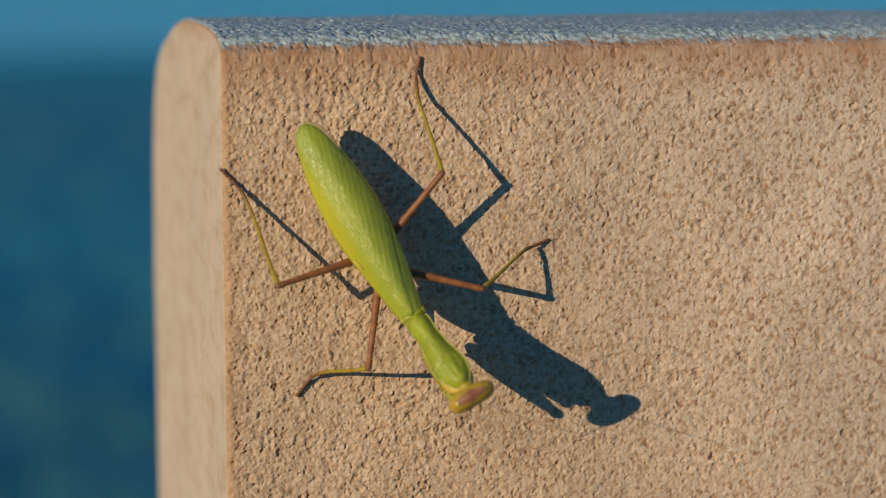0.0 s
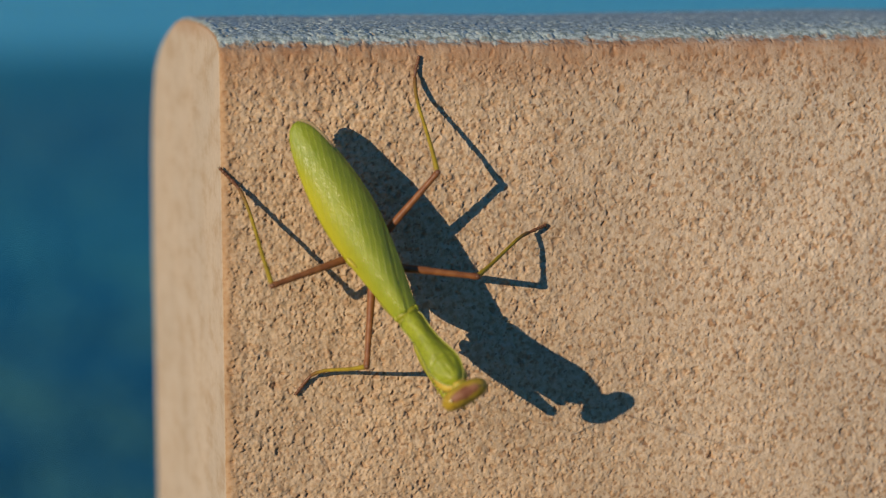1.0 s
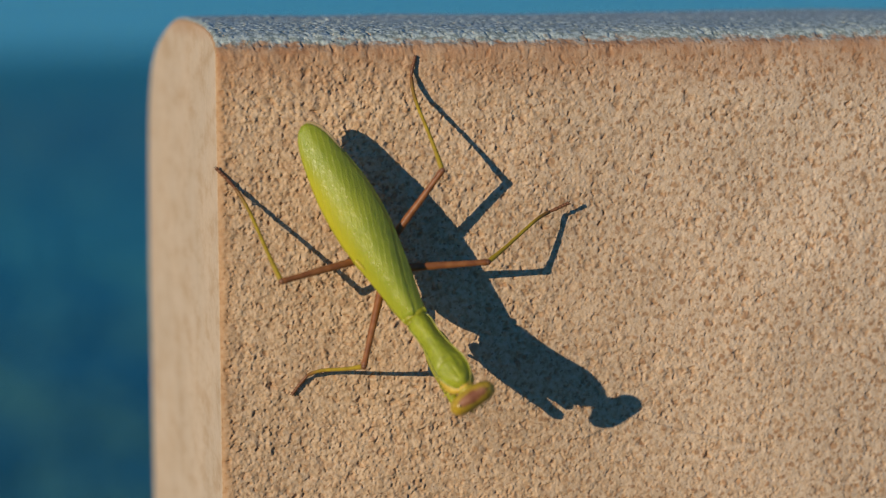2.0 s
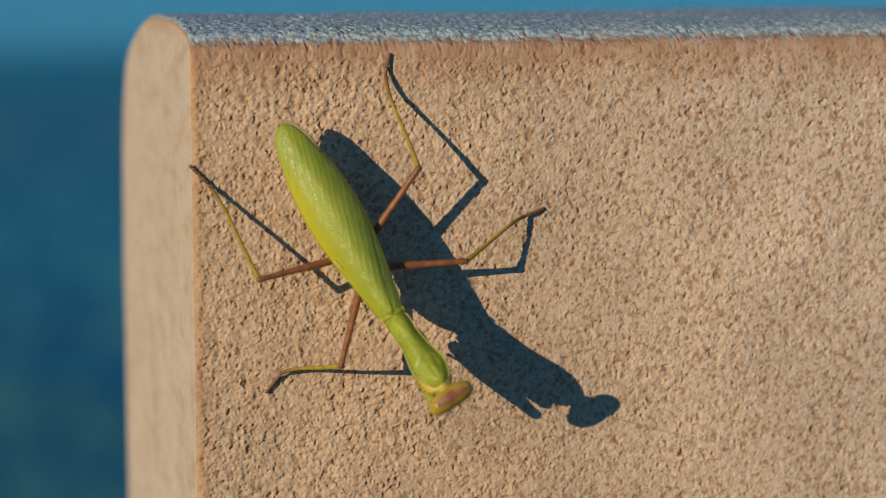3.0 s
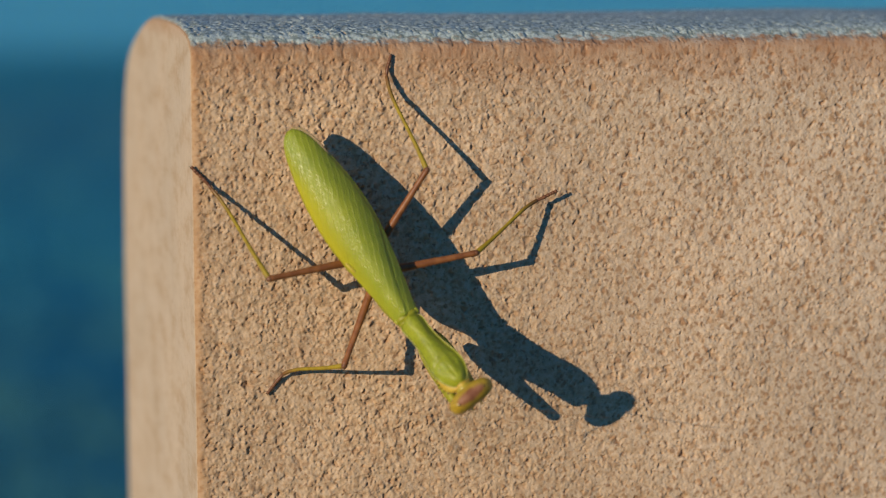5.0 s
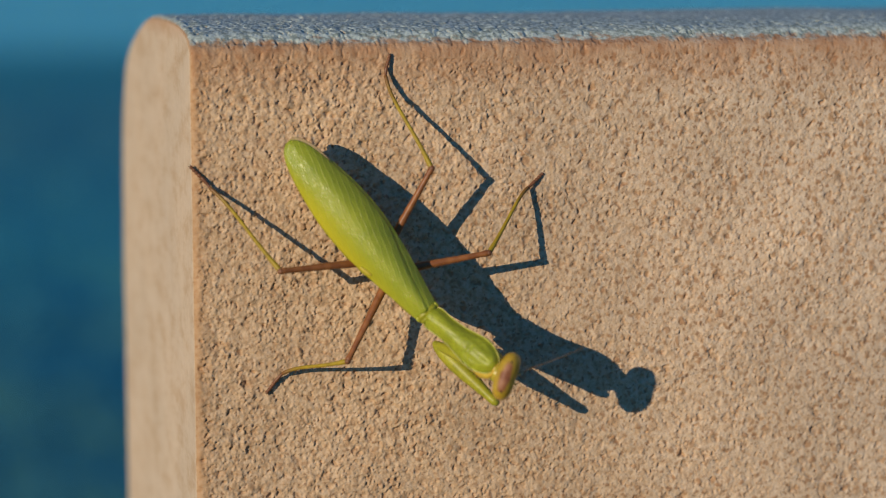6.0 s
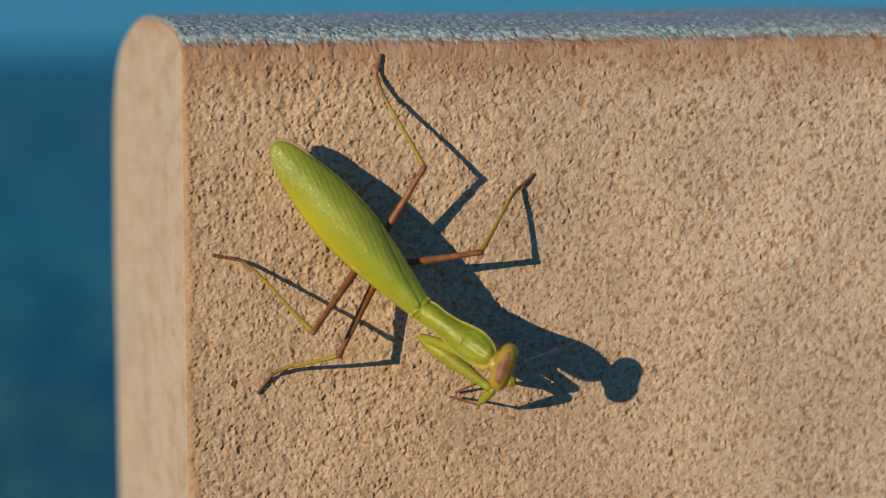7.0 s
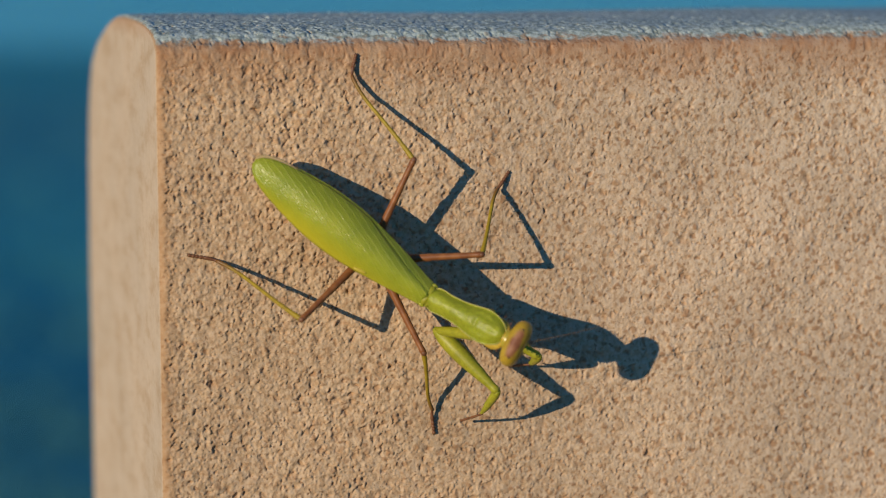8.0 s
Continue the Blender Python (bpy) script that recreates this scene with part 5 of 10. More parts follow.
    walk(MOVERS["tarsus_A"], [
        (0, pose(-0.02861, -0.04683, -0.00938, -1.4, 8.7, 139.4)), (0.1, pose(-0.02833, -0.04713, -0.00932, -1.4, 8.7, 139.4)),
        (0.2, pose(-0.02779, -0.04772, -0.00915, -1.4, 8.8, 139.1)), (0.3, pose(-0.02713, -0.04837, -0.00901, -1.5, 8.8, 139)),
        (0.4, pose(-0.02679, -0.04871, -0.00895, -1.6, 8.9, 138.5)), (0.5, pose(-0.02673, -0.04889, -0.00895, -1.7, 8.9, 138.3)),
        (0.6, pose(-0.02718, -0.04834, -0.00901, -1.5, 8.8, 138.8)), (0.7, pose(-0.02807, -0.04742, -0.0092, -1.4, 8.8, 139.3)),
        (0.8, pose(-0.02879, -0.04674, -0.00937, -1.4, 8.7, 139.5)), (0.9, pose(-0.02932, -0.04629, -0.00952, -1.4, 8.7, 139.4)),
        (1, pose(-0.02959, -0.04599, -0.00958, -1.4, 8.7, 139.4)), (1.1, pose(-0.02959, -0.0459, -0.00958, -1.4, 8.7, 139.4)),
        (1.2, pose(-0.0296, -0.04586, -0.00958, -1.4, 8.7, 139.5)), (1.4, pose(-0.02926, -0.04618, -0.00951, -1.4, 8.8, 139.4)),
        (1.6, pose(-0.02857, -0.04685, -0.00938, -1.5, 8.8, 139.3)), (1.8, pose(-0.02798, -0.04738, -0.00927, -1.4, 8.9, 139.4)),
        (2, pose(-0.02741, -0.04783, -0.00914, -1.4, 9, 139.6)), (2.15, pose(-0.02706, -0.0481, -0.00907, -1.4, 9, 139.6)),
        (2.3, pose(-0.02691, -0.04827, -0.00903, -1.4, 9, 139.6)), (2.4, pose(-0.0272, -0.04819, -0.00907, -1.4, 9, 139.6)),
        (2.5, pose(-0.02758, -0.04803, -0.00912, -1.4, 9, 139.7)), (2.6, pose(-0.02772, -0.04795, -0.00914, -1.4, 9, 139.7)),
        (2.7, pose(-0.02779, -0.04791, -0.00915, -1.4, 9, 139.7)), (2.8, pose(-0.02766, -0.04797, -0.00913, -1.5, 9, 139.5)),
        (2.9, pose(-0.0274, -0.04812, -0.0091, -1.5, 9, 139.3)), (3, pose(-0.02704, -0.04831, -0.00908, -1.6, 9, 139.1)),
        (3.1, pose(-0.02657, -0.04869, -0.009, -1.7, 9.1, 138.7)), (3.2, pose(-0.0261, -0.04915, -0.00888, -1.7, 9.2, 138.2)),
        (3.3, pose(-0.02567, -0.04952, -0.00876, -1.8, 9.3, 137.8)), (3.4, pose(-0.02526, -0.04989, -0.00866, -1.8, 9.3, 137.7)),
        (3.5, pose(-0.02499, -0.05013, -0.00861, -1.8, 9.3, 137.7)), (3.6, pose(-0.02511, -0.05007, -0.00862, -1.8, 9.3, 137.7)),
        (3.7, pose(-0.0253, -0.04984, -0.00866, -1.8, 9.3, 137.7)), (3.8, pose(-0.0256, -0.04949, -0.00872, -1.7, 9.3, 137.8)),
        (3.9, pose(-0.0261, -0.04904, -0.00878, -1.6, 9.3, 138.2)), (4, pose(-0.0266, -0.0486, -0.00883, -1.5, 9.3, 138.6)),
        (4.1, pose(-0.02691, -0.04841, -0.0089, -1.5, 9.2, 138.6)), (4.2, pose(-0.02698, -0.04838, -0.00892, -1.5, 9.2, 138.6)),
        (4.3, pose(-0.02697, -0.04838, -0.00893, -1.6, 9.2, 138.5)), (4.4, pose(-0.02675, -0.04865, -0.00886, -1.6, 9.2, 138.5)),
        (4.5, pose(-0.02633, -0.04904, -0.00876, -1.5, 9.2, 138.6)), (4.6, pose(-0.02584, -0.04933, -0.00866, -1.5, 9.3, 138.6)),
        (4.7, pose(-0.02524, -0.04969, -0.00858, -1.6, 9.3, 138.2)), (4.9, pose(-0.02566, -0.04945, -0.00823, -1.4, 9.6, 137.9)),
        (5.1, pose(-0.02632, -0.04895, -0.00775, -1.2, 9.8, 137)), (5.3, pose(-0.02685, -0.0484, -0.00774, -1.4, 9.8, 135.8)),
        (5.5, pose(-0.02726, -0.04796, -0.00787, -1.8, 9.7, 134.4)), (5.65, pose(-0.02747, -0.0478, -0.00796, -2.3, 9.5, 133.3)),
        (5.8, pose(-0.02759, -0.04777, -0.00803, -2.6, 9.5, 132.4)), (5.9, pose(-0.02748, -0.04781, -0.0081, -2.8, 9.6, 131.2)),
        (6, pose(-0.02725, -0.04785, -0.00813, -3, 9.7, 130)), (6.1, pose(-0.02692, -0.04767, -0.0081, -4, 9, 128.6)),
        (6.2, pose(-0.02658, -0.04759, -0.00807, -5, 8.2, 127)), (6.3, pose(-0.02618, -0.04744, -0.008, -5.9, 7.4, 125.7)),
        (6.4, pose(-0.02583, -0.04737, -0.008, -6, 7.5, 124.7)), (6.5, pose(-0.02568, -0.0473, -0.00797, -6.4, 7.1, 124)),
        (6.6, pose(-0.02577, -0.04721, -0.00798, -6.4, 7.1, 124)), (6.7, pose(-0.02621, -0.04683, -0.00803, -6.2, 7.2, 124.6)),
        (6.8, pose(-0.02691, -0.0463, -0.0081, -5.8, 7.5, 125.5)), (6.9, pose(-0.02764, -0.04587, -0.00818, -5.3, 8, 126.3)),
        (7, pose(-0.02825, -0.04563, -0.00823, -4.9, 8.4, 127)), (7.1, pose(-0.02871, -0.04538, -0.0083, -5, 8.5, 126.1)),
        (7.2, pose(-0.02892, -0.04545, -0.00834, -5.2, 8.6, 124.8)), (7.3, pose(-0.0289, -0.04537, -0.0084, -5.5, 8.7, 123.1)),
        (7.4, pose(-0.02884, -0.04525, -0.00843, -5.8, 8.8, 121.4)), (7.5, pose(-0.02875, -0.0451, -0.00845, -6, 9, 119.7)),
        (7.6, pose(-0.02863, -0.04487, -0.00843, -6.3, 9.2, 117.9)), (7.7, pose(-0.02853, -0.04473, -0.00843, -6.5, 9.4, 116.2)),
        (7.8, pose(-0.02847, -0.04469, -0.00843, -6.7, 9.5, 114.9)), (7.9, pose(-0.0288, -0.04436, -0.00848, -6.7, 9.5, 115.2)),
        (8, pose(-0.02924, -0.04399, -0.00856, -6.6, 9.4, 116)),
    ])
    walk(MOVERS["femur_B"], [
        (0, pose(-0.00191, -0.01206, -0.00487, -0.1, 9.5, 47.3)), (0.1, pose(-0.00191, -0.01206, -0.00487, 0, 9.5, 47.8)),
        (0.2, pose(-0.00191, -0.01206, -0.00487, 0.2, 9.7, 48.4)), (0.3, pose(-0.00191, -0.01206, -0.00487, 0.4, 9.8, 49.4)),
        (0.4, pose(-0.00192, -0.01206, -0.00487, 0.5, 9.9, 49.9)), (0.5, pose(-0.00192, -0.01205, -0.00487, 0.6, 10, 50.5)),
        (0.6, pose(-0.00191, -0.01206, -0.00487, 0.4, 10.1, 51.3)), (0.7, pose(-0.00191, -0.01206, -0.00487, -0, 10.3, 52)),
        (0.8, pose(-0.00191, -0.01206, -0.00487, -0.2, 10.4, 52.8)), (0.9, pose(-0.00191, -0.01206, -0.00487, -0.3, 10.4, 53.3)),
        (1, pose(-0.00191, -0.01206, -0.00487, -0.4, 10.5, 53.6)), (1.1, pose(-0.00191, -0.01206, -0.00487, -0.4, 10.5, 53.6)),
        (1.2, pose(-0.00191, -0.01206, -0.00487, -0.5, 10.5, 53.8)), (1.4, pose(-0.00197, -0.01202, -0.00487, -1.3, 10.7, 55.4)),
        (1.6, pose(-0.00212, -0.01193, -0.00489, -2.6, 11, 58.1)), (1.8, pose(-0.00231, -0.01181, -0.00492, -3.4, 11.4, 61)),
        (2, pose(-0.00248, -0.0117, -0.00494, -3.5, 11.7, 63.8)), (2.15, pose(-0.00257, -0.01165, -0.00495, -3.6, 11.9, 65.9)),
        (2.3, pose(-0.00261, -0.01163, -0.00496, -3.4, 12, 67.3)), (2.4, pose(-0.00261, -0.01163, -0.00496, -3.2, 12.1, 68.1)),
        (2.5, pose(-0.00261, -0.01163, -0.00496, -3, 12.2, 68.8)), (2.6, pose(-0.00261, -0.01163, -0.00496, -2.9, 12.2, 69.1)),
        (2.7, pose(-0.00261, -0.01163, -0.00496, -3.6, 12.1, 68.1)), (2.8, pose(-0.00261, -0.01162, -0.00496, -5, 11.9, 66.2)),
        (2.9, pose(-0.00261, -0.01162, -0.00496, -6.3, 11.7, 64.2)), (3, pose(-0.00261, -0.01162, -0.00496, -6.9, 11.5, 63.2)),
        (3.1, pose(-0.00261, -0.0116, -0.00496, -6.8, 11.6, 63.9)), (3.2, pose(-0.00261, -0.01159, -0.00496, -6.5, 11.8, 65.8)),
        (3.3, pose(-0.00262, -0.01159, -0.00496, -6, 12.1, 68.2)), (3.4, pose(-0.00262, -0.01158, -0.00496, -5.4, 12.3, 70.7)),
        (3.5, pose(-0.00262, -0.01158, -0.00496, -5.1, 12.5, 72.7)), (3.6, pose(-0.00262, -0.01158, -0.00496, -4.7, 12.6, 74.1)),
        (3.7, pose(-0.00262, -0.01158, -0.00496, -4.4, 12.7, 75.5)), (3.8, pose(-0.00262, -0.01158, -0.00496, -4.2, 12.8, 76.6)),
        (3.9, pose(-0.00262, -0.01159, -0.00496, -4, 12.9, 77.2)), (4, pose(-0.00261, -0.0116, -0.00496, -4.1, 12.9, 76.8)),
        (4.1, pose(-0.00261, -0.0116, -0.00496, -4.2, 12.9, 76.2)), (4.2, pose(-0.00261, -0.0116, -0.00496, -4.4, 12.8, 75.3)),
        (4.3, pose(-0.00261, -0.0116, -0.00496, -4.7, 12.7, 74.3)), (4.4, pose(-0.00261, -0.0116, -0.00496, -4.9, 12.6, 73.1)),
        (4.5, pose(-0.00261, -0.0116, -0.00496, -5.3, 12.5, 71.2)), (4.6, pose(-0.00261, -0.0116, -0.00496, -5.7, 12.3, 69.2)),
        (4.7, pose(-0.00262, -0.01159, -0.00496, -5.9, 12.2, 68.4)), (4.9, pose(-0.00249, -0.01159, -0.00504, -5, 12.6, 68.6)),
        (5.1, pose(-0.00219, -0.01162, -0.00523, -3.5, 12.9, 69.1)), (5.3, pose(-0.00186, -0.01166, -0.00544, -2.4, 12.8, 68.7)),
        (5.5, pose(-0.00164, -0.01169, -0.00558, -1.4, 12.5, 68.3)), (5.65, pose(-0.0016, -0.0117, -0.0056, -3.4, 12.3, 70.8)),
        (5.8, pose(-0.0016, -0.0117, -0.0056, -2.1, 12, 69)), (5.9, pose(-0.0016, -0.0117, -0.0056, -1.1, 11.6, 65.8)),
        (6, pose(-0.0016, -0.0117, -0.0056, -0.8, 11.2, 61.9)), (6.1, pose(-0.0016, -0.0117, -0.0056, 2.2, 9.7, 57.9)),
        (6.2, pose(-0.0016, -0.0117, -0.0056, 5.3, 8.3, 54.1)), (6.3, pose(-0.0016, -0.0117, -0.0056, 8.3, 7.1, 50.6)),
        (6.4, pose(-0.0016, -0.0117, -0.0056, 8.3, 6.8, 47.6)), (6.5, pose(-0.0016, -0.0117, -0.0056, 10, 6.2, 46.1)),
        (6.6, pose(-0.0016, -0.0117, -0.0056, 10.6, 6.2, 46.8)), (6.7, pose(-0.0016, -0.0117, -0.0056, 10.7, 6.6, 49.1)),
        (6.8, pose(-0.0016, -0.0117, -0.0056, 9.4, 7.3, 52.3)), (6.9, pose(-0.0016, -0.0117, -0.0056, 7.2, 8.1, 55.2)),
        (7, pose(-0.0016, -0.0117, -0.0056, 4.6, 8.9, 57.4)), (7.1, pose(-0.0016, -0.0117, -0.0056, 4.4, 8.7, 56.4)),
        (7.2, pose(-0.0016, -0.0117, -0.0056, 5, 8.5, 54.4)), (7.3, pose(-0.0016, -0.0117, -0.0056, 6.4, 8.1, 51.3)),
        (7.4, pose(-0.0016, -0.0117, -0.0056, 7.9, 7.8, 48.6)), (7.5, pose(-0.0016, -0.0117, -0.0056, 9.4, 7.5, 45.9)),
        (7.6, pose(-0.0016, -0.0117, -0.0056, 10.8, 7.2, 43.1)), (7.7, pose(-0.0016, -0.0117, -0.0056, 12.4, 6.9, 40.7)),
        (7.8, pose(-0.0016, -0.0117, -0.0056, 13.4, 6.6, 39.1)), (7.9, pose(-0.0016, -0.0117, -0.0056, 13.1, 6.8, 39.9)),
        (8, pose(-0.0016, -0.0117, -0.0056, 12.5, 7, 42.1)),
    ])
    walk(MOVERS["tibia_B"], [
        (0, pose(-0.01706, 0.0019, -0.0049, -42.1, 12, 89.7)), (0.1, pose(-0.01716, 0.0018, -0.00487, -39.3, 12.1, 86.5)),
        (0.2, pose(-0.01731, 0.00163, -0.0048, -34.7, 12.3, 86.9)), (0.3, pose(-0.01754, 0.00137, -0.00473, -32, 12.2, 88.3)),
        (0.4, pose(-0.01765, 0.00126, -0.0047, -32.5, 12.2, 88.5)), (0.5, pose(-0.0178, 0.00108, -0.00465, -33.1, 12.2, 89)),
        (0.6, pose(-0.01798, 0.00085, -0.00474, -34.3, 12.3, 89.8)), (0.7, pose(-0.01816, 0.00062, -0.00488, -35.8, 12.3, 88.9)),
        (0.8, pose(-0.01832, 0.0004, -0.00496, -37.9, 12.2, 88.9)), (0.9, pose(-0.01845, 0.00023, -0.00498, -39.8, 12.1, 90.6)),
        (1, pose(-0.01851, 0.00015, -0.00501, -39.2, 12.1, 90.9)), (1.1, pose(-0.01852, 0.00014, -0.00503, -36.2, 12.2, 91.2)),
        (1.2, pose(-0.01855, 0.0001, -0.00504, -33.3, 12.3, 91.1)), (1.4, pose(-0.01897, -0.00037, -0.00532, -30.8, 12.4, 91.4)),
        (1.6, pose(-0.0197, -0.00121, -0.00584, -28.7, 12.3, 92.5)), (1.8, pose(-0.02041, -0.00203, -0.00611, -27.6, 12.4, 93.3)),
        (2, pose(-0.02106, -0.00286, -0.00618, -27.8, 12.4, 93.2)), (2.15, pose(-0.02145, -0.00347, -0.0062, -28.3, 12.5, 93.1)),
        (2.3, pose(-0.02168, -0.00391, -0.00615, -28.8, 12.5, 93.6)), (2.4, pose(-0.02179, -0.00417, -0.00608, -30.8, 12.3, 96.1)),
        (2.5, pose(-0.02189, -0.0044, -0.00602, -33.2, 12.2, 98.5)), (2.6, pose(-0.02191, -0.00449, -0.00599, -34.3, 12.2, 99)),
        (2.7, pose(-0.0218, -0.00423, -0.00622, -34, 12.2, 98.6)), (2.8, pose(-0.02154, -0.00367, -0.00672, -33.7, 12.4, 94.9)),
        (2.9, pose(-0.02126, -0.00313, -0.00719, -33.3, 12.4, 91.5)), (3, pose(-0.0211, -0.00284, -0.00741, -32.9, 12.3, 89.6)),
        (3.1, pose(-0.02121, -0.00305, -0.00736, -29.7, 12.4, 89.9)), (3.2, pose(-0.02149, -0.00365, -0.00723, -27.4, 12.4, 92.5)),
        (3.3, pose(-0.02181, -0.00437, -0.00706, -26.4, 12.3, 96.3)), (3.4, pose(-0.02211, -0.00518, -0.00688, -26, 12.4, 97.9)),
        (3.5, pose(-0.02233, -0.00583, -0.00672, -25.4, 12.5, 99.1)), (3.6, pose(-0.02247, -0.00629, -0.00662, -25.1, 12.4, 98.9)),
        (3.7, pose(-0.02259, -0.00676, -0.00652, -25, 12.3, 101.8)), (3.8, pose(-0.02269, -0.00712, -0.00643, -25.6, 12.4, 101)),
        (3.9, pose(-0.02273, -0.00733, -0.00638, -26.2, 12.6, 97.7)), (4, pose(-0.0227, -0.00723, -0.00639, -26, 12.4, 101.8)),
        (4.1, pose(-0.02265, -0.00702, -0.00644, -25.1, 12.1, 107.5)), (4.2, pose(-0.02258, -0.00672, -0.0065, -24.8, 12, 108.4)),
        (4.3, pose(-0.02249, -0.00639, -0.00659, -25.6, 12.3, 104)), (4.4, pose(-0.02237, -0.006, -0.00668, -27.2, 12.5, 98.6)),
        (4.5, pose(-0.02217, -0.00537, -0.00682, -28.2, 12.5, 94.2)), (4.6, pose(-0.02194, -0.00471, -0.00698, -27.6, 12.6, 92.1)),
        (4.7, pose(-0.02184, -0.00445, -0.00704, -26.8, 12.6, 91.1)), (4.9, pose(-0.02175, -0.00449, -0.00683, -26.5, 12.9, 92.3)),
        (5.1, pose(-0.0215, -0.00452, -0.00645, -26.5, 13.2, 93.2)), (5.3, pose(-0.02112, -0.00437, -0.00628, -27.3, 13, 94.9)),
        (5.5, pose(-0.02081, -0.00416, -0.00606, -31.2, 12.5, 96.7)), (5.65, pose(-0.02111, -0.00516, -0.0068, -29.1, 12.4, 94.5)),
        (5.8, pose(-0.02089, -0.00447, -0.00634, -30.4, 12.1, 95.6)), (5.9, pose(-0.02043, -0.00334, -0.006, -31.6, 11.9, 98.1)),
        (6, pose(-0.0198, -0.00204, -0.00589, -32.2, 11.7, 101.1)), (6.1, pose(-0.01897, -0.00063, -0.00481, -32.9, 10.4, 104)),
        (6.2, pose(-0.01805, 0.00057, -0.0037, -33.7, 9, 106.8)), (6.3, pose(-0.01713, 0.00152, -0.00264, -34.3, 7.8, 108.8)),
        (6.4, pose(-0.01641, 0.00232, -0.00263, -34.5, 7.7, 110.6)), (6.5, pose(-0.01596, 0.00265, -0.00203, -34.9, 7.1, 111.4)),
        (6.6, pose(-0.01607, 0.00248, -0.00182, -35.6, 7.1, 110.8)), (6.7, pose(-0.01662, 0.00189, -0.0018, -36.1, 7.5, 108)),
        (6.8, pose(-0.01743, 0.00106, -0.00225, -35.9, 8.1, 104)), (6.9, pose(-0.01819, 0.00026, -0.00306, -35, 8.8, 100.6)),
        (7, pose(-0.01876, -0.00041, -0.00395, -33.8, 9.7, 98.1)), (7.1, pose(-0.01858, -0.00012, -0.00403, -33.8, 9.6, 97.8)),
        (7.2, pose(-0.01815, 0.00046, -0.00381, -34.6, 9.5, 99.1)), (7.3, pose(-0.01738, 0.00136, -0.00332, -36.3, 9.3, 100.8)),
        (7.4, pose(-0.01666, 0.00209, -0.00278, -38.1, 9.2, 101.7)), (7.5, pose(-0.01591, 0.00276, -0.00227, -39.9, 9.1, 102.7)),
        (7.6, pose(-0.01509, 0.0034, -0.00177, -41.6, 9, 103.3)), (7.7, pose(-0.01434, 0.0039, -0.00122, -43.5, 8.9, 103.8)),
        (7.8, pose(-0.01381, 0.00422, -0.00087, -44.7, 8.9, 104.7)), (7.9, pose(-0.01404, 0.00406, -0.00096, -44.6, 8.9, 103.2)),
        (8, pose(-0.01467, 0.0036, -0.00117, -44.1, 9.1, 100.6)),
    ])
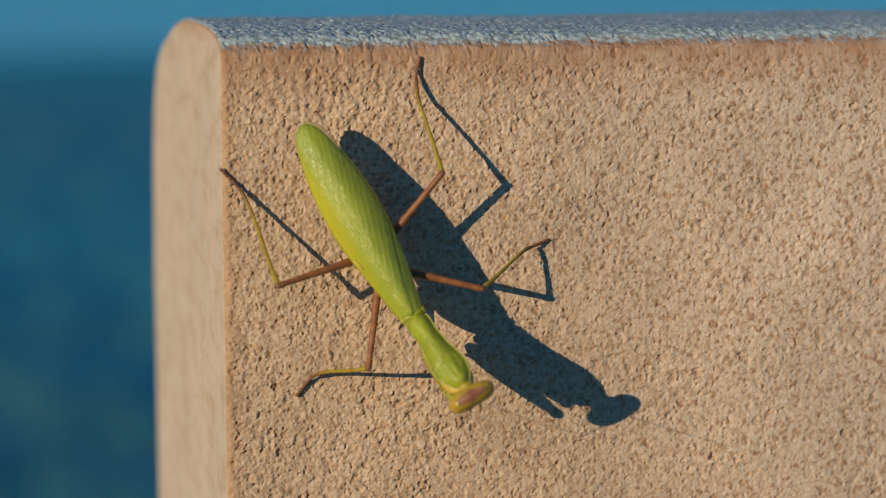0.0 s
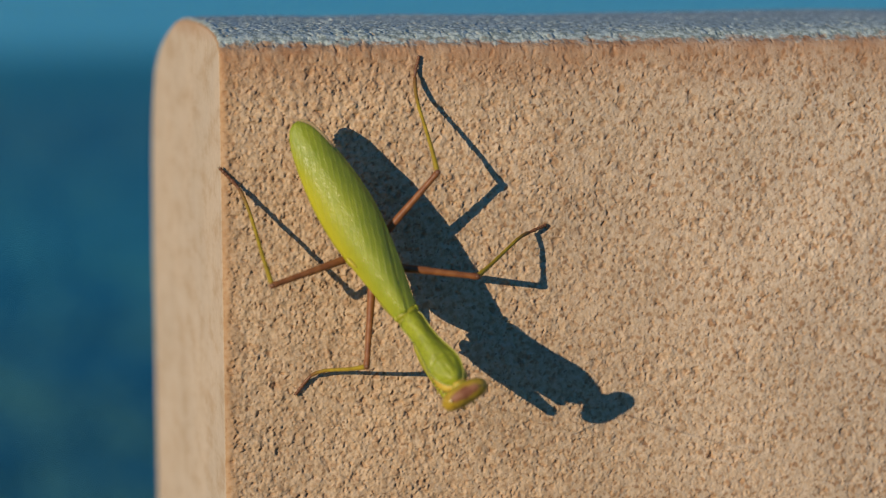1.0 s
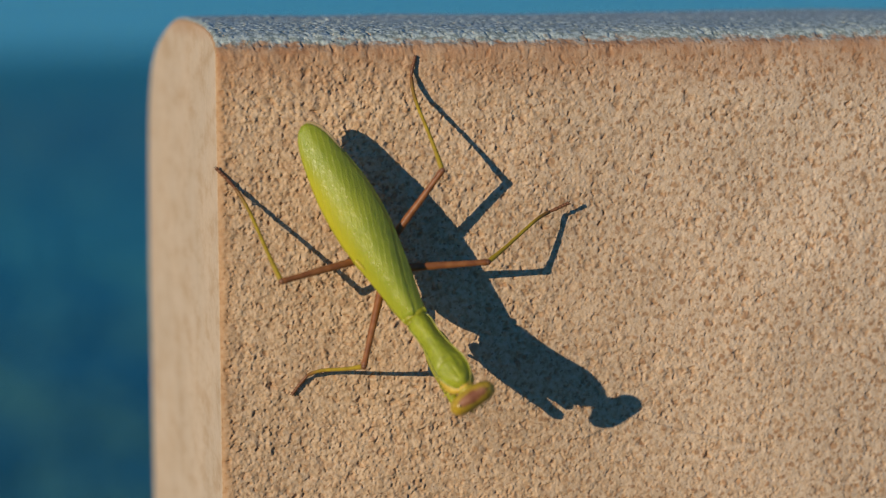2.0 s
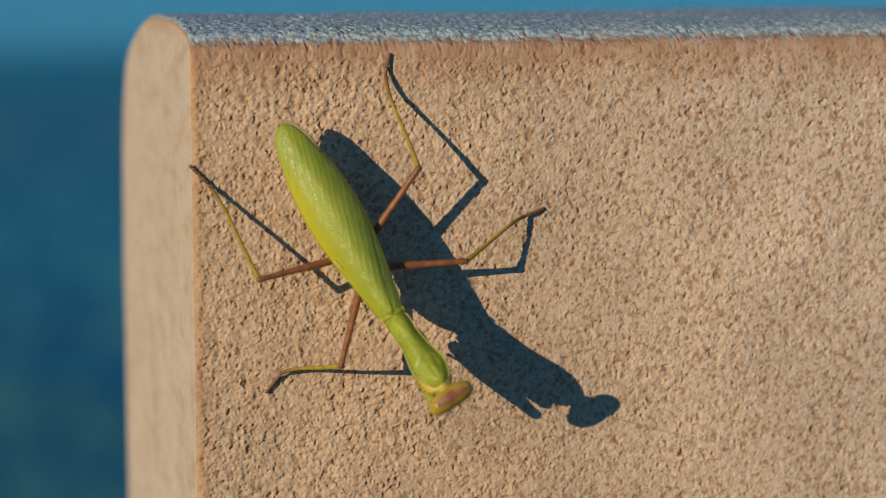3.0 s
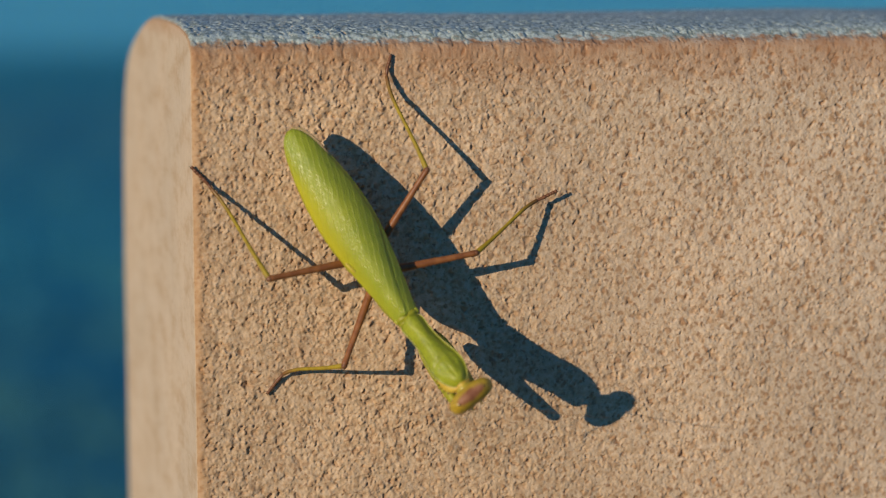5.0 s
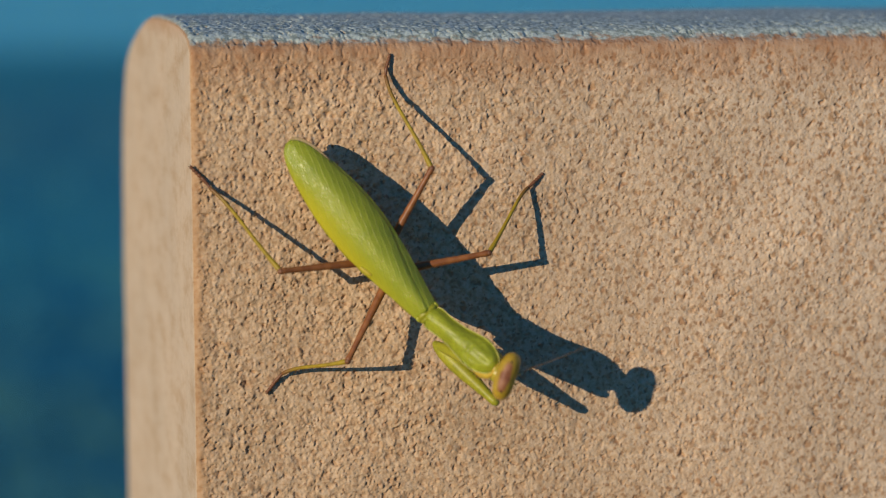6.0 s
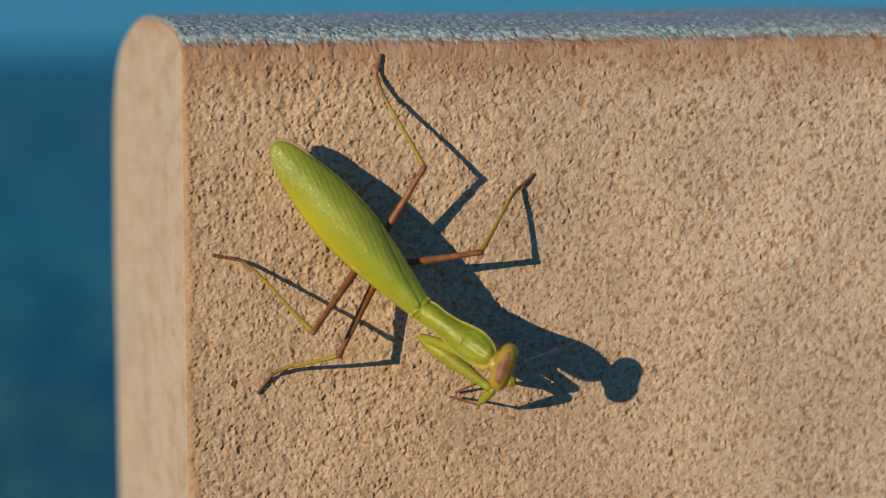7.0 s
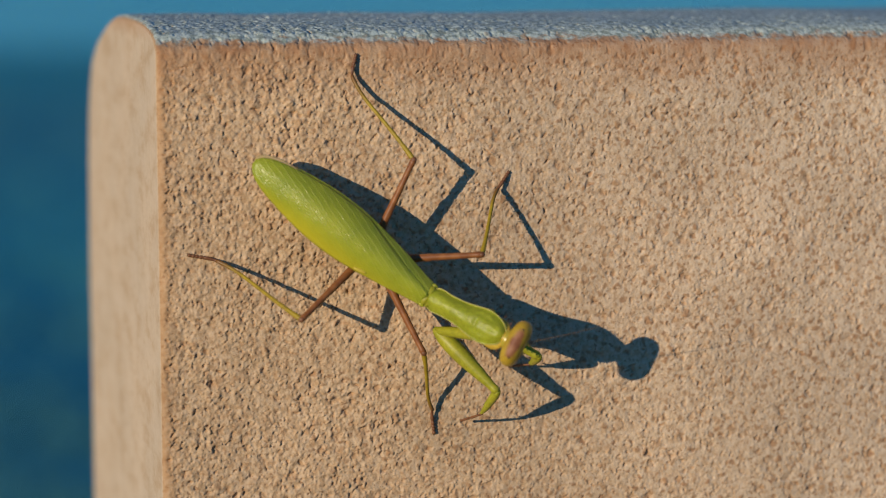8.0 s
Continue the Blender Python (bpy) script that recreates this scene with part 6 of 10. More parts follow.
    walk(MOVERS["tarsus_B"], [
        (0, pose(-0.03348, -0.00108, -0.01936, -25.4, 2.8, 82.8)), (0.1, pose(-0.03438, -8e-05, -0.01855, -21.6, 3.1, 78.9)),
        (0.2, pose(-0.03556, -7e-05, -0.0171, -11.1, 4.3, 78.7)), (0.3, pose(-0.03634, -0.00053, -0.01614, 4.2, 5.1, 80.4)),
        (0.4, pose(-0.03634, -0.00073, -0.01627, 3.7, 4.9, 80.6)), (0.5, pose(-0.03634, -0.00115, -0.01643, 3, 4.8, 81.3)),
        (0.6, pose(-0.03624, -0.0017, -0.01689, -11.4, 4.6, 82.8)), (0.7, pose(-0.03611, -0.00178, -0.0175, -15.7, 4.1, 82.8)),
        (0.8, pose(-0.03579, -0.00211, -0.01821, -20.4, 3.6, 82.4)), (0.9, pose(-0.03538, -0.0029, -0.01879, -24.4, 3.3, 83.5)),
        (1, pose(-0.03556, -0.00304, -0.01865, -23.3, 3.4, 83.6)), (1.1, pose(-0.03625, -0.00301, -0.01779, -17.2, 4, 84.2)),
        (1.2, pose(-0.03694, -0.00284, -0.01689, -11, 4.7, 84.5)), (1.4, pose(-0.03786, -0.00325, -0.01636, -6.3, 5.1, 84.5)),
        (1.6, pose(-0.03895, -0.0043, -0.01619, 7.1, 5.5, 85.5)), (1.8, pose(-0.0398, -0.00533, -0.01613, 8.2, 6, 85.8)),
        (2, pose(-0.04043, -0.00616, -0.01625, -3, 5.8, 84.8)), (2.15, pose(-0.04073, -0.00678, -0.01642, -4.4, 5.8, 84.5)),
        (2.3, pose(-0.04083, -0.00743, -0.01655, -5.7, 5.7, 85.1)), (2.4, pose(-0.0404, -0.00858, -0.0171, -10.2, 5.3, 87.3)),
        (2.5, pose(-0.03976, -0.00966, -0.01784, -15.4, 4.8, 89.3)), (2.6, pose(-0.03951, -0.00995, -0.01814, -16.4, 4.6, 89.4)),
        (2.7, pose(-0.03951, -0.00956, -0.01827, -16.4, 4.6, 89.4)), (2.8, pose(-0.03962, -0.00787, -0.01866, -17, 4.6, 86.1)),
        (2.9, pose(-0.03963, -0.00623, -0.01902, -17.6, 4.5, 83)), (3, pose(-0.03964, -0.00529, -0.01913, -16.1, 4.7, 81.1)),
        (3.1, pose(-0.04038, -0.00539, -0.01805, -9.1, 5.6, 81.1)), (3.2, pose(-0.04097, -0.00671, -0.01717, -4.7, 6, 83.7)),
        (3.3, pose(-0.04124, -0.00863, -0.01665, -3.3, 6.4, 87.7)), (3.4, pose(-0.04148, -0.00998, -0.01632, -2.6, 6.4, 89.5)),
        (3.5, pose(-0.04169, -0.01101, -0.01599, -1.8, 6.5, 90.9)), (3.6, pose(-0.0419, -0.01136, -0.01576, -0.9, 6.6, 90.4)),
        (3.7, pose(-0.04175, -0.0128, -0.01566, -1.4, 6.5, 92.8)), (3.8, pose(-0.04183, -0.0129, -0.01576, -2.2, 6.5, 91.4)),
        (3.9, pose(-0.04207, -0.01208, -0.01591, -2.9, 6.5, 88.4)), (4, pose(-0.0417, -0.01332, -0.01585, -3.7, 6.4, 93.2)),
        (4.1, pose(-0.04111, -0.01491, -0.01561, -3.2, 6.4, 99.9)), (4.2, pose(-0.04097, -0.01488, -0.01559, -2.8, 6.4, 100.7)),
        (4.3, pose(-0.04132, -0.01317, -0.0159, -3.4, 6.3, 95.7)), (4.4, pose(-0.04145, -0.0111, -0.01655, -5.9, 6.1, 90.1)),
        (4.5, pose(-0.0414, -0.00909, -0.01702, -7.4, 5.8, 85.6)), (4.6, pose(-0.0414, -0.00769, -0.01696, -5.3, 6.2, 83.5)),
        (4.7, pose(-0.04149, -0.00703, -0.01674, -2.8, 6.4, 81.8)), (4.9, pose(-0.0414, -0.00746, -0.01643, -2.6, 6.6, 83.1)),
        (5.1, pose(-0.0411, -0.00789, -0.01604, -3.1, 7, 84.6)), (5.3, pose(-0.04047, -0.0083, -0.01613, -5.4, 6.8, 86.6)),
        (5.5, pose(-0.03928, -0.00882, -0.01723, -15.5, 5.4, 88.4)), (5.65, pose(-0.04016, -0.00897, -0.01728, -15.7, 5, 88.7)),
        (5.8, pose(-0.03962, -0.00867, -0.01724, -15.7, 4.7, 88.8)), (5.9, pose(-0.03871, -0.00835, -0.01731, -15.5, 4.5, 90.1)),
        (6, pose(-0.03768, -0.00797, -0.01739, -14.9, 4.6, 92.8)), (6.1, pose(-0.03643, -0.0072, -0.01662, -14.6, 3.4, 94.9)),
        (6.2, pose(-0.03508, -0.00657, -0.01579, -14.3, 2.2, 96.7)), (6.3, pose(-0.03384, -0.00597, -0.01496, -14.2, 1, 98.2)),
        (6.4, pose(-0.03285, -0.00567, -0.01501, -13.9, 1.1, 99.8)), (6.5, pose(-0.03223, -0.00541, -0.01458, -14, 0.5, 100)),
        (6.6, pose(-0.03229, -0.00538, -0.01456, -14.3, 0.5, 98.6)), (6.7, pose(-0.03305, -0.00523, -0.01471, -14.8, 0.6, 96)),
        (6.8, pose(-0.03435, -0.00502, -0.01505, -15.2, 1.1, 93.8)), (6.9, pose(-0.03561, -0.00498, -0.01556, -15.7, 1.6, 90.6)),
        (7, pose(-0.03663, -0.00504, -0.01606, -15.8, 2.3, 88.8)), (7.1, pose(-0.03648, -0.00463, -0.01613, -15.8, 2.3, 88.7)),
        (7.2, pose(-0.03577, -0.00444, -0.01617, -15.8, 2.3, 89)), (7.3, pose(-0.03447, -0.00404, -0.01621, -15.9, 2.1, 89.6)),
        (7.4, pose(-0.03322, -0.00358, -0.01623, -16, 1.9, 91.1)), (7.5, pose(-0.03195, -0.00313, -0.01624, -16.1, 1.8, 93)),
        (7.6, pose(-0.03062, -0.00262, -0.01626, -16.3, 1.6, 95)), (7.7, pose(-0.02932, -0.00222, -0.01623, -16.4, 1.3, 97.3)),
        (7.8, pose(-0.02837, -0.00208, -0.01622, -16.5, 1.3, 98.1)), (7.9, pose(-0.0288, -0.00187, -0.01627, -16.9, 1.4, 95.8)),
        (8, pose(-0.02982, -0.0017, -0.01633, -17.3, 1.5, 92.7)),
    ])
    walk(MOVERS["femur_C"], [
        (0, pose(0.00137, -0.01723, -0.00495, 18.6, -12.6, -104.2)), (0.1, pose(0.00137, -0.01723, -0.00495, 18.7, -12.5, -104.7)),
        (0.2, pose(0.00137, -0.01723, -0.00495, 18.7, -12.5, -106.4)), (0.3, pose(0.00137, -0.01723, -0.00495, 18.7, -12.3, -108)),
        (0.4, pose(0.00136, -0.01723, -0.00495, 18.7, -12.3, -109.5)), (0.5, pose(0.00136, -0.01722, -0.00495, 18.7, -12.2, -110.4)),
        (0.6, pose(0.00137, -0.01723, -0.00495, 18.9, -12.3, -108.4)), (0.7, pose(0.00137, -0.01723, -0.00495, 18.9, -12.5, -105.8)),
        (0.8, pose(0.00137, -0.01723, -0.00495, 18.9, -12.6, -104.1)), (0.9, pose(0.00137, -0.01723, -0.00495, 18.8, -12.6, -103.5)),
        (1, pose(0.00137, -0.01723, -0.00495, 18.8, -12.7, -102.9)), (1.1, pose(0.00137, -0.01723, -0.00495, 18.8, -12.7, -102.6)),
        (1.2, pose(0.00137, -0.01723, -0.00495, 18.9, -12.7, -102.5)), (1.4, pose(0.00132, -0.01719, -0.00495, 19.1, -12.7, -103.4)),
        (1.6, pose(0.00119, -0.01708, -0.00497, 19.3, -12.6, -104.9)), (1.8, pose(0.00103, -0.01695, -0.00499, 19.4, -12.5, -106.1)),
        (2, pose(0.00088, -0.01682, -0.00501, 19.4, -12.5, -106.9)), (2.15, pose(0.0008, -0.01676, -0.00502, 19.4, -12.5, -107.4)),
        (2.3, pose(0.00077, -0.01673, -0.00503, 19.3, -12.5, -107.7)), (2.4, pose(0.00077, -0.01673, -0.00503, 19.4, -12.5, -107.4)),
        (2.5, pose(0.00077, -0.01674, -0.00503, 19.2, -12.5, -107)), (2.6, pose(0.00077, -0.01674, -0.00503, 19, -12.5, -106.7)),
        (2.7, pose(0.00077, -0.01674, -0.00503, 19.1, -12.5, -106.7)), (2.8, pose(0.00077, -0.01673, -0.00503, 19, -12.5, -107)),
        (2.9, pose(0.00076, -0.01673, -0.00503, 18.8, -12.5, -107.5)), (3, pose(0.00076, -0.01672, -0.00503, 18.5, -12.4, -108.2)),
        (3.1, pose(0.00076, -0.01671, -0.00503, 18.1, -12.2, -109.6)), (3.2, pose(0.00076, -0.0167, -0.00503, 17.7, -12.1, -111.2)),
        (3.3, pose(0.00076, -0.01669, -0.00503, 17.3, -12, -112.6)), (3.4, pose(0.00076, -0.01669, -0.00503, 17, -11.9, -113.4)),
        (3.5, pose(0.00076, -0.01669, -0.00503, 16.7, -11.9, -113.9)), (3.6, pose(0.00076, -0.01669, -0.00503, 16.9, -11.9, -113.8)),
        (3.7, pose(0.00076, -0.01669, -0.00503, 17.3, -11.9, -113.6)), (3.8, pose(0.00076, -0.01669, -0.00503, 17.8, -12, -112.9)),
        (3.9, pose(0.00076, -0.0167, -0.00503, 18.4, -12.2, -111.5)), (4, pose(0.00076, -0.01671, -0.00503, 18.8, -12.4, -110)),
        (4.1, pose(0.00076, -0.01671, -0.00503, 18.8, -12.4, -109.5)), (4.2, pose(0.00076, -0.01671, -0.00503, 18.7, -12.4, -109.4)),
        (4.3, pose(0.00076, -0.01671, -0.00503, 18.6, -12.4, -109.5)), (4.4, pose(0.00076, -0.01671, -0.00503, 18.4, -12.4, -109.9)),
        (4.5, pose(0.00076, -0.01671, -0.00503, 17.9, -12.4, -110.2)), (4.6, pose(0.00076, -0.01671, -0.00503, 17.3, -12.4, -110.5)),
        (4.7, pose(0.00076, -0.0167, -0.00503, 16.7, -12.2, -111.6)), (4.9, pose(0.00086, -0.01672, -0.0051, 17.6, -12.5, -112.2)),
        (5.1, pose(0.00111, -0.01677, -0.00527, 19.2, -12.7, -113.1)), (5.3, pose(0.00138, -0.01685, -0.00545, 20.1, -12.5, -114.5)),
        (5.5, pose(0.00157, -0.01691, -0.00558, 20.9, -12, -116.6)), (5.65, pose(0.0016, -0.01692, -0.0056, 21.4, -11.5, -118.4)),
        (5.8, pose(0.0016, -0.01692, -0.0056, 21.5, -11.1, -120.4)), (5.9, pose(0.0016, -0.01692, -0.0056, 21.5, -10.7, -122.9)),
        (6, pose(0.0016, -0.01692, -0.0056, 21.5, -10.3, -125.6)), (6.1, pose(0.0016, -0.01692, -0.0056, 22.7, -9, -128.4)),
        (6.2, pose(0.0016, -0.01692, -0.0056, 25.5, -8, -128.8)), (6.3, pose(0.0016, -0.01692, -0.0056, 27.7, -7.6, -123.9)),
        (6.4, pose(0.0016, -0.01692, -0.0056, 28.6, -8.5, -111.8)), (6.5, pose(0.0016, -0.01692, -0.0056, 28.3, -8.4, -100.2)),
        (6.6, pose(0.0016, -0.01692, -0.0056, 28.3, -8.5, -94.7)), (6.7, pose(0.0016, -0.01692, -0.0056, 28.4, -8.8, -91.6)),
        (6.8, pose(0.0016, -0.01692, -0.0056, 28, -9.2, -87.9)), (6.9, pose(0.0016, -0.01692, -0.0056, 27, -9.8, -84.6)),
        (7, pose(0.0016, -0.01692, -0.0056, 26, -10.4, -82.3)), (7.1, pose(0.0016, -0.01692, -0.0056, 26.1, -10.4, -83.7)),
        (7.2, pose(0.0016, -0.01692, -0.0056, 26.4, -10.4, -86.9)), (7.3, pose(0.0016, -0.01692, -0.0056, 26.7, -10.3, -90.9)),
        (7.4, pose(0.0016, -0.01692, -0.0056, 27.2, -10.3, -94.6)), (7.5, pose(0.0016, -0.01692, -0.0056, 27.5, -10.2, -98.2)),
        (7.6, pose(0.0016, -0.01692, -0.0056, 27.9, -10.2, -101.8)), (7.7, pose(0.0016, -0.01692, -0.0056, 28.3, -10.1, -105.7)),
        (7.8, pose(0.0016, -0.01692, -0.0056, 28.3, -9.9, -108.4)), (7.9, pose(0.0016, -0.01692, -0.0056, 28.2, -10, -106.9)),
        (8, pose(0.0016, -0.01692, -0.0056, 28, -10.2, -103.8)),
    ])
    walk(MOVERS["tibia_C"], [
        (0, pose(0.02271, -0.02098, 0.00215, -26.7, 2.8, 168.4)), (0.1, pose(0.02267, -0.02119, 0.00216, -26.5, 2.6, 169.3)),
        (0.2, pose(0.02253, -0.02181, 0.0022, -26.1, 2.3, 171.3)), (0.3, pose(0.0224, -0.02239, 0.00218, -25.7, 1.7, 173.5)),
        (0.4, pose(0.02224, -0.02298, 0.00218, -25.3, 1.4, 175)), (0.5, pose(0.02214, -0.02333, 0.00219, -25.2, 1.2, 175.4)),
        (0.6, pose(0.02234, -0.02254, 0.00227, -25.8, 1.7, 173.6)), (0.7, pose(0.02256, -0.02154, 0.00229, -26.5, 2.4, 170.3)),
        (0.8, pose(0.02269, -0.02093, 0.00225, -27, 3, 167.9)), (0.9, pose(0.02274, -0.02069, 0.00223, -27.2, 3.4, 166.3)),
        (1, pose(0.02277, -0.02049, 0.00221, -27.3, 3.6, 165.4)), (1.1, pose(0.02279, -0.02037, 0.00221, -27.4, 3.6, 165.3)),
        (1.2, pose(0.02279, -0.02033, 0.00223, -27.4, 3.6, 165.3)), (1.4, pose(0.02266, -0.02059, 0.00232, -27.4, 3.3, 166.6)),
        (1.6, pose(0.02241, -0.02105, 0.00239, -27, 2.7, 169.4)), (1.8, pose(0.02216, -0.02132, 0.00239, -26.7, 2.3, 171.6)),
        (2, pose(0.02194, -0.0215, 0.00237, -26.3, 1.9, 173.7)), (2.15, pose(0.02182, -0.02163, 0.00236, -26.1, 1.6, 175.1)),
        (2.3, pose(0.02176, -0.02172, 0.00235, -26, 1.5, 175.6)), (2.4, pose(0.02178, -0.02163, 0.00233, -26, 1.7, 174.7)),
        (2.5, pose(0.02184, -0.02149, 0.00227, -26, 2, 173.6)), (2.6, pose(0.02187, -0.02141, 0.00222, -25.9, 2.1, 173.1)),
        (2.7, pose(0.02187, -0.02139, 0.00223, -26, 2.1, 172.9)), (2.8, pose(0.02186, -0.02151, 0.00221, -25.8, 2, 173.3)),
        (2.9, pose(0.02182, -0.02174, 0.00214, -25.5, 1.8, 174.2)), (3, pose(0.02178, -0.02201, 0.00204, -25.1, 1.5, 175.3)),
        (3.1, pose(0.02168, -0.02256, 0.00191, -24.4, 1.1, 176.9)), (3.2, pose(0.02153, -0.02321, 0.00177, -23.6, 0.8, 178.6)),
        (3.3, pose(0.02139, -0.02375, 0.00161, -22.8, 0.4, -179.9)), (3.4, pose(0.02132, -0.0241, 0.00148, -22.2, 0.1, -178.6)),
        (3.5, pose(0.02127, -0.02429, 0.00138, -21.9, -0.1, -177.9)), (3.6, pose(0.02126, -0.02426, 0.00146, -22.1, 0, -178.1)),
        (3.7, pose(0.02128, -0.02411, 0.00161, -22.5, 0.1, -178.6)), (3.8, pose(0.02132, -0.02381, 0.00179, -23.1, 0.3, -179.5)),
        (3.9, pose(0.02144, -0.02321, 0.00202, -23.9, 0.8, 178.8)), (4, pose(0.02158, -0.0226, 0.00217, -24.6, 1.1, 177.1)),
        (4.1, pose(0.02162, -0.02242, 0.00217, -24.8, 1.4, 176.1)), (4.2, pose(0.02165, -0.02238, 0.00213, -24.7, 1.4, 175.9)),
        (4.3, pose(0.02164, -0.02245, 0.0021, -24.6, 1.4, 175.9)), (4.4, pose(0.02163, -0.02262, 0.00201, -24.3, 1.2, 176.6)),
        (4.5, pose(0.02164, -0.02279, 0.00183, -23.6, 1.1, 177.7)), (4.6, pose(0.02165, -0.02299, 0.00159, -22.8, 0.7, 178.9)),
        (4.7, pose(0.02157, -0.02347, 0.00137, -22, 0.3, -179.3)), (4.9, pose(0.02155, -0.02353, 0.00165, -21.7, 0.5, 179.8)),
        (5.1, pose(0.02156, -0.02371, 0.00205, -21.3, 0.8, 178.1)), (5.3, pose(0.02156, -0.02419, 0.00221, -21.5, 0.9, 176.9)),
        (5.5, pose(0.02137, -0.02495, 0.00239, -21.7, 0.9, 176.3)), (5.65, pose(0.02106, -0.02558, 0.00254, -22, 0.8, 176.4)),
        (5.8, pose(0.0207, -0.02627, 0.00262, -21.9, 0.7, 177)), (5.9, pose(0.02026, -0.02715, 0.00259, -21.6, 0.4, 178.2)),
        (6, pose(0.01971, -0.02806, 0.00263, -21.2, -0, 179.9)), (6.1, pose(0.01894, -0.02891, 0.0031, -21, -0.5, -177.3)),
        (6.2, pose(0.01848, -0.02876, 0.00413, -16.5, -1.1, -173.7)), (6.3, pose(0.01913, -0.02705, 0.00489, -7.8, -2.7, -163.2)),
        (6.4, pose(0.02079, -0.02286, 0.0052, -14.5, -2.4, -164.5)), (6.5, pose(0.02165, -0.01894, 0.00508, -22.7, -2, -166.3)),
        (6.6, pose(0.02173, -0.01699, 0.0051, -30.1, -1.9, -167.6)), (6.7, pose(0.0217, -0.01582, 0.0051, -33.1, -1.4, -170.8)),
        (6.8, pose(0.02166, -0.01449, 0.00495, -33.4, -1.1, -173.1)), (6.9, pose(0.02166, -0.01326, 0.00459, -33.3, -0.8, -175.6)),
        (7, pose(0.02168, -0.01241, 0.00422, -33, -0.4, -177.8)), (7.1, pose(0.02175, -0.01287, 0.00427, -32.9, -0.2, -178.9)),
        (7.2, pose(0.02189, -0.01399, 0.00438, -32.7, -0.1, -179.3)), (7.3, pose(0.02199, -0.01539, 0.00448, -32.4, -0.2, -178.8)),
        (7.4, pose(0.02197, -0.0167, 0.00464, -32.2, -0.4, -178)), (7.5, pose(0.02188, -0.01795, 0.00477, -31.9, -0.5, -177.1)),
        (7.6, pose(0.02171, -0.01919, 0.00491, -31.5, -0.7, -176)), (7.7, pose(0.02144, -0.02052, 0.00504, -31.1, -1, -174.7)),
        (7.8, pose(0.02124, -0.0215, 0.00505, -30.6, -1.1, -174)), (7.9, pose(0.02137, -0.02097, 0.00502, -30.8, -0.9, -175.3)),
        (8, pose(0.0216, -0.01987, 0.00495, -31.2, -0.5, -177.2)),
    ])
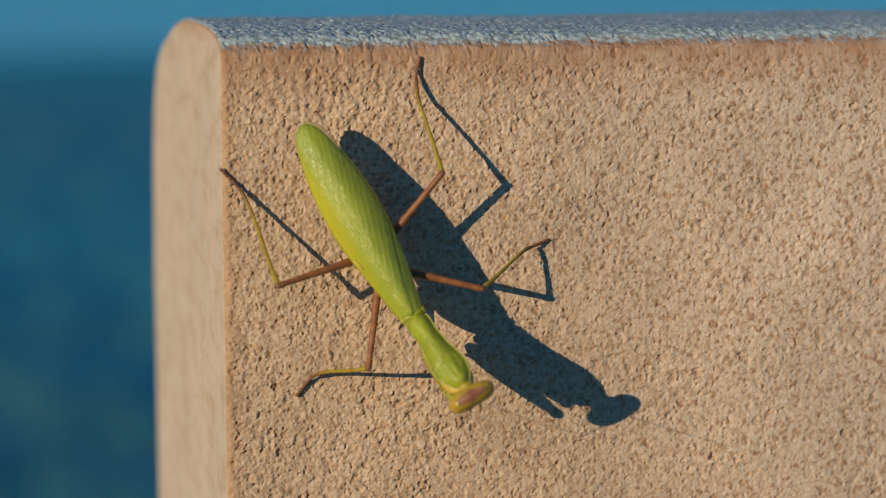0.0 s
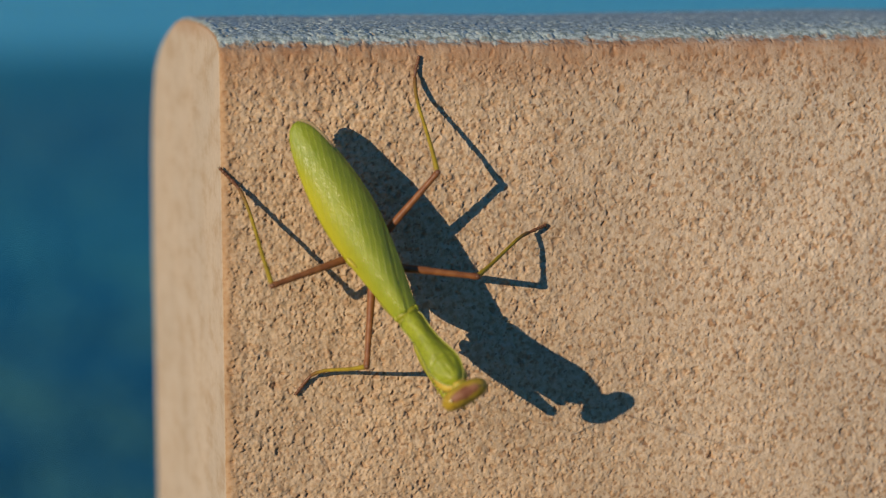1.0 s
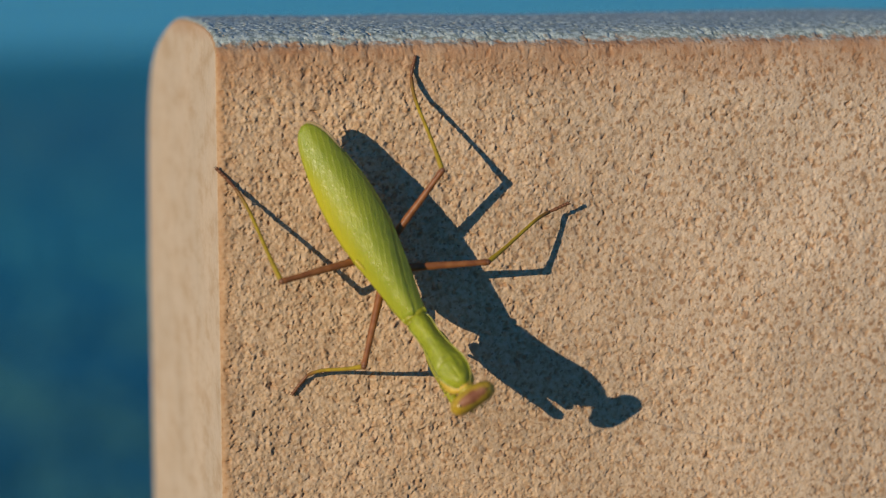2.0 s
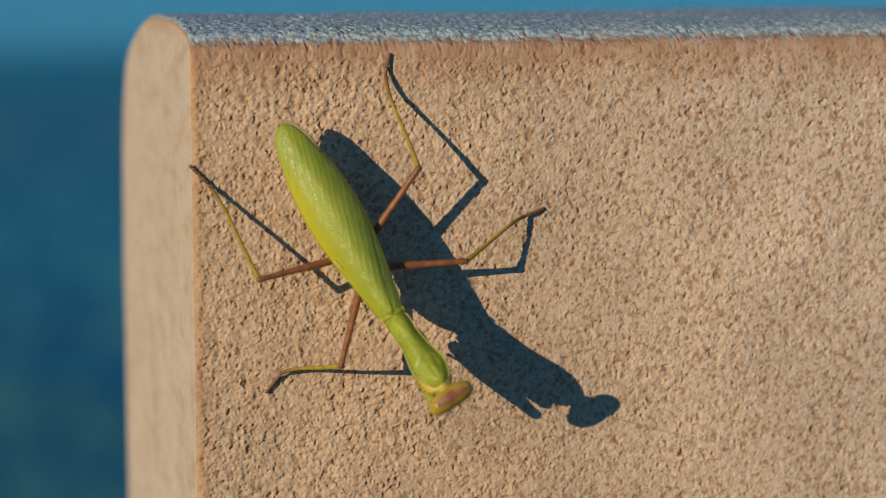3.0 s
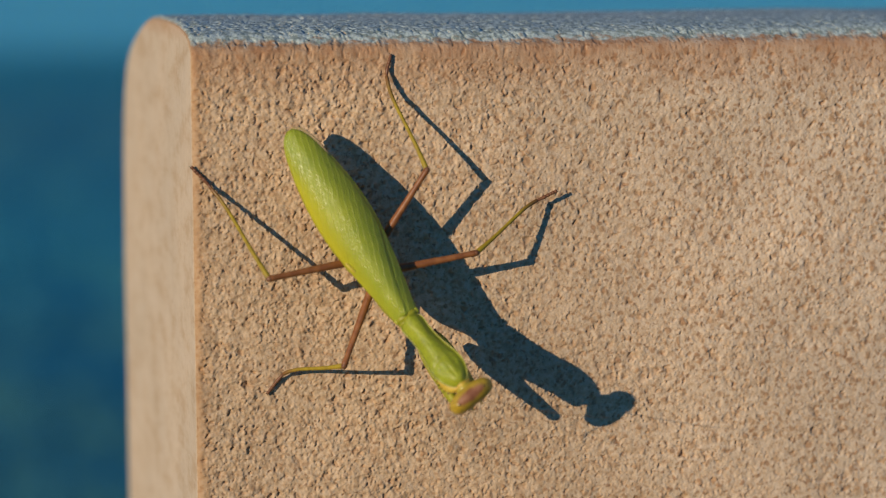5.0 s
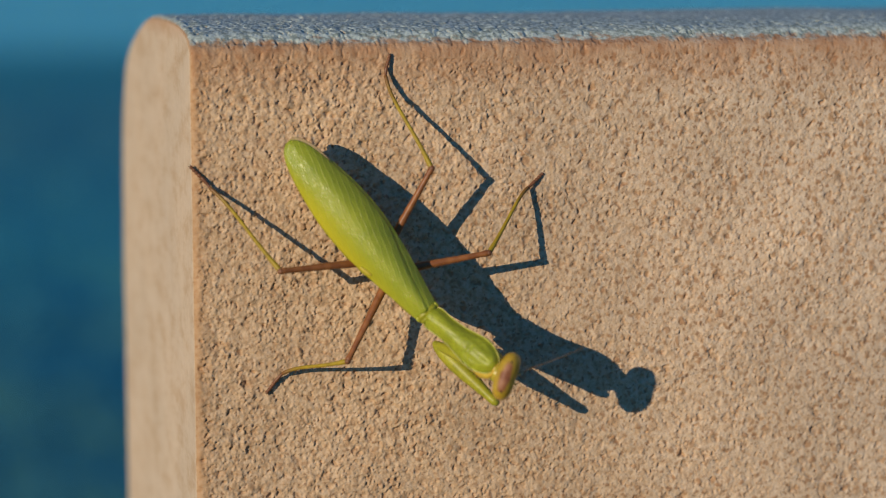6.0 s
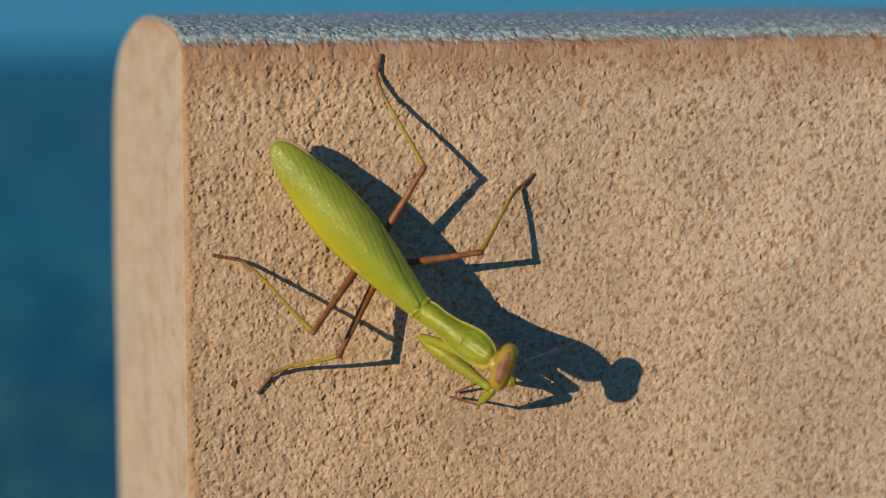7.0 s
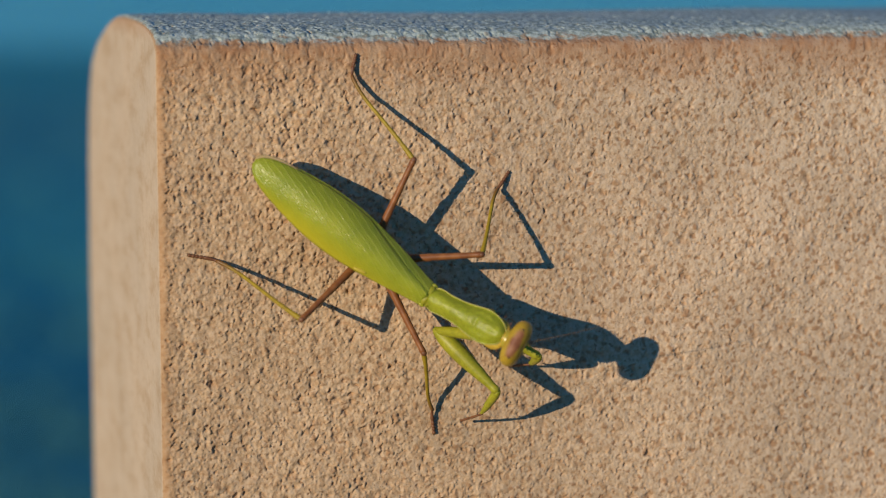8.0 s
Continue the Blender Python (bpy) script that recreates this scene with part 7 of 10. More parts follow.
    walk(MOVERS["tarsus_C"], [
        (0, pose(0.01854, -0.04438, -0.00978, 4.2, -2.7, -167.3)), (0.1, pose(0.01881, -0.04468, -0.00972, 4.2, -2.7, -167.3)),
        (0.2, pose(0.01936, -0.04549, -0.0095, 4.2, -2.7, -167.5)), (0.3, pose(0.02003, -0.04624, -0.00933, 4.2, -2.6, -167.7)),
        (0.4, pose(0.02039, -0.04695, -0.00919, 4.2, -2.5, -168.1)), (0.5, pose(0.02045, -0.04733, -0.00913, 4.2, -2.4, -168.4)),
        (0.6, pose(0.01999, -0.04638, -0.00929, 4.2, -2.6, -167.9)), (0.7, pose(0.01908, -0.04508, -0.00957, 4.2, -2.7, -167.4)),
        (0.8, pose(0.01836, -0.04424, -0.00978, 4.2, -2.7, -167.2)), (0.9, pose(0.01782, -0.04384, -0.0099, 4.2, -2.7, -167.3)),
        (1, pose(0.01756, -0.04354, -0.00998, 4.2, -2.7, -167.3)), (1.1, pose(0.01755, -0.04341, -0.00997, 4.2, -2.7, -167.2)),
        (1.2, pose(0.01754, -0.04336, -0.00998, 4.2, -2.7, -167.2)), (1.4, pose(0.01788, -0.04373, -0.00989, 4.2, -2.7, -167.3)),
        (1.6, pose(0.01858, -0.04443, -0.00971, 4.3, -2.6, -167.3)), (1.8, pose(0.01917, -0.0449, -0.00955, 4.3, -2.6, -167.2)),
        (2, pose(0.01973, -0.04524, -0.0094, 4.3, -2.5, -167.1)), (2.15, pose(0.02008, -0.04546, -0.00931, 4.4, -2.5, -167.1)),
        (2.3, pose(0.02023, -0.04559, -0.00928, 4.5, -2.5, -167)), (2.4, pose(0.01993, -0.04548, -0.00931, 4.4, -2.5, -166.9)),
        (2.5, pose(0.01956, -0.0453, -0.00937, 4.3, -2.5, -166.9)), (2.6, pose(0.0194, -0.04521, -0.00939, 4.3, -2.5, -166.9)),
        (2.7, pose(0.01933, -0.04518, -0.0094, 4.3, -2.5, -166.9)), (2.8, pose(0.01948, -0.04534, -0.00935, 4.4, -2.5, -167)),
        (2.9, pose(0.01976, -0.04566, -0.00929, 4.4, -2.5, -167.2)), (3, pose(0.02012, -0.04605, -0.00922, 4.4, -2.4, -167.5)),
        (3.1, pose(0.0206, -0.04676, -0.00906, 4.4, -2.4, -167.9)), (3.2, pose(0.02108, -0.04759, -0.00886, 4.4, -2.3, -168.3)),
        (3.3, pose(0.02152, -0.04828, -0.00867, 4.5, -2.2, -168.7)), (3.4, pose(0.02193, -0.04874, -0.00855, 4.5, -2.2, -168.8)),
        (3.5, pose(0.0222, -0.04897, -0.00849, 4.5, -2.2, -168.8)), (3.6, pose(0.02209, -0.0489, -0.00851, 4.5, -2.2, -168.8)),
        (3.7, pose(0.02189, -0.04868, -0.00855, 4.5, -2.2, -168.8)), (3.8, pose(0.0216, -0.04828, -0.00861, 4.5, -2.2, -168.7)),
        (3.9, pose(0.0211, -0.04753, -0.00875, 4.6, -2.3, -168.4)), (4, pose(0.02058, -0.04678, -0.00888, 4.6, -2.4, -168)),
        (4.1, pose(0.02026, -0.04653, -0.00896, 4.6, -2.4, -167.9)), (4.2, pose(0.0202, -0.04651, -0.00898, 4.6, -2.4, -167.9)),
        (4.3, pose(0.02021, -0.0466, -0.00897, 4.6, -2.4, -168)), (4.4, pose(0.02043, -0.04683, -0.00891, 4.6, -2.4, -168)),
        (4.5, pose(0.02084, -0.04715, -0.00882, 4.6, -2.4, -167.9)), (4.6, pose(0.02133, -0.04751, -0.00871, 4.6, -2.4, -168)),
        (4.7, pose(0.02195, -0.04814, -0.00856, 4.6, -2.3, -168.3)), (4.9, pose(0.02154, -0.04825, -0.00818, 4.9, -2.3, -168.8)),
        (5.1, pose(0.02089, -0.04848, -0.00763, 5.2, -2.2, -169.7)), (5.3, pose(0.02037, -0.04891, -0.00752, 5.1, -2.1, -170.9)),
        (5.5, pose(0.01992, -0.04961, -0.00748, 4.7, -1.8, -172.2)), (5.65, pose(0.01967, -0.0502, -0.0074, 4.4, -1.6, -173.2)),
        (5.8, pose(0.01951, -0.05092, -0.00731, 4.2, -1.3, -174.1)), (5.9, pose(0.01954, -0.05187, -0.00719, 4.1, -1.1, -175.2)),
        (6, pose(0.01968, -0.05285, -0.00701, 4.1, -0.8, -176.3)), (6.1, pose(0.02, -0.05371, -0.00644, 2.9, -0.7, -176.5)),
        (6.2, pose(0.02113, -0.05412, -0.00344, 2, -1, -174.6)), (6.3, pose(0.02659, -0.05232, 0.00129, -11, -5.1, -146.3)),
        (6.4, pose(0.02737, -0.04775, -0.00145, -8.6, -5, -146.6)), (6.5, pose(0.02709, -0.04285, -0.0052, -8.8, -4.8, -146)),
        (6.6, pose(0.02627, -0.03955, -0.00822, -4.4, -4.8, -145.9)), (6.7, pose(0.02491, -0.03788, -0.00941, -0.3, -5, -145.5)),
        (6.8, pose(0.02404, -0.03657, -0.00968, 0, -5.4, -144.7)), (6.9, pose(0.02316, -0.03545, -0.00999, 0.4, -5.8, -144)),
        (7, pose(0.02242, -0.03471, -0.01025, 0.9, -6.3, -143.5)), (7.1, pose(0.02212, -0.03519, -0.01018, 0.9, -6.1, -144.3)),
        (7.2, pose(0.02212, -0.03636, -0.01001, 1, -5.9, -145.6)), (7.3, pose(0.02239, -0.03784, -0.00977, 1.1, -5.6, -147.4)),
        (7.4, pose(0.02265, -0.03919, -0.00954, 1.3, -5.3, -149)), (7.5, pose(0.02289, -0.04051, -0.00928, 1.4, -5.1, -150.7)),
        (7.6, pose(0.02313, -0.04182, -0.00899, 1.6, -4.9, -152.4)), (7.7, pose(0.0233, -0.04321, -0.00871, 1.8, -4.6, -154.2)),
        (7.8, pose(0.02337, -0.04428, -0.0085, 1.9, -4.4, -155.4)), (7.9, pose(0.02304, -0.04375, -0.0086, 1.9, -4.4, -155.2)),
        (8, pose(0.02258, -0.04261, -0.00882, 1.8, -4.6, -154.3)),
    ])
    walk(MOVERS["femur_D"], [
        (0, pose(0.00139, -0.01196, -0.00827, 6.7, -8.3, -38.2)), (0.1, pose(0.00139, -0.01196, -0.00827, 6.9, -8.5, -39.2)), (0.2, pose(0.00139, -0.01195, -0.00826, 7.3, -9, -42.2)),
        (0.3, pose(0.00139, -0.01195, -0.00827, 7.6, -9.5, -45)), (0.4, pose(0.00138, -0.01195, -0.00827, 7.8, -9.8, -47.6)),
        (0.5, pose(0.00138, -0.01195, -0.00827, 8, -10, -48.9)), (0.6, pose(0.00139, -0.01195, -0.00827, 7.5, -9.5, -45.2)),
        (0.7, pose(0.00139, -0.01196, -0.00826, 6.9, -8.7, -40.4)), (0.8, pose(0.00139, -0.01196, -0.00826, 6.6, -8.1, -37.3)),
        (0.9, pose(0.00139, -0.01196, -0.00827, 6.6, -7.9, -35.9)), (1, pose(0.00139, -0.01196, -0.00827, 6.5, -7.8, -35)),
        (1.1, pose(0.00139, -0.01196, -0.00826, 6.4, -7.7, -34.6)), (1.2, pose(0.00139, -0.01196, -0.00826, 6.4, -7.7, -34.5)),
        (1.4, pose(0.00133, -0.01191, -0.00827, 6.5, -8, -36.1)), (1.6, pose(0.00118, -0.01181, -0.00829, 7.1, -8.6, -39.5)),
        (1.8, pose(0.00099, -0.01168, -0.00832, 7.4, -9.1, -42)), (2, pose(0.00082, -0.01156, -0.00834, 7.7, -9.5, -44.2)),
        (2.15, pose(0.00072, -0.01149, -0.00835, 7.7, -9.8, -45.5)), (2.3, pose(0.00069, -0.01147, -0.00836, 7.8, -9.9, -46)),
        (2.4, pose(0.00069, -0.01147, -0.00836, 7.7, -9.8, -45)), (2.5, pose(0.00069, -0.01147, -0.00836, 7.6, -9.5, -43.6)),
        (2.6, pose(0.00069, -0.01147, -0.00836, 7.4, -9.4, -42.9)), (2.7, pose(0.00069, -0.01147, -0.00836, 7.1, -9.3, -42.3)),
        (2.8, pose(0.00069, -0.01147, -0.00836, 6.9, -9.4, -42.7)), (2.9, pose(0.00069, -0.01146, -0.00836, 6.8, -9.6, -43.9)),
        (3, pose(0.00069, -0.01146, -0.00836, 6.6, -9.7, -45.5)), (3.1, pose(0.00068, -0.01145, -0.00836, 6.9, -10.1, -48.4)),
        (3.2, pose(0.00068, -0.01144, -0.00836, 7.1, -10.6, -51.5)), (3.3, pose(0.00068, -0.01143, -0.00836, 7.1, -11, -54.2)),
        (3.4, pose(0.00068, -0.01143, -0.00836, 7.2, -11.2, -55.9)), (3.5, pose(0.00068, -0.01143, -0.00836, 7.2, -11.4, -56.8)),
        (3.6, pose(0.00068, -0.01143, -0.00836, 7.3, -11.3, -56.6)), (3.7, pose(0.00068, -0.01143, -0.00836, 7.3, -11.3, -55.9)),
        (3.8, pose(0.00068, -0.01143, -0.00836, 7.2, -11.1, -54.5)), (3.9, pose(0.00068, -0.01144, -0.00836, 7, -10.7, -51.5)),
        (4, pose(0.00068, -0.01144, -0.00836, 6.6, -10.3, -48.4)), (4.1, pose(0.00068, -0.01145, -0.00836, 6.5, -10.1, -47)),
        (4.2, pose(0.00068, -0.01145, -0.00836, 6.4, -10, -46.8)), (4.3, pose(0.00068, -0.01144, -0.00836, 6.4, -10.1, -47.1)),
        (4.4, pose(0.00068, -0.01144, -0.00836, 6.5, -10.2, -47.8)), (4.5, pose(0.00068, -0.01145, -0.00836, 6.6, -10.4, -49.1)),
        (4.6, pose(0.00068, -0.01144, -0.00836, 6.7, -10.7, -50.8)), (4.7, pose(0.00068, -0.01144, -0.00836, 6.7, -11.1, -53.9)),
        (4.9, pose(0.00081, -0.01146, -0.00844, 7.5, -11.3, -53.6)), (5.1, pose(0.00111, -0.01153, -0.00863, 8.7, -11.4, -53.5)),
        (5.3, pose(0.00144, -0.01162, -0.00884, 9.7, -11.3, -54.4)), (5.5, pose(0.00166, -0.01169, -0.00898, 10.9, -11.2, -56.6)),
        (5.65, pose(0.0017, -0.0117, -0.009, 11.6, -11.2, -58.7)), (5.8, pose(0.0017, -0.0117, -0.009, 11.8, -11.2, -61.1)),
        (5.9, pose(0.0017, -0.0117, -0.009, 11.5, -11.5, -64.3)), (6, pose(0.0017, -0.0117, -0.009, 10.8, -11.7, -67.8)),
        (6.1, pose(0.0017, -0.0117, -0.009, 12.5, -10.9, -72.8)), (6.2, pose(0.0017, -0.0117, -0.009, 13.6, -10, -78.3)),
        (6.3, pose(0.0017, -0.0117, -0.009, 13.8, -9, -82.7)), (6.4, pose(0.0017, -0.0117, -0.009, 12, -9.1, -86.1)),
        (6.5, pose(0.0017, -0.0117, -0.009, 11.4, -8.5, -88.3)), (6.6, pose(0.0017, -0.0117, -0.009, 11.8, -8.5, -88.3)),
        (6.7, pose(0.0017, -0.0117, -0.009, 13.7, -8.7, -85.7)), (6.8, pose(0.0017, -0.0117, -0.009, 15.4, -9.1, -81)),
        (6.9, pose(0.0017, -0.0117, -0.009, 15.7, -9.5, -75.8)), (7, pose(0.0017, -0.0117, -0.009, 15.1, -10, -71.6)),
        (7.1, pose(0.0017, -0.0117, -0.009, 15.3, -9.9, -71.4)), (7.2, pose(0.0017, -0.0117, -0.009, 20.2, -9.7, -68.8)),
        (7.3, pose(0.0017, -0.0117, -0.009, 25.5, -9, -60.3)), (7.4, pose(0.0017, -0.0117, -0.009, 29.9, -7.4, -45.3)),
        (7.5, pose(0.0017, -0.0117, -0.009, 28.6, -5.3, -30.4)), (7.6, pose(0.0017, -0.0117, -0.009, 21.8, -4.5, -25.2)),
        (7.7, pose(0.0017, -0.0117, -0.009, 16.2, -4.3, -24)), (7.8, pose(0.0017, -0.0117, -0.009, 8, -4.7, -26.7)),
        (7.9, pose(0.0017, -0.0117, -0.009, 4.4, -4.8, -27.2)), (8, pose(0.0017, -0.0117, -0.009, 3.9, -4.6, -25.9)),
    ])
    walk(MOVERS["tibia_D"], [
        (0, pose(0.01395, 0.00458, -0.00582, -51.5, -12.8, -99.5)), (0.1, pose(0.01422, 0.00435, -0.00578, -51.4, -12.8, -99.9)),
        (0.2, pose(0.015, 0.00369, -0.00565, -51, -12.8, -100.9)), (0.3, pose(0.01572, 0.00303, -0.00554, -50.6, -12.7, -101.5)),
        (0.4, pose(0.01636, 0.00236, -0.00545, -50.1, -12.7, -102)), (0.5, pose(0.01665, 0.00204, -0.00539, -50, -12.6, -102.6)),
        (0.6, pose(0.01579, 0.00296, -0.00557, -50.3, -12.7, -102)), (0.7, pose(0.01455, 0.0041, -0.00579, -50.8, -12.8, -100.9)),
        (0.8, pose(0.01372, 0.00476, -0.00588, -51.4, -12.9, -99.7)), (0.9, pose(0.01331, 0.00505, -0.00588, -51.9, -12.8, -99.1)),
        (1, pose(0.01304, 0.00525, -0.00591, -52, -12.9, -98.5)), (1.1, pose(0.01295, 0.00531, -0.00595, -52, -12.9, -98.2)),
        (1.2, pose(0.01292, 0.00534, -0.00598, -51.9, -12.9, -98)), (1.4, pose(0.0133, 0.00506, -0.0059, -51.8, -12.9, -98.5)),
        (1.6, pose(0.01406, 0.00446, -0.00574, -51.7, -12.8, -99.2)), (1.8, pose(0.01455, 0.00401, -0.00564, -51.5, -12.9, -99.2)),
        (2, pose(0.01493, 0.00361, -0.00559, -51.2, -12.9, -98.8)), (2.15, pose(0.01516, 0.00336, -0.00557, -50.9, -12.9, -98.7)),
        (2.3, pose(0.01525, 0.00327, -0.00556, -50.8, -12.9, -98.8)), (2.4, pose(0.01499, 0.00353, -0.00559, -50.8, -12.9, -99.6)),
        (2.5, pose(0.01465, 0.00386, -0.00564, -50.8, -12.8, -100.4)), (2.6, pose(0.01447, 0.00403, -0.00572, -50.5, -12.8, -100.9)),
        (2.7, pose(0.01434, 0.00416, -0.00581, -50.1, -12.9, -101.4)), (2.8, pose(0.01446, 0.00407, -0.00589, -49.5, -12.9, -101.9)),
        (2.9, pose(0.01477, 0.0038, -0.00595, -48.8, -12.8, -102.3)), (3, pose(0.01519, 0.0034, -0.00596, -48.2, -12.8, -102.4)),
        (3.1, pose(0.01589, 0.00269, -0.00591, -47.6, -12.7, -102.6)), (3.2, pose(0.0166, 0.00186, -0.00582, -47, -12.7, -102.9)),
        (3.3, pose(0.01719, 0.00113, -0.00579, -46.3, -12.8, -102.9)), (3.4, pose(0.01756, 0.00063, -0.00579, -45.8, -12.8, -102.7)),
        (3.5, pose(0.01774, 0.00037, -0.00578, -45.5, -12.8, -102.5)), (3.6, pose(0.01769, 0.00045, -0.00576, -45.7, -12.8, -102.6)),
        (3.7, pose(0.01754, 0.00065, -0.00576, -46, -12.8, -102.5)), (3.8, pose(0.01727, 0.00103, -0.00579, -46.3, -12.9, -102.4)),
        (3.9, pose(0.01661, 0.00187, -0.00587, -46.8, -12.9, -102.6)), (4, pose(0.0159, 0.0027, -0.00599, -47.2, -13, -102.7)),
        (4.1, pose(0.01558, 0.00303, -0.00603, -47.3, -12.9, -103.2)), (4.2, pose(0.01553, 0.00308, -0.00605, -47.2, -12.9, -103.4)),
        (4.3, pose(0.0156, 0.00302, -0.00607, -47, -12.9, -103.6)), (4.4, pose(0.01578, 0.00282, -0.00603, -46.8, -12.8, -103.8)),
        (4.5, pose(0.01607, 0.0025, -0.006, -46.7, -12.9, -103.7)), (4.6, pose(0.01649, 0.00204, -0.00599, -46.3, -12.9, -103.1)),
        (4.7, pose(0.01716, 0.0012, -0.00594, -45.8, -13, -102.3)), (4.9, pose(0.01718, 0.00126, -0.00578, -45.7, -13.2, -103.4)),
        (5.1, pose(0.01735, 0.00127, -0.00552, -45.4, -13.4, -105.1)), (5.3, pose(0.0178, 0.00093, -0.00538, -45, -13.2, -106.5)),
        (5.5, pose(0.01838, 0.00025, -0.00511, -44.3, -12.8, -107.7)), (5.65, pose(0.01877, -0.00036, -0.00488, -43.6, -12.3, -108.5)),
        (5.8, pose(0.0192, -0.00106, -0.00479, -42.6, -12.1, -109.4)), (5.9, pose(0.0198, -0.00207, -0.00493, -40.9, -11.9, -110.1)),
        (6, pose(0.02042, -0.00322, -0.00516, -38.8, -11.9, -110.3)), (6.1, pose(0.02094, -0.00483, -0.00456, -36.6, -10.9, -108.6)),
        (6.2, pose(0.02142, -0.00673, -0.00415, -33.9, -9.8, -106.8)), (6.3, pose(0.02174, -0.00836, -0.00406, -30.4, -8.8, -105)),
        (6.4, pose(0.02205, -0.00961, -0.00472, -27.5, -8.9, -103.8)), (6.5, pose(0.02216, -0.01049, -0.0049, -25.2, -8.3, -103.2)),
        (6.6, pose(0.02213, -0.01044, -0.00476, -25.7, -8.3, -103)), (6.7, pose(0.0219, -0.00944, -0.00411, -29, -8.5, -103)),
        (6.8, pose(0.02146, -0.00768, -0.0035, -33, -8.9, -103.9)), (6.9, pose(0.02098, -0.00584, -0.00343, -35.7, -9.5, -106.1)),
        (7, pose(0.02056, -0.00444, -0.00364, -37.1, -10, -108.4)), (7.1, pose(0.0205, -0.00436, -0.00355, -35.1, -9.8, -110.5)),
        (7.2, pose(0.01955, -0.00346, -0.00189, -27.1, -9.6, -112.1)), (7.3, pose(0.01739, -0.00111, -0.00013, -31.5, -10.3, -90.4)),
        (7.4, pose(0.01364, 0.00201, 0.00132, -44.4, -9.8, -71.1)), (7.5, pose(0.01018, 0.00461, 0.00096, -46.7, -9.4, -65.1)),
        (7.6, pose(0.0094, 0.00612, -0.00125, -44.8, -8.6, -55.4)), (7.7, pose(0.00947, 0.00682, -0.00319, -44, -7.6, -46.5)),
        (7.8, pose(0.01077, 0.00691, -0.0061, -41.5, -7.5, -45.5)), (7.9, pose(0.01111, 0.0069, -0.00741, -41.9, -6.8, -39.9)),
        (8, pose(0.0107, 0.00712, -0.00759, -41.9, -6.1, -35.1)),
    ])
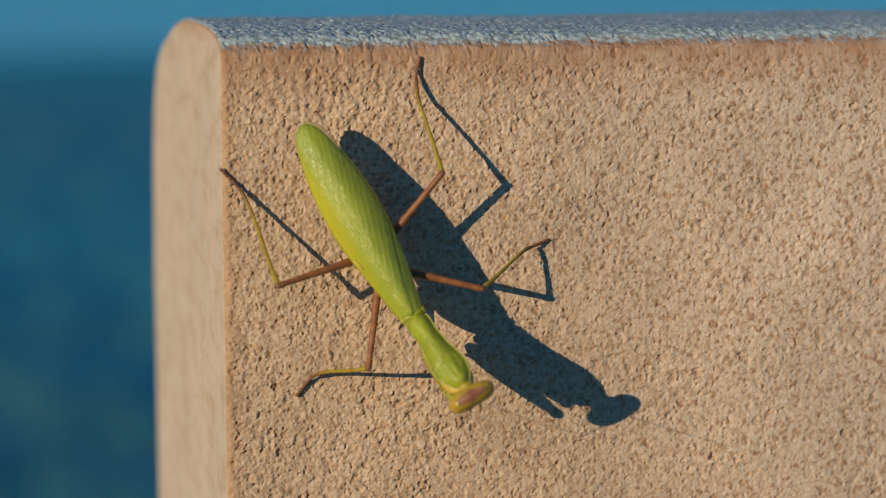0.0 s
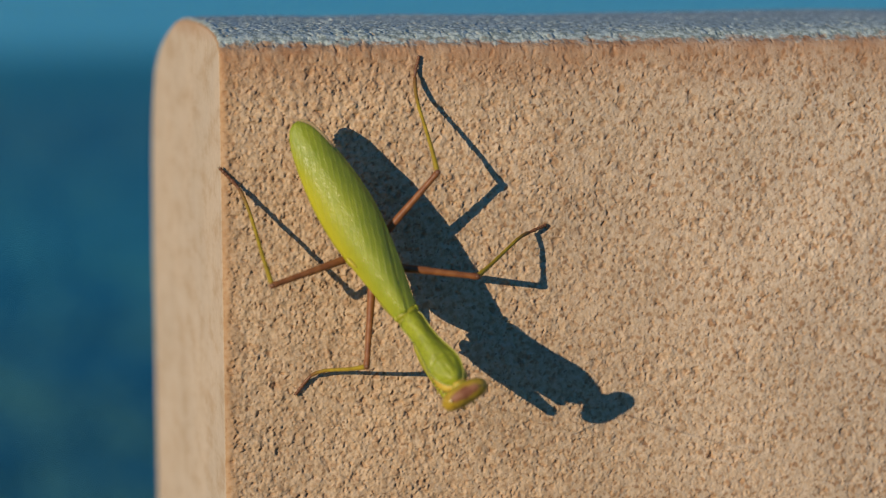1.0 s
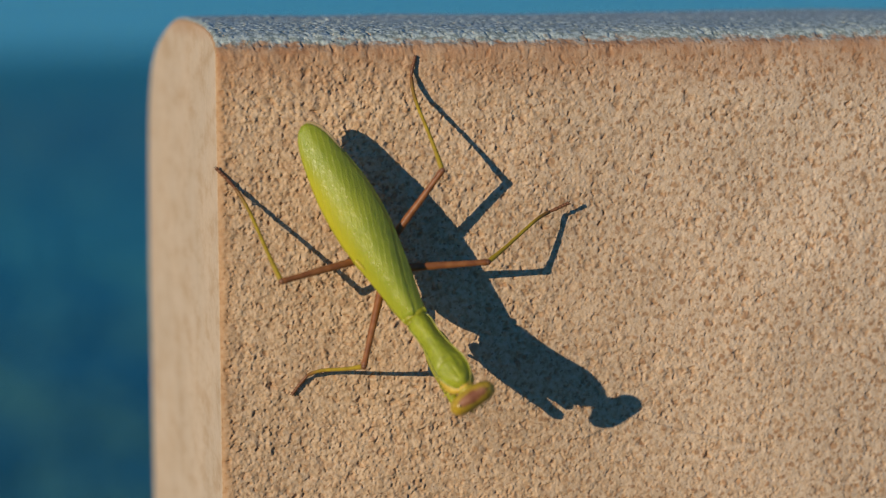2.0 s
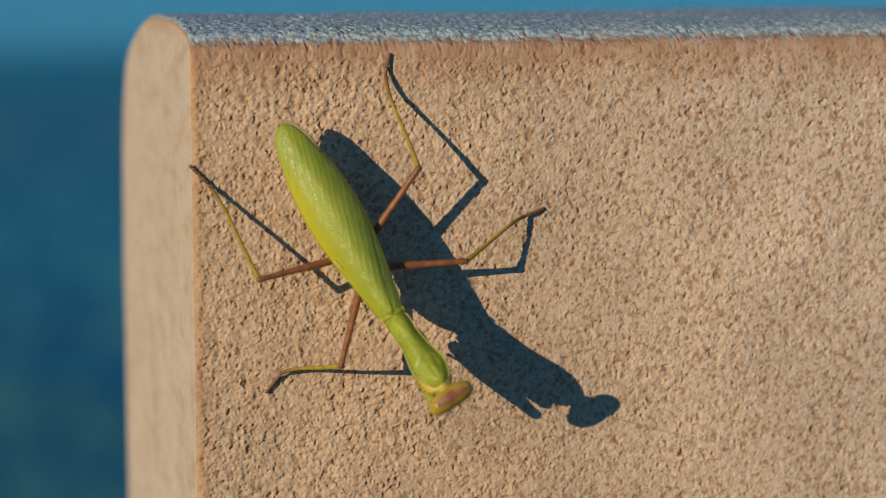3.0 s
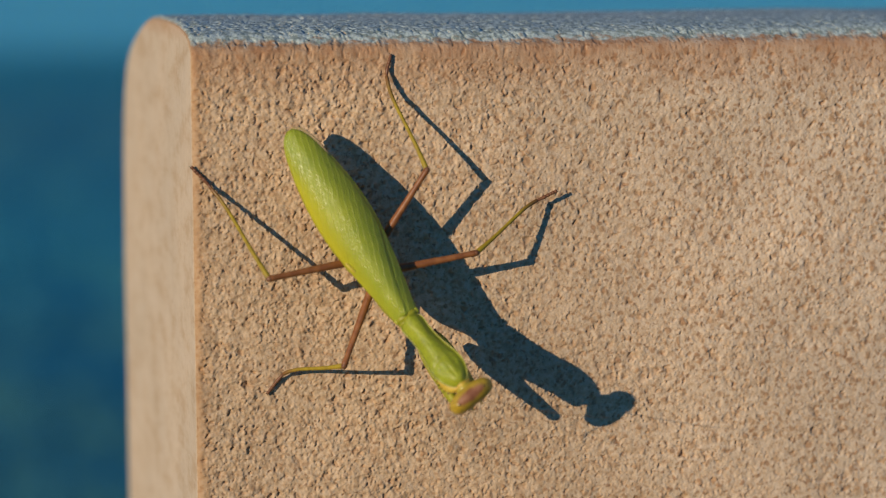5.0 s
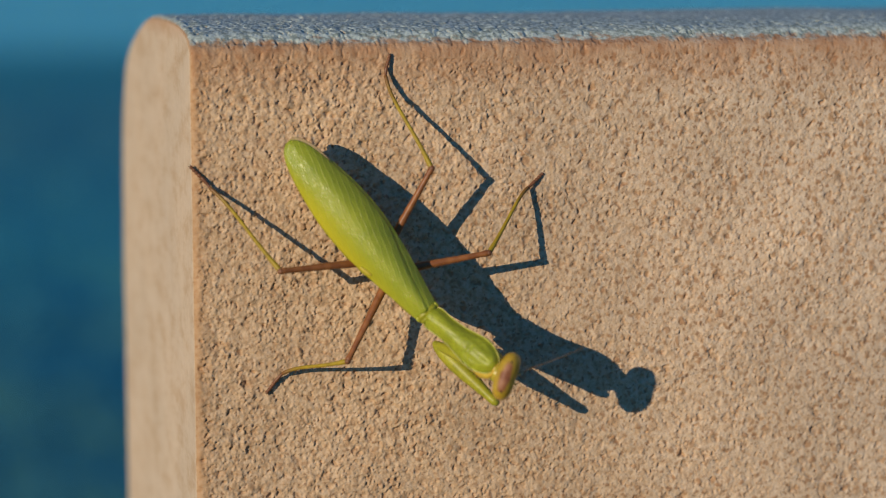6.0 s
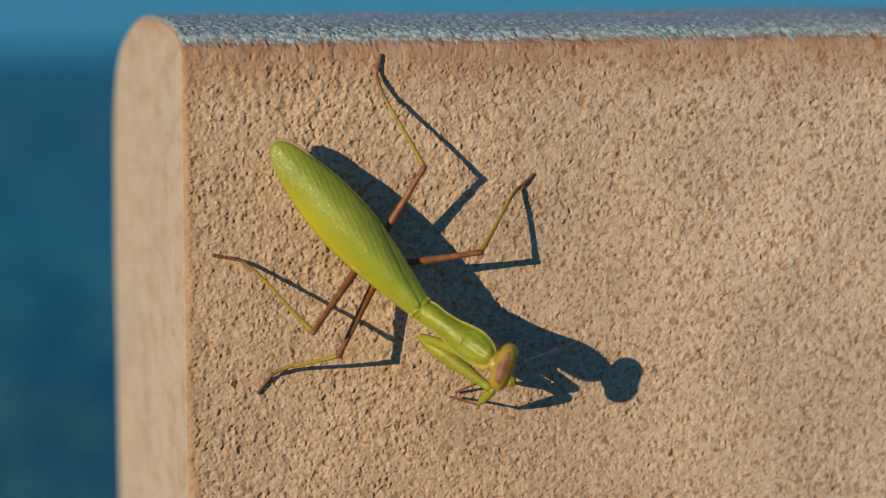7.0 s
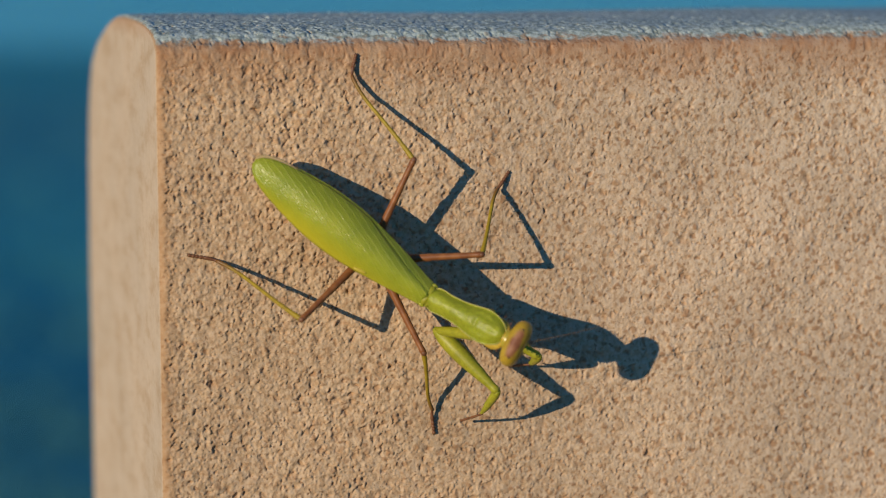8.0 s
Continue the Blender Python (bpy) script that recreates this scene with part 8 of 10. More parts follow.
    walk(MOVERS["tarsus_D"], [
        (0, pose(0.02462, -0.00042, -0.01973, -16.2, -12.2, -67.2)), (0.1, pose(0.02489, -0.00072, -0.01966, -16.2, -12.2, -67.2)),
        (0.2, pose(0.02566, -0.00156, -0.01946, -16.2, -12.2, -67.5)), (0.3, pose(0.02643, -0.00232, -0.01928, -16.2, -12.2, -67.6)),
        (0.4, pose(0.02715, -0.00308, -0.0191, -16.1, -12.2, -68.1)), (0.5, pose(0.02742, -0.00349, -0.01901, -16, -12.2, -68.4)),
        (0.6, pose(0.02654, -0.00249, -0.01924, -16.2, -12.2, -67.8)), (0.7, pose(0.02528, -0.00115, -0.01956, -16.2, -12.2, -67.4)),
        (0.8, pose(0.0244, -0.00029, -0.01976, -16.2, -12.2, -67.2)), (0.9, pose(0.02391, 0.00012, -0.01986, -16.2, -12.2, -67.2)),
        (1, pose(0.02365, 0.00042, -0.01992, -16.2, -12.2, -67.2)), (1.1, pose(0.0236, 0.00054, -0.01995, -16.2, -12.2, -67.2)),
        (1.2, pose(0.02359, 0.00059, -0.01997, -16.2, -12.2, -67.2)), (1.4, pose(0.02397, 0.00022, -0.01987, -16.3, -12.2, -67.2)),
        (1.6, pose(0.02471, -0.00048, -0.01969, -16.2, -12.2, -67.3)), (1.8, pose(0.02524, -0.00094, -0.01955, -16.2, -12.2, -67.2)),
        (2, pose(0.02573, -0.00129, -0.01943, -16.1, -12.3, -67.1)), (2.15, pose(0.02603, -0.00151, -0.01936, -16.1, -12.4, -67)),
        (2.3, pose(0.02613, -0.00163, -0.01933, -16.1, -12.4, -66.9)), (2.4, pose(0.02581, -0.0015, -0.01936, -16.1, -12.3, -66.9)),
        (2.5, pose(0.02541, -0.00133, -0.01941, -16.1, -12.3, -66.9)), (2.6, pose(0.02526, -0.00124, -0.01943, -16.1, -12.3, -66.9)),
        (2.7, pose(0.02519, -0.0012, -0.01943, -16.1, -12.3, -66.9)), (2.8, pose(0.02541, -0.00139, -0.0194, -16.1, -12.3, -67)),
        (2.9, pose(0.02586, -0.00172, -0.01931, -16, -12.4, -67.2)), (3, pose(0.02643, -0.00214, -0.01921, -16, -12.3, -67.5)),
        (3.1, pose(0.02723, -0.00289, -0.01902, -15.9, -12.4, -67.9)), (3.2, pose(0.02808, -0.00376, -0.01882, -15.8, -12.4, -68.4)),
        (3.3, pose(0.02883, -0.00451, -0.01864, -15.7, -12.5, -68.8)), (3.4, pose(0.02933, -0.00498, -0.01853, -15.7, -12.5, -68.9)),
        (3.5, pose(0.02959, -0.00521, -0.01847, -15.7, -12.5, -68.9)), (3.6, pose(0.02948, -0.00514, -0.01848, -15.7, -12.5, -68.9)),
        (3.7, pose(0.02929, -0.00493, -0.01854, -15.7, -12.5, -68.9)), (3.8, pose(0.02896, -0.00454, -0.01863, -15.7, -12.5, -68.8)),
        (3.9, pose(0.02814, -0.00375, -0.01882, -15.8, -12.6, -68.4)), (4, pose(0.02732, -0.00296, -0.01901, -15.9, -12.6, -68)),
        (4.1, pose(0.02695, -0.0027, -0.01908, -15.9, -12.6, -67.9)), (4.2, pose(0.02691, -0.00267, -0.01908, -15.9, -12.5, -68)),
        (4.3, pose(0.027, -0.00278, -0.01906, -15.9, -12.5, -68.1)), (4.4, pose(0.02719, -0.00301, -0.01901, -15.9, -12.5, -68)),
        (4.5, pose(0.02753, -0.00332, -0.01893, -15.9, -12.5, -67.9)), (4.6, pose(0.02808, -0.00369, -0.01883, -15.9, -12.6, -68)),
        (4.7, pose(0.02895, -0.00435, -0.01867, -15.8, -12.6, -68.4)), (4.9, pose(0.02889, -0.00457, -0.01848, -15.9, -12.9, -68.8)),
        (5.1, pose(0.02891, -0.00496, -0.01816, -15.9, -13.2, -69.7)), (5.3, pose(0.02931, -0.00556, -0.01793, -15.7, -13.1, -70.9)),
        (5.5, pose(0.02996, -0.0064, -0.01753, -15.4, -12.8, -72.3)), (5.65, pose(0.03044, -0.00711, -0.01715, -15.1, -12.5, -73.4)),
        (5.8, pose(0.03099, -0.00796, -0.01686, -14.8, -12.3, -74.3)), (5.9, pose(0.03189, -0.00913, -0.0166, -14.6, -12.3, -75.5)),
        (6, pose(0.03293, -0.01036, -0.01633, -14.3, -12.3, -76.7)), (6.1, pose(0.03416, -0.01143, -0.01523, -13.8, -11.2, -78.1)),
        (6.2, pose(0.03541, -0.01275, -0.01416, -13.2, -10.1, -79.7)), (6.3, pose(0.03655, -0.01379, -0.01318, -12.8, -9, -80.9)),
        (6.4, pose(0.03745, -0.01473, -0.01303, -12.7, -9, -81.9)), (6.5, pose(0.03797, -0.01533, -0.01256, -12.5, -8.5, -82.5)),
        (6.6, pose(0.03788, -0.01524, -0.01258, -12.5, -8.5, -82.5)), (6.7, pose(0.03714, -0.0143, -0.01284, -12.6, -8.7, -82)),
        (6.8, pose(0.03592, -0.01285, -0.01332, -12.8, -9.1, -81.1)), (6.9, pose(0.03472, -0.01162, -0.01392, -13.1, -9.7, -80.3)),
        (7, pose(0.03375, -0.01082, -0.01447, -13.3, -10.3, -79.7)), (7.1, pose(0.03385, -0.01125, -0.01387, -13.5, -10.4, -82.8)),
        (7.2, pose(0.03406, -0.01085, -0.01008, -18, -10.3, -96.8)), (7.3, pose(0.03293, -0.00292, -0.00948, -17.3, -8.3, -126.7)),
        (7.4, pose(0.02666, 0.00417, -0.01124, -19.4, -8.9, -120.7)), (7.5, pose(0.02243, 0.00791, -0.01213, -23.9, -10.2, -100.3)),
        (7.6, pose(0.02113, 0.0119, -0.01395, -24.6, -9.3, -63.5)), (7.7, pose(0.02015, 0.01463, -0.01572, -26.5, -7.9, -49.2)),
        (7.8, pose(0.0216, 0.01535, -0.01809, -26.4, -7.3, -43.8)), (7.9, pose(0.02092, 0.01638, -0.0195, -19, -7.5, -45.3)),
        (8, pose(0.01954, 0.01748, -0.0197, -19.1, -7.4, -44.5)),
    ])
    walk(MOVERS["coxa_E"], [
        (0, pose(0.00099, 0.01236, 0.00194, -62.2, 4.5, 161.2)), (0.1, pose(0.00099, 0.01235, 0.00194, -62, 4.5, 160.8)),
        (0.2, pose(0.00086, 0.01237, 0.00191, -61.4, 4, 163.3)), (0.3, pose(0.00085, 0.01237, 0.00196, -61.2, 4.2, 162.1)),
        (0.4, pose(0.00097, 0.01236, 0.00197, -61.3, 4.5, 161.1)), (0.5, pose(0.00106, 0.01234, 0.00205, -61.1, 4.7, 160.1)),
        (0.6, pose(0.00098, 0.01236, 0.00198, -62.5, 6.1, 153.4)), (0.7, pose(0.00118, 0.01233, 0.00198, -63.6, 7.7, 145.5)),
        (0.8, pose(0.00109, 0.01235, 0.00191, -63.2, 6.7, 150.2)), (0.9, pose(0.00106, 0.01234, 0.00196, -62.1, 5.2, 158)),
        (1, pose(0.00094, 0.01236, 0.00197, -61.9, 4.3, 161.8)), (1.1, pose(0.00095, 0.01236, 0.00193, -61.8, 4.4, 161.5)),
        (1.2, pose(0.00097, 0.01236, 0.00192, -61.7, 4.4, 161.4)), (1.4, pose(0.00101, 0.01239, 0.00195, -61.3, 4.2, 162.7)),
        (1.6, pose(0.00104, 0.01245, 0.00201, -60.8, 4, 163.5)), (1.8, pose(0.00096, 0.01254, 0.00202, -61.2, 4.8, 160.4)),
        (2, pose(0.0009, 0.01264, 0.00201, -61.8, 5.6, 156.9)), (2.15, pose(0.00087, 0.01269, 0.002, -62, 6, 155.6)),
        (2.3, pose(0.00085, 0.0127, 0.00201, -61.9, 6, 155.4)), (2.4, pose(0.00103, 0.01265, 0.00211, -62.1, 6.6, 152.1)),
        (2.5, pose(0.00126, 0.01259, 0.00221, -62.2, 7.2, 149.6)), (2.6, pose(0.00131, 0.01257, 0.00223, -62.2, 7.2, 149.6)),
        (2.7, pose(0.00133, 0.01258, 0.00224, -62.3, 7.6, 147.3)), (2.8, pose(0.0013, 0.01259, 0.00219, -62.3, 7.6, 147.4)),
        (2.9, pose(0.00122, 0.01262, 0.00213, -62.1, 7.1, 149.7)), (3, pose(0.00105, 0.01267, 0.00205, -61.7, 6.3, 153.8)),
        (3.1, pose(0.001, 0.01269, 0.00203, -61.2, 5.6, 157.3)), (3.2, pose(0.001, 0.0127, 0.00203, -61.2, 5.6, 157.2)),
        (3.3, pose(0.00095, 0.01272, 0.00201, -61.6, 6, 155.3)), (3.4, pose(0.00088, 0.01274, 0.00201, -62.1, 6.5, 152.8)),
        (3.5, pose(0.00081, 0.01275, 0.00202, -62, 6.4, 153)), (3.6, pose(0.00081, 0.01275, 0.00202, -61.7, 6.1, 154.8)),
        (3.7, pose(0.00089, 0.01274, 0.002, -61, 5.3, 158.4)), (3.8, pose(0.00103, 0.01272, 0.00197, -60.5, 4.8, 161)),
        (3.9, pose(0.00109, 0.0127, 0.00201, -61, 5.6, 157.4)), (4, pose(0.00111, 0.01269, 0.00198, -62, 7, 150.9)),
        (4.1, pose(0.00128, 0.01264, 0.00205, -62.3, 7.8, 146.8)), (4.2, pose(0.00131, 0.01263, 0.00206, -62.2, 7.5, 148)),
        (4.3, pose(0.00127, 0.01264, 0.00205, -62, 7, 150.6)), (4.4, pose(0.00118, 0.01266, 0.00204, -61.8, 7, 150.4)),
        (4.5, pose(0.00105, 0.01269, 0.00203, -62.1, 7.7, 147)), (4.6, pose(0.00092, 0.01272, 0.00197, -62.6, 8, 145.6)),
        (4.7, pose(0.00074, 0.01277, 0.00193, -61.9, 6.2, 155.1)), (4.9, pose(0.00043, 0.01316, 0.002, -60, 4.7, 161.9)),
        (5.1, pose(0.00044, 0.01383, 0.00224, -56.5, 2.9, 169.4)), (5.3, pose(0.00055, 0.01435, 0.0025, -55.5, 0.7, 177.7)),
        (5.5, pose(0.0003, 0.01441, 0.00254, -57.2, -2.5, -169.4)), (5.65, pose(-0.00022, 0.01439, 0.00263, -58, -4.8, -158.8)),
        (5.8, pose(-0.00079, 0.01436, 0.00267, -56.9, -6.4, -150.4)), (5.9, pose(-0.00084, 0.01435, 0.00272, -56.1, -6.7, -148.8)),
        (6, pose(-0.00073, 0.01438, 0.00256, -56.3, -6.5, -149.7)), (6.1, pose(-0.00094, 0.01435, 0.00266, -54.1, -6.2, -147.5)),
        (6.2, pose(-0.00089, 0.01441, 0.00234, -50, -5.6, -147.4)), (6.3, pose(-0.00088, 0.01437, 0.00256, -48.1, -5.2, -145.2)),
        (6.4, pose(-0.00115, 0.01444, 0.00201, -46.9, -5.6, -142.2)), (6.5, pose(-0.00127, 0.01445, 0.00187, -45.3, -5.4, -141.4)),
        (6.6, pose(-0.0014, 0.01444, 0.00186, -44.1, -5.6, -139.5)), (6.7, pose(-0.00142, 0.0144, 0.00217, -44.7, -5.8, -139)),
        (6.8, pose(-0.00138, 0.01431, 0.00268, -44.3, -5.9, -140.5)), (6.9, pose(-0.00134, 0.01426, 0.00297, -46.4, -6.1, -141.9)),
        (7, pose(-0.00107, 0.01437, 0.00251, -46.6, -5.8, -146.4)), (7.1, pose(-0.00124, 0.01439, 0.00227, -44.8, -5.8, -146.7)),
        (7.2, pose(-0.00146, 0.01438, 0.00221, -42.1, -5.9, -145.4)), (7.3, pose(-0.00137, 0.0143, 0.00273, -44.4, -6.5, -141.5)),
        (7.4, pose(-0.00106, 0.01432, 0.00277, -47.7, -6.9, -138.3)), (7.5, pose(-0.00077, 0.01434, 0.00279, -51.3, -7.5, -133.7)),
        (7.6, pose(-0.00085, 0.01435, 0.00268, -52.4, -8.1, -129.3)), (7.7, pose(-0.0008, 0.01435, 0.00272, -53, -8.2, -128.6)),
        (7.8, pose(-0.00062, 0.01427, 0.00316, -52.9, -8.1, -129.1)), (7.9, pose(-0.00035, 0.01418, 0.00355, -52.9, -7.7, -132.7)),
        (8, pose(-0.00016, 0.01414, 0.00375, -51.9, -7, -138.2)),
    ])
    walk(MOVERS["femur_E"], [
        (0, pose(-0.00028, 0.0055, -0.01112, 32.2, -1.9, -7.4)), (0.1, pose(-0.00032, 0.00544, -0.01108, 32.2, -1.9, -7.3)),
        (0.2, pose(-0.00031, 0.00531, -0.01104, 32.1, -2, -7.8)), (0.3, pose(-0.00041, 0.00529, -0.01097, 31.9, -2, -7.8)),
        (0.4, pose(-0.00038, 0.00529, -0.01096, 31.8, -2.1, -8.1)), (0.5, pose(-0.00037, 0.00527, -0.01089, 31.7, -2.3, -8.3)),
        (0.6, pose(-0.00083, 0.00561, -0.01107, 31.7, -1.9, -7.3)), (0.7, pose(-0.00109, 0.00591, -0.01116, 31.7, -1.7, -6.2)),
        (0.8, pose(-0.00088, 0.00578, -0.0112, 32, -1.7, -6.3)), (0.9, pose(-0.00045, 0.00549, -0.01107, 32.2, -1.8, -6.9)),
        (1, pose(-0.00031, 0.0054, -0.01104, 32.1, -1.9, -7.3)), (1.1, pose(-0.00032, 0.00539, -0.01106, 31.9, -2, -7.4)),
        (1.2, pose(-0.00031, 0.00539, -0.01107, 31.8, -2, -7.4)), (1.4, pose(-0.00021, 0.00532, -0.01099, 31.9, -2.1, -7.9)),
        (1.6, pose(-0.00014, 0.00527, -0.01088, 32, -2.5, -9)), (1.8, pose(-0.0004, 0.00546, -0.01091, 32, -2.7, -10)),
        (2, pose(-0.00067, 0.00569, -0.01097, 32.1, -3, -10.8)), (2.15, pose(-0.00077, 0.00578, -0.011, 32.2, -3.2, -11.3)),
        (2.3, pose(-0.00082, 0.0058, -0.01097, 32.1, -3.2, -11.5)), (2.4, pose(-0.00088, 0.00581, -0.01087, 32.2, -3.4, -12.2)),
        (2.5, pose(-0.00085, 0.0058, -0.01077, 32.5, -3.8, -14.1)), (2.6, pose(-0.00079, 0.00578, -0.01075, 32.7, -4.1, -15.2)),
        (2.7, pose(-0.00092, 0.00586, -0.01076, 32.5, -4, -14.6)), (2.8, pose(-0.00095, 0.00587, -0.0108, 32.3, -3.8, -13.8)),
        (2.9, pose(-0.00088, 0.00583, -0.01086, 32.1, -3.6, -13.1)), (3, pose(-0.00077, 0.00575, -0.0109, 32, -3.5, -12.7)),
        (3.1, pose(-0.00059, 0.00563, -0.01088, 32, -3.5, -12.6)), (3.2, pose(-0.00061, 0.00563, -0.01088, 32, -3.5, -12.6)),
        (3.3, pose(-0.00076, 0.00576, -0.01094, 32.1, -3.5, -12.5)), (3.4, pose(-0.00097, 0.00589, -0.01099, 32.2, -3.4, -12.3)),
        (3.5, pose(-0.00103, 0.00589, -0.01098, 32.3, -3.4, -12.2)), (3.6, pose(-0.00093, 0.0058, -0.01094, 32.3, -3.5, -12.6)),
        (3.7, pose(-0.00063, 0.00562, -0.01089, 32.3, -3.7, -13.4)), (3.8, pose(-0.00033, 0.00548, -0.01086, 32.3, -3.9, -14.3)),
        (3.9, pose(-0.0005, 0.00559, -0.01088, 32.1, -3.9, -14.3)), (4, pose(-0.00089, 0.00583, -0.01098, 32, -3.8, -13.8)),
        (4.1, pose(-0.00099, 0.00592, -0.01094, 31.9, -3.8, -13.6)), (4.2, pose(-0.00089, 0.00588, -0.01092, 31.9, -3.8, -13.9)),
        (4.3, pose(-0.00075, 0.00579, -0.01091, 32.1, -3.9, -14.4)), (4.4, pose(-0.00089, 0.00579, -0.0109, 32.1, -3.8, -14)),
        (4.5, pose(-0.00124, 0.00592, -0.01093, 32, -3.5, -12.7)), (4.6, pose(-0.00142, 0.00606, -0.01104, 31.9, -3.3, -11.5)),
        (4.7, pose(-0.00095, 0.00586, -0.01104, 32, -3.2, -11.2)), (4.9, pose(-0.00087, 0.00581, -0.01079, 29.2, -2.5, -8.5)),
        (5.1, pose(-0.00046, 0.0057, -0.01009, 24.8, -1.8, -6)), (5.3, pose(0.00036, 0.00597, -0.00969, 24.1, -1, -3.6)),
        (5.5, pose(0.00123, 0.00643, -0.00989, 25.7, -0.1, -0.2)), (5.65, pose(0.00164, 0.0067, -0.00988, 26.1, 0.6, 2.7)),
        (5.8, pose(0.00199, 0.00665, -0.00965, 24.5, 1.3, 5.7)), (5.9, pose(0.00222, 0.00655, -0.00948, 22.5, 1.3, 5.6)),
        (6, pose(0.00222, 0.00659, -0.00967, 20.2, 1.2, 5.4)), (6.1, pose(0.00263, 0.00633, -0.00926, 14.6, 1.8, 8.9)),
        (6.2, pose(0.00332, 0.0058, -0.00893, 9.7, 2, 11.1)), (6.3, pose(0.00393, 0.00569, -0.00841, 9.9, 1.5, 9.5)),
        (6.4, pose(0.00422, 0.0058, -0.00874, 8.5, 1.3, 8.1)), (6.5, pose(0.00446, 0.00571, -0.00861, 8.2, 1.1, 7.6)),
        (6.6, pose(0.00474, 0.00571, -0.00839, 10.2, 0.9, 5.9)), (6.7, pose(0.00469, 0.00576, -0.00819, 13.3, 0.7, 4.9)),
        (6.8, pose(0.00454, 0.00546, -0.0076, 14.2, 1, 6)), (6.9, pose(0.00406, 0.00552, -0.00769, 15.1, 1.4, 8.4)), (7, pose(0.00364, 0.00529, -0.00819, 15.3, 2, 11.2)),
        (7.1, pose(0.00365, 0.00504, -0.0081, 16.4, 2, 11.9)), (7.2, pose(0.00394, 0.00476, -0.00765, 15.2, 2, 11.5)),
        (7.3, pose(0.0043, 0.0053, -0.00756, 12.1, 1.5, 8.1)), (7.4, pose(0.00458, 0.00601, -0.0081, 11.2, 1, 5.4)),
        (7.5, pose(0.00487, 0.00686, -0.00867, 12.1, 0.5, 2.6)), (7.6, pose(0.00509, 0.00736, -0.00893, 13.3, -0.3, -1.4)),
        (7.7, pose(0.00511, 0.00747, -0.00898, 14.5, -1.2, -6.5)), (7.8, pose(0.00525, 0.00733, -0.00852, 14.2, -1.9, -10.2)),
        (7.9, pose(0.00513, 0.00696, -0.00814, 13.3, -1.8, -10)), (8, pose(0.00487, 0.00639, -0.00781, 12.7, -1.6, -8.6)),
    ])
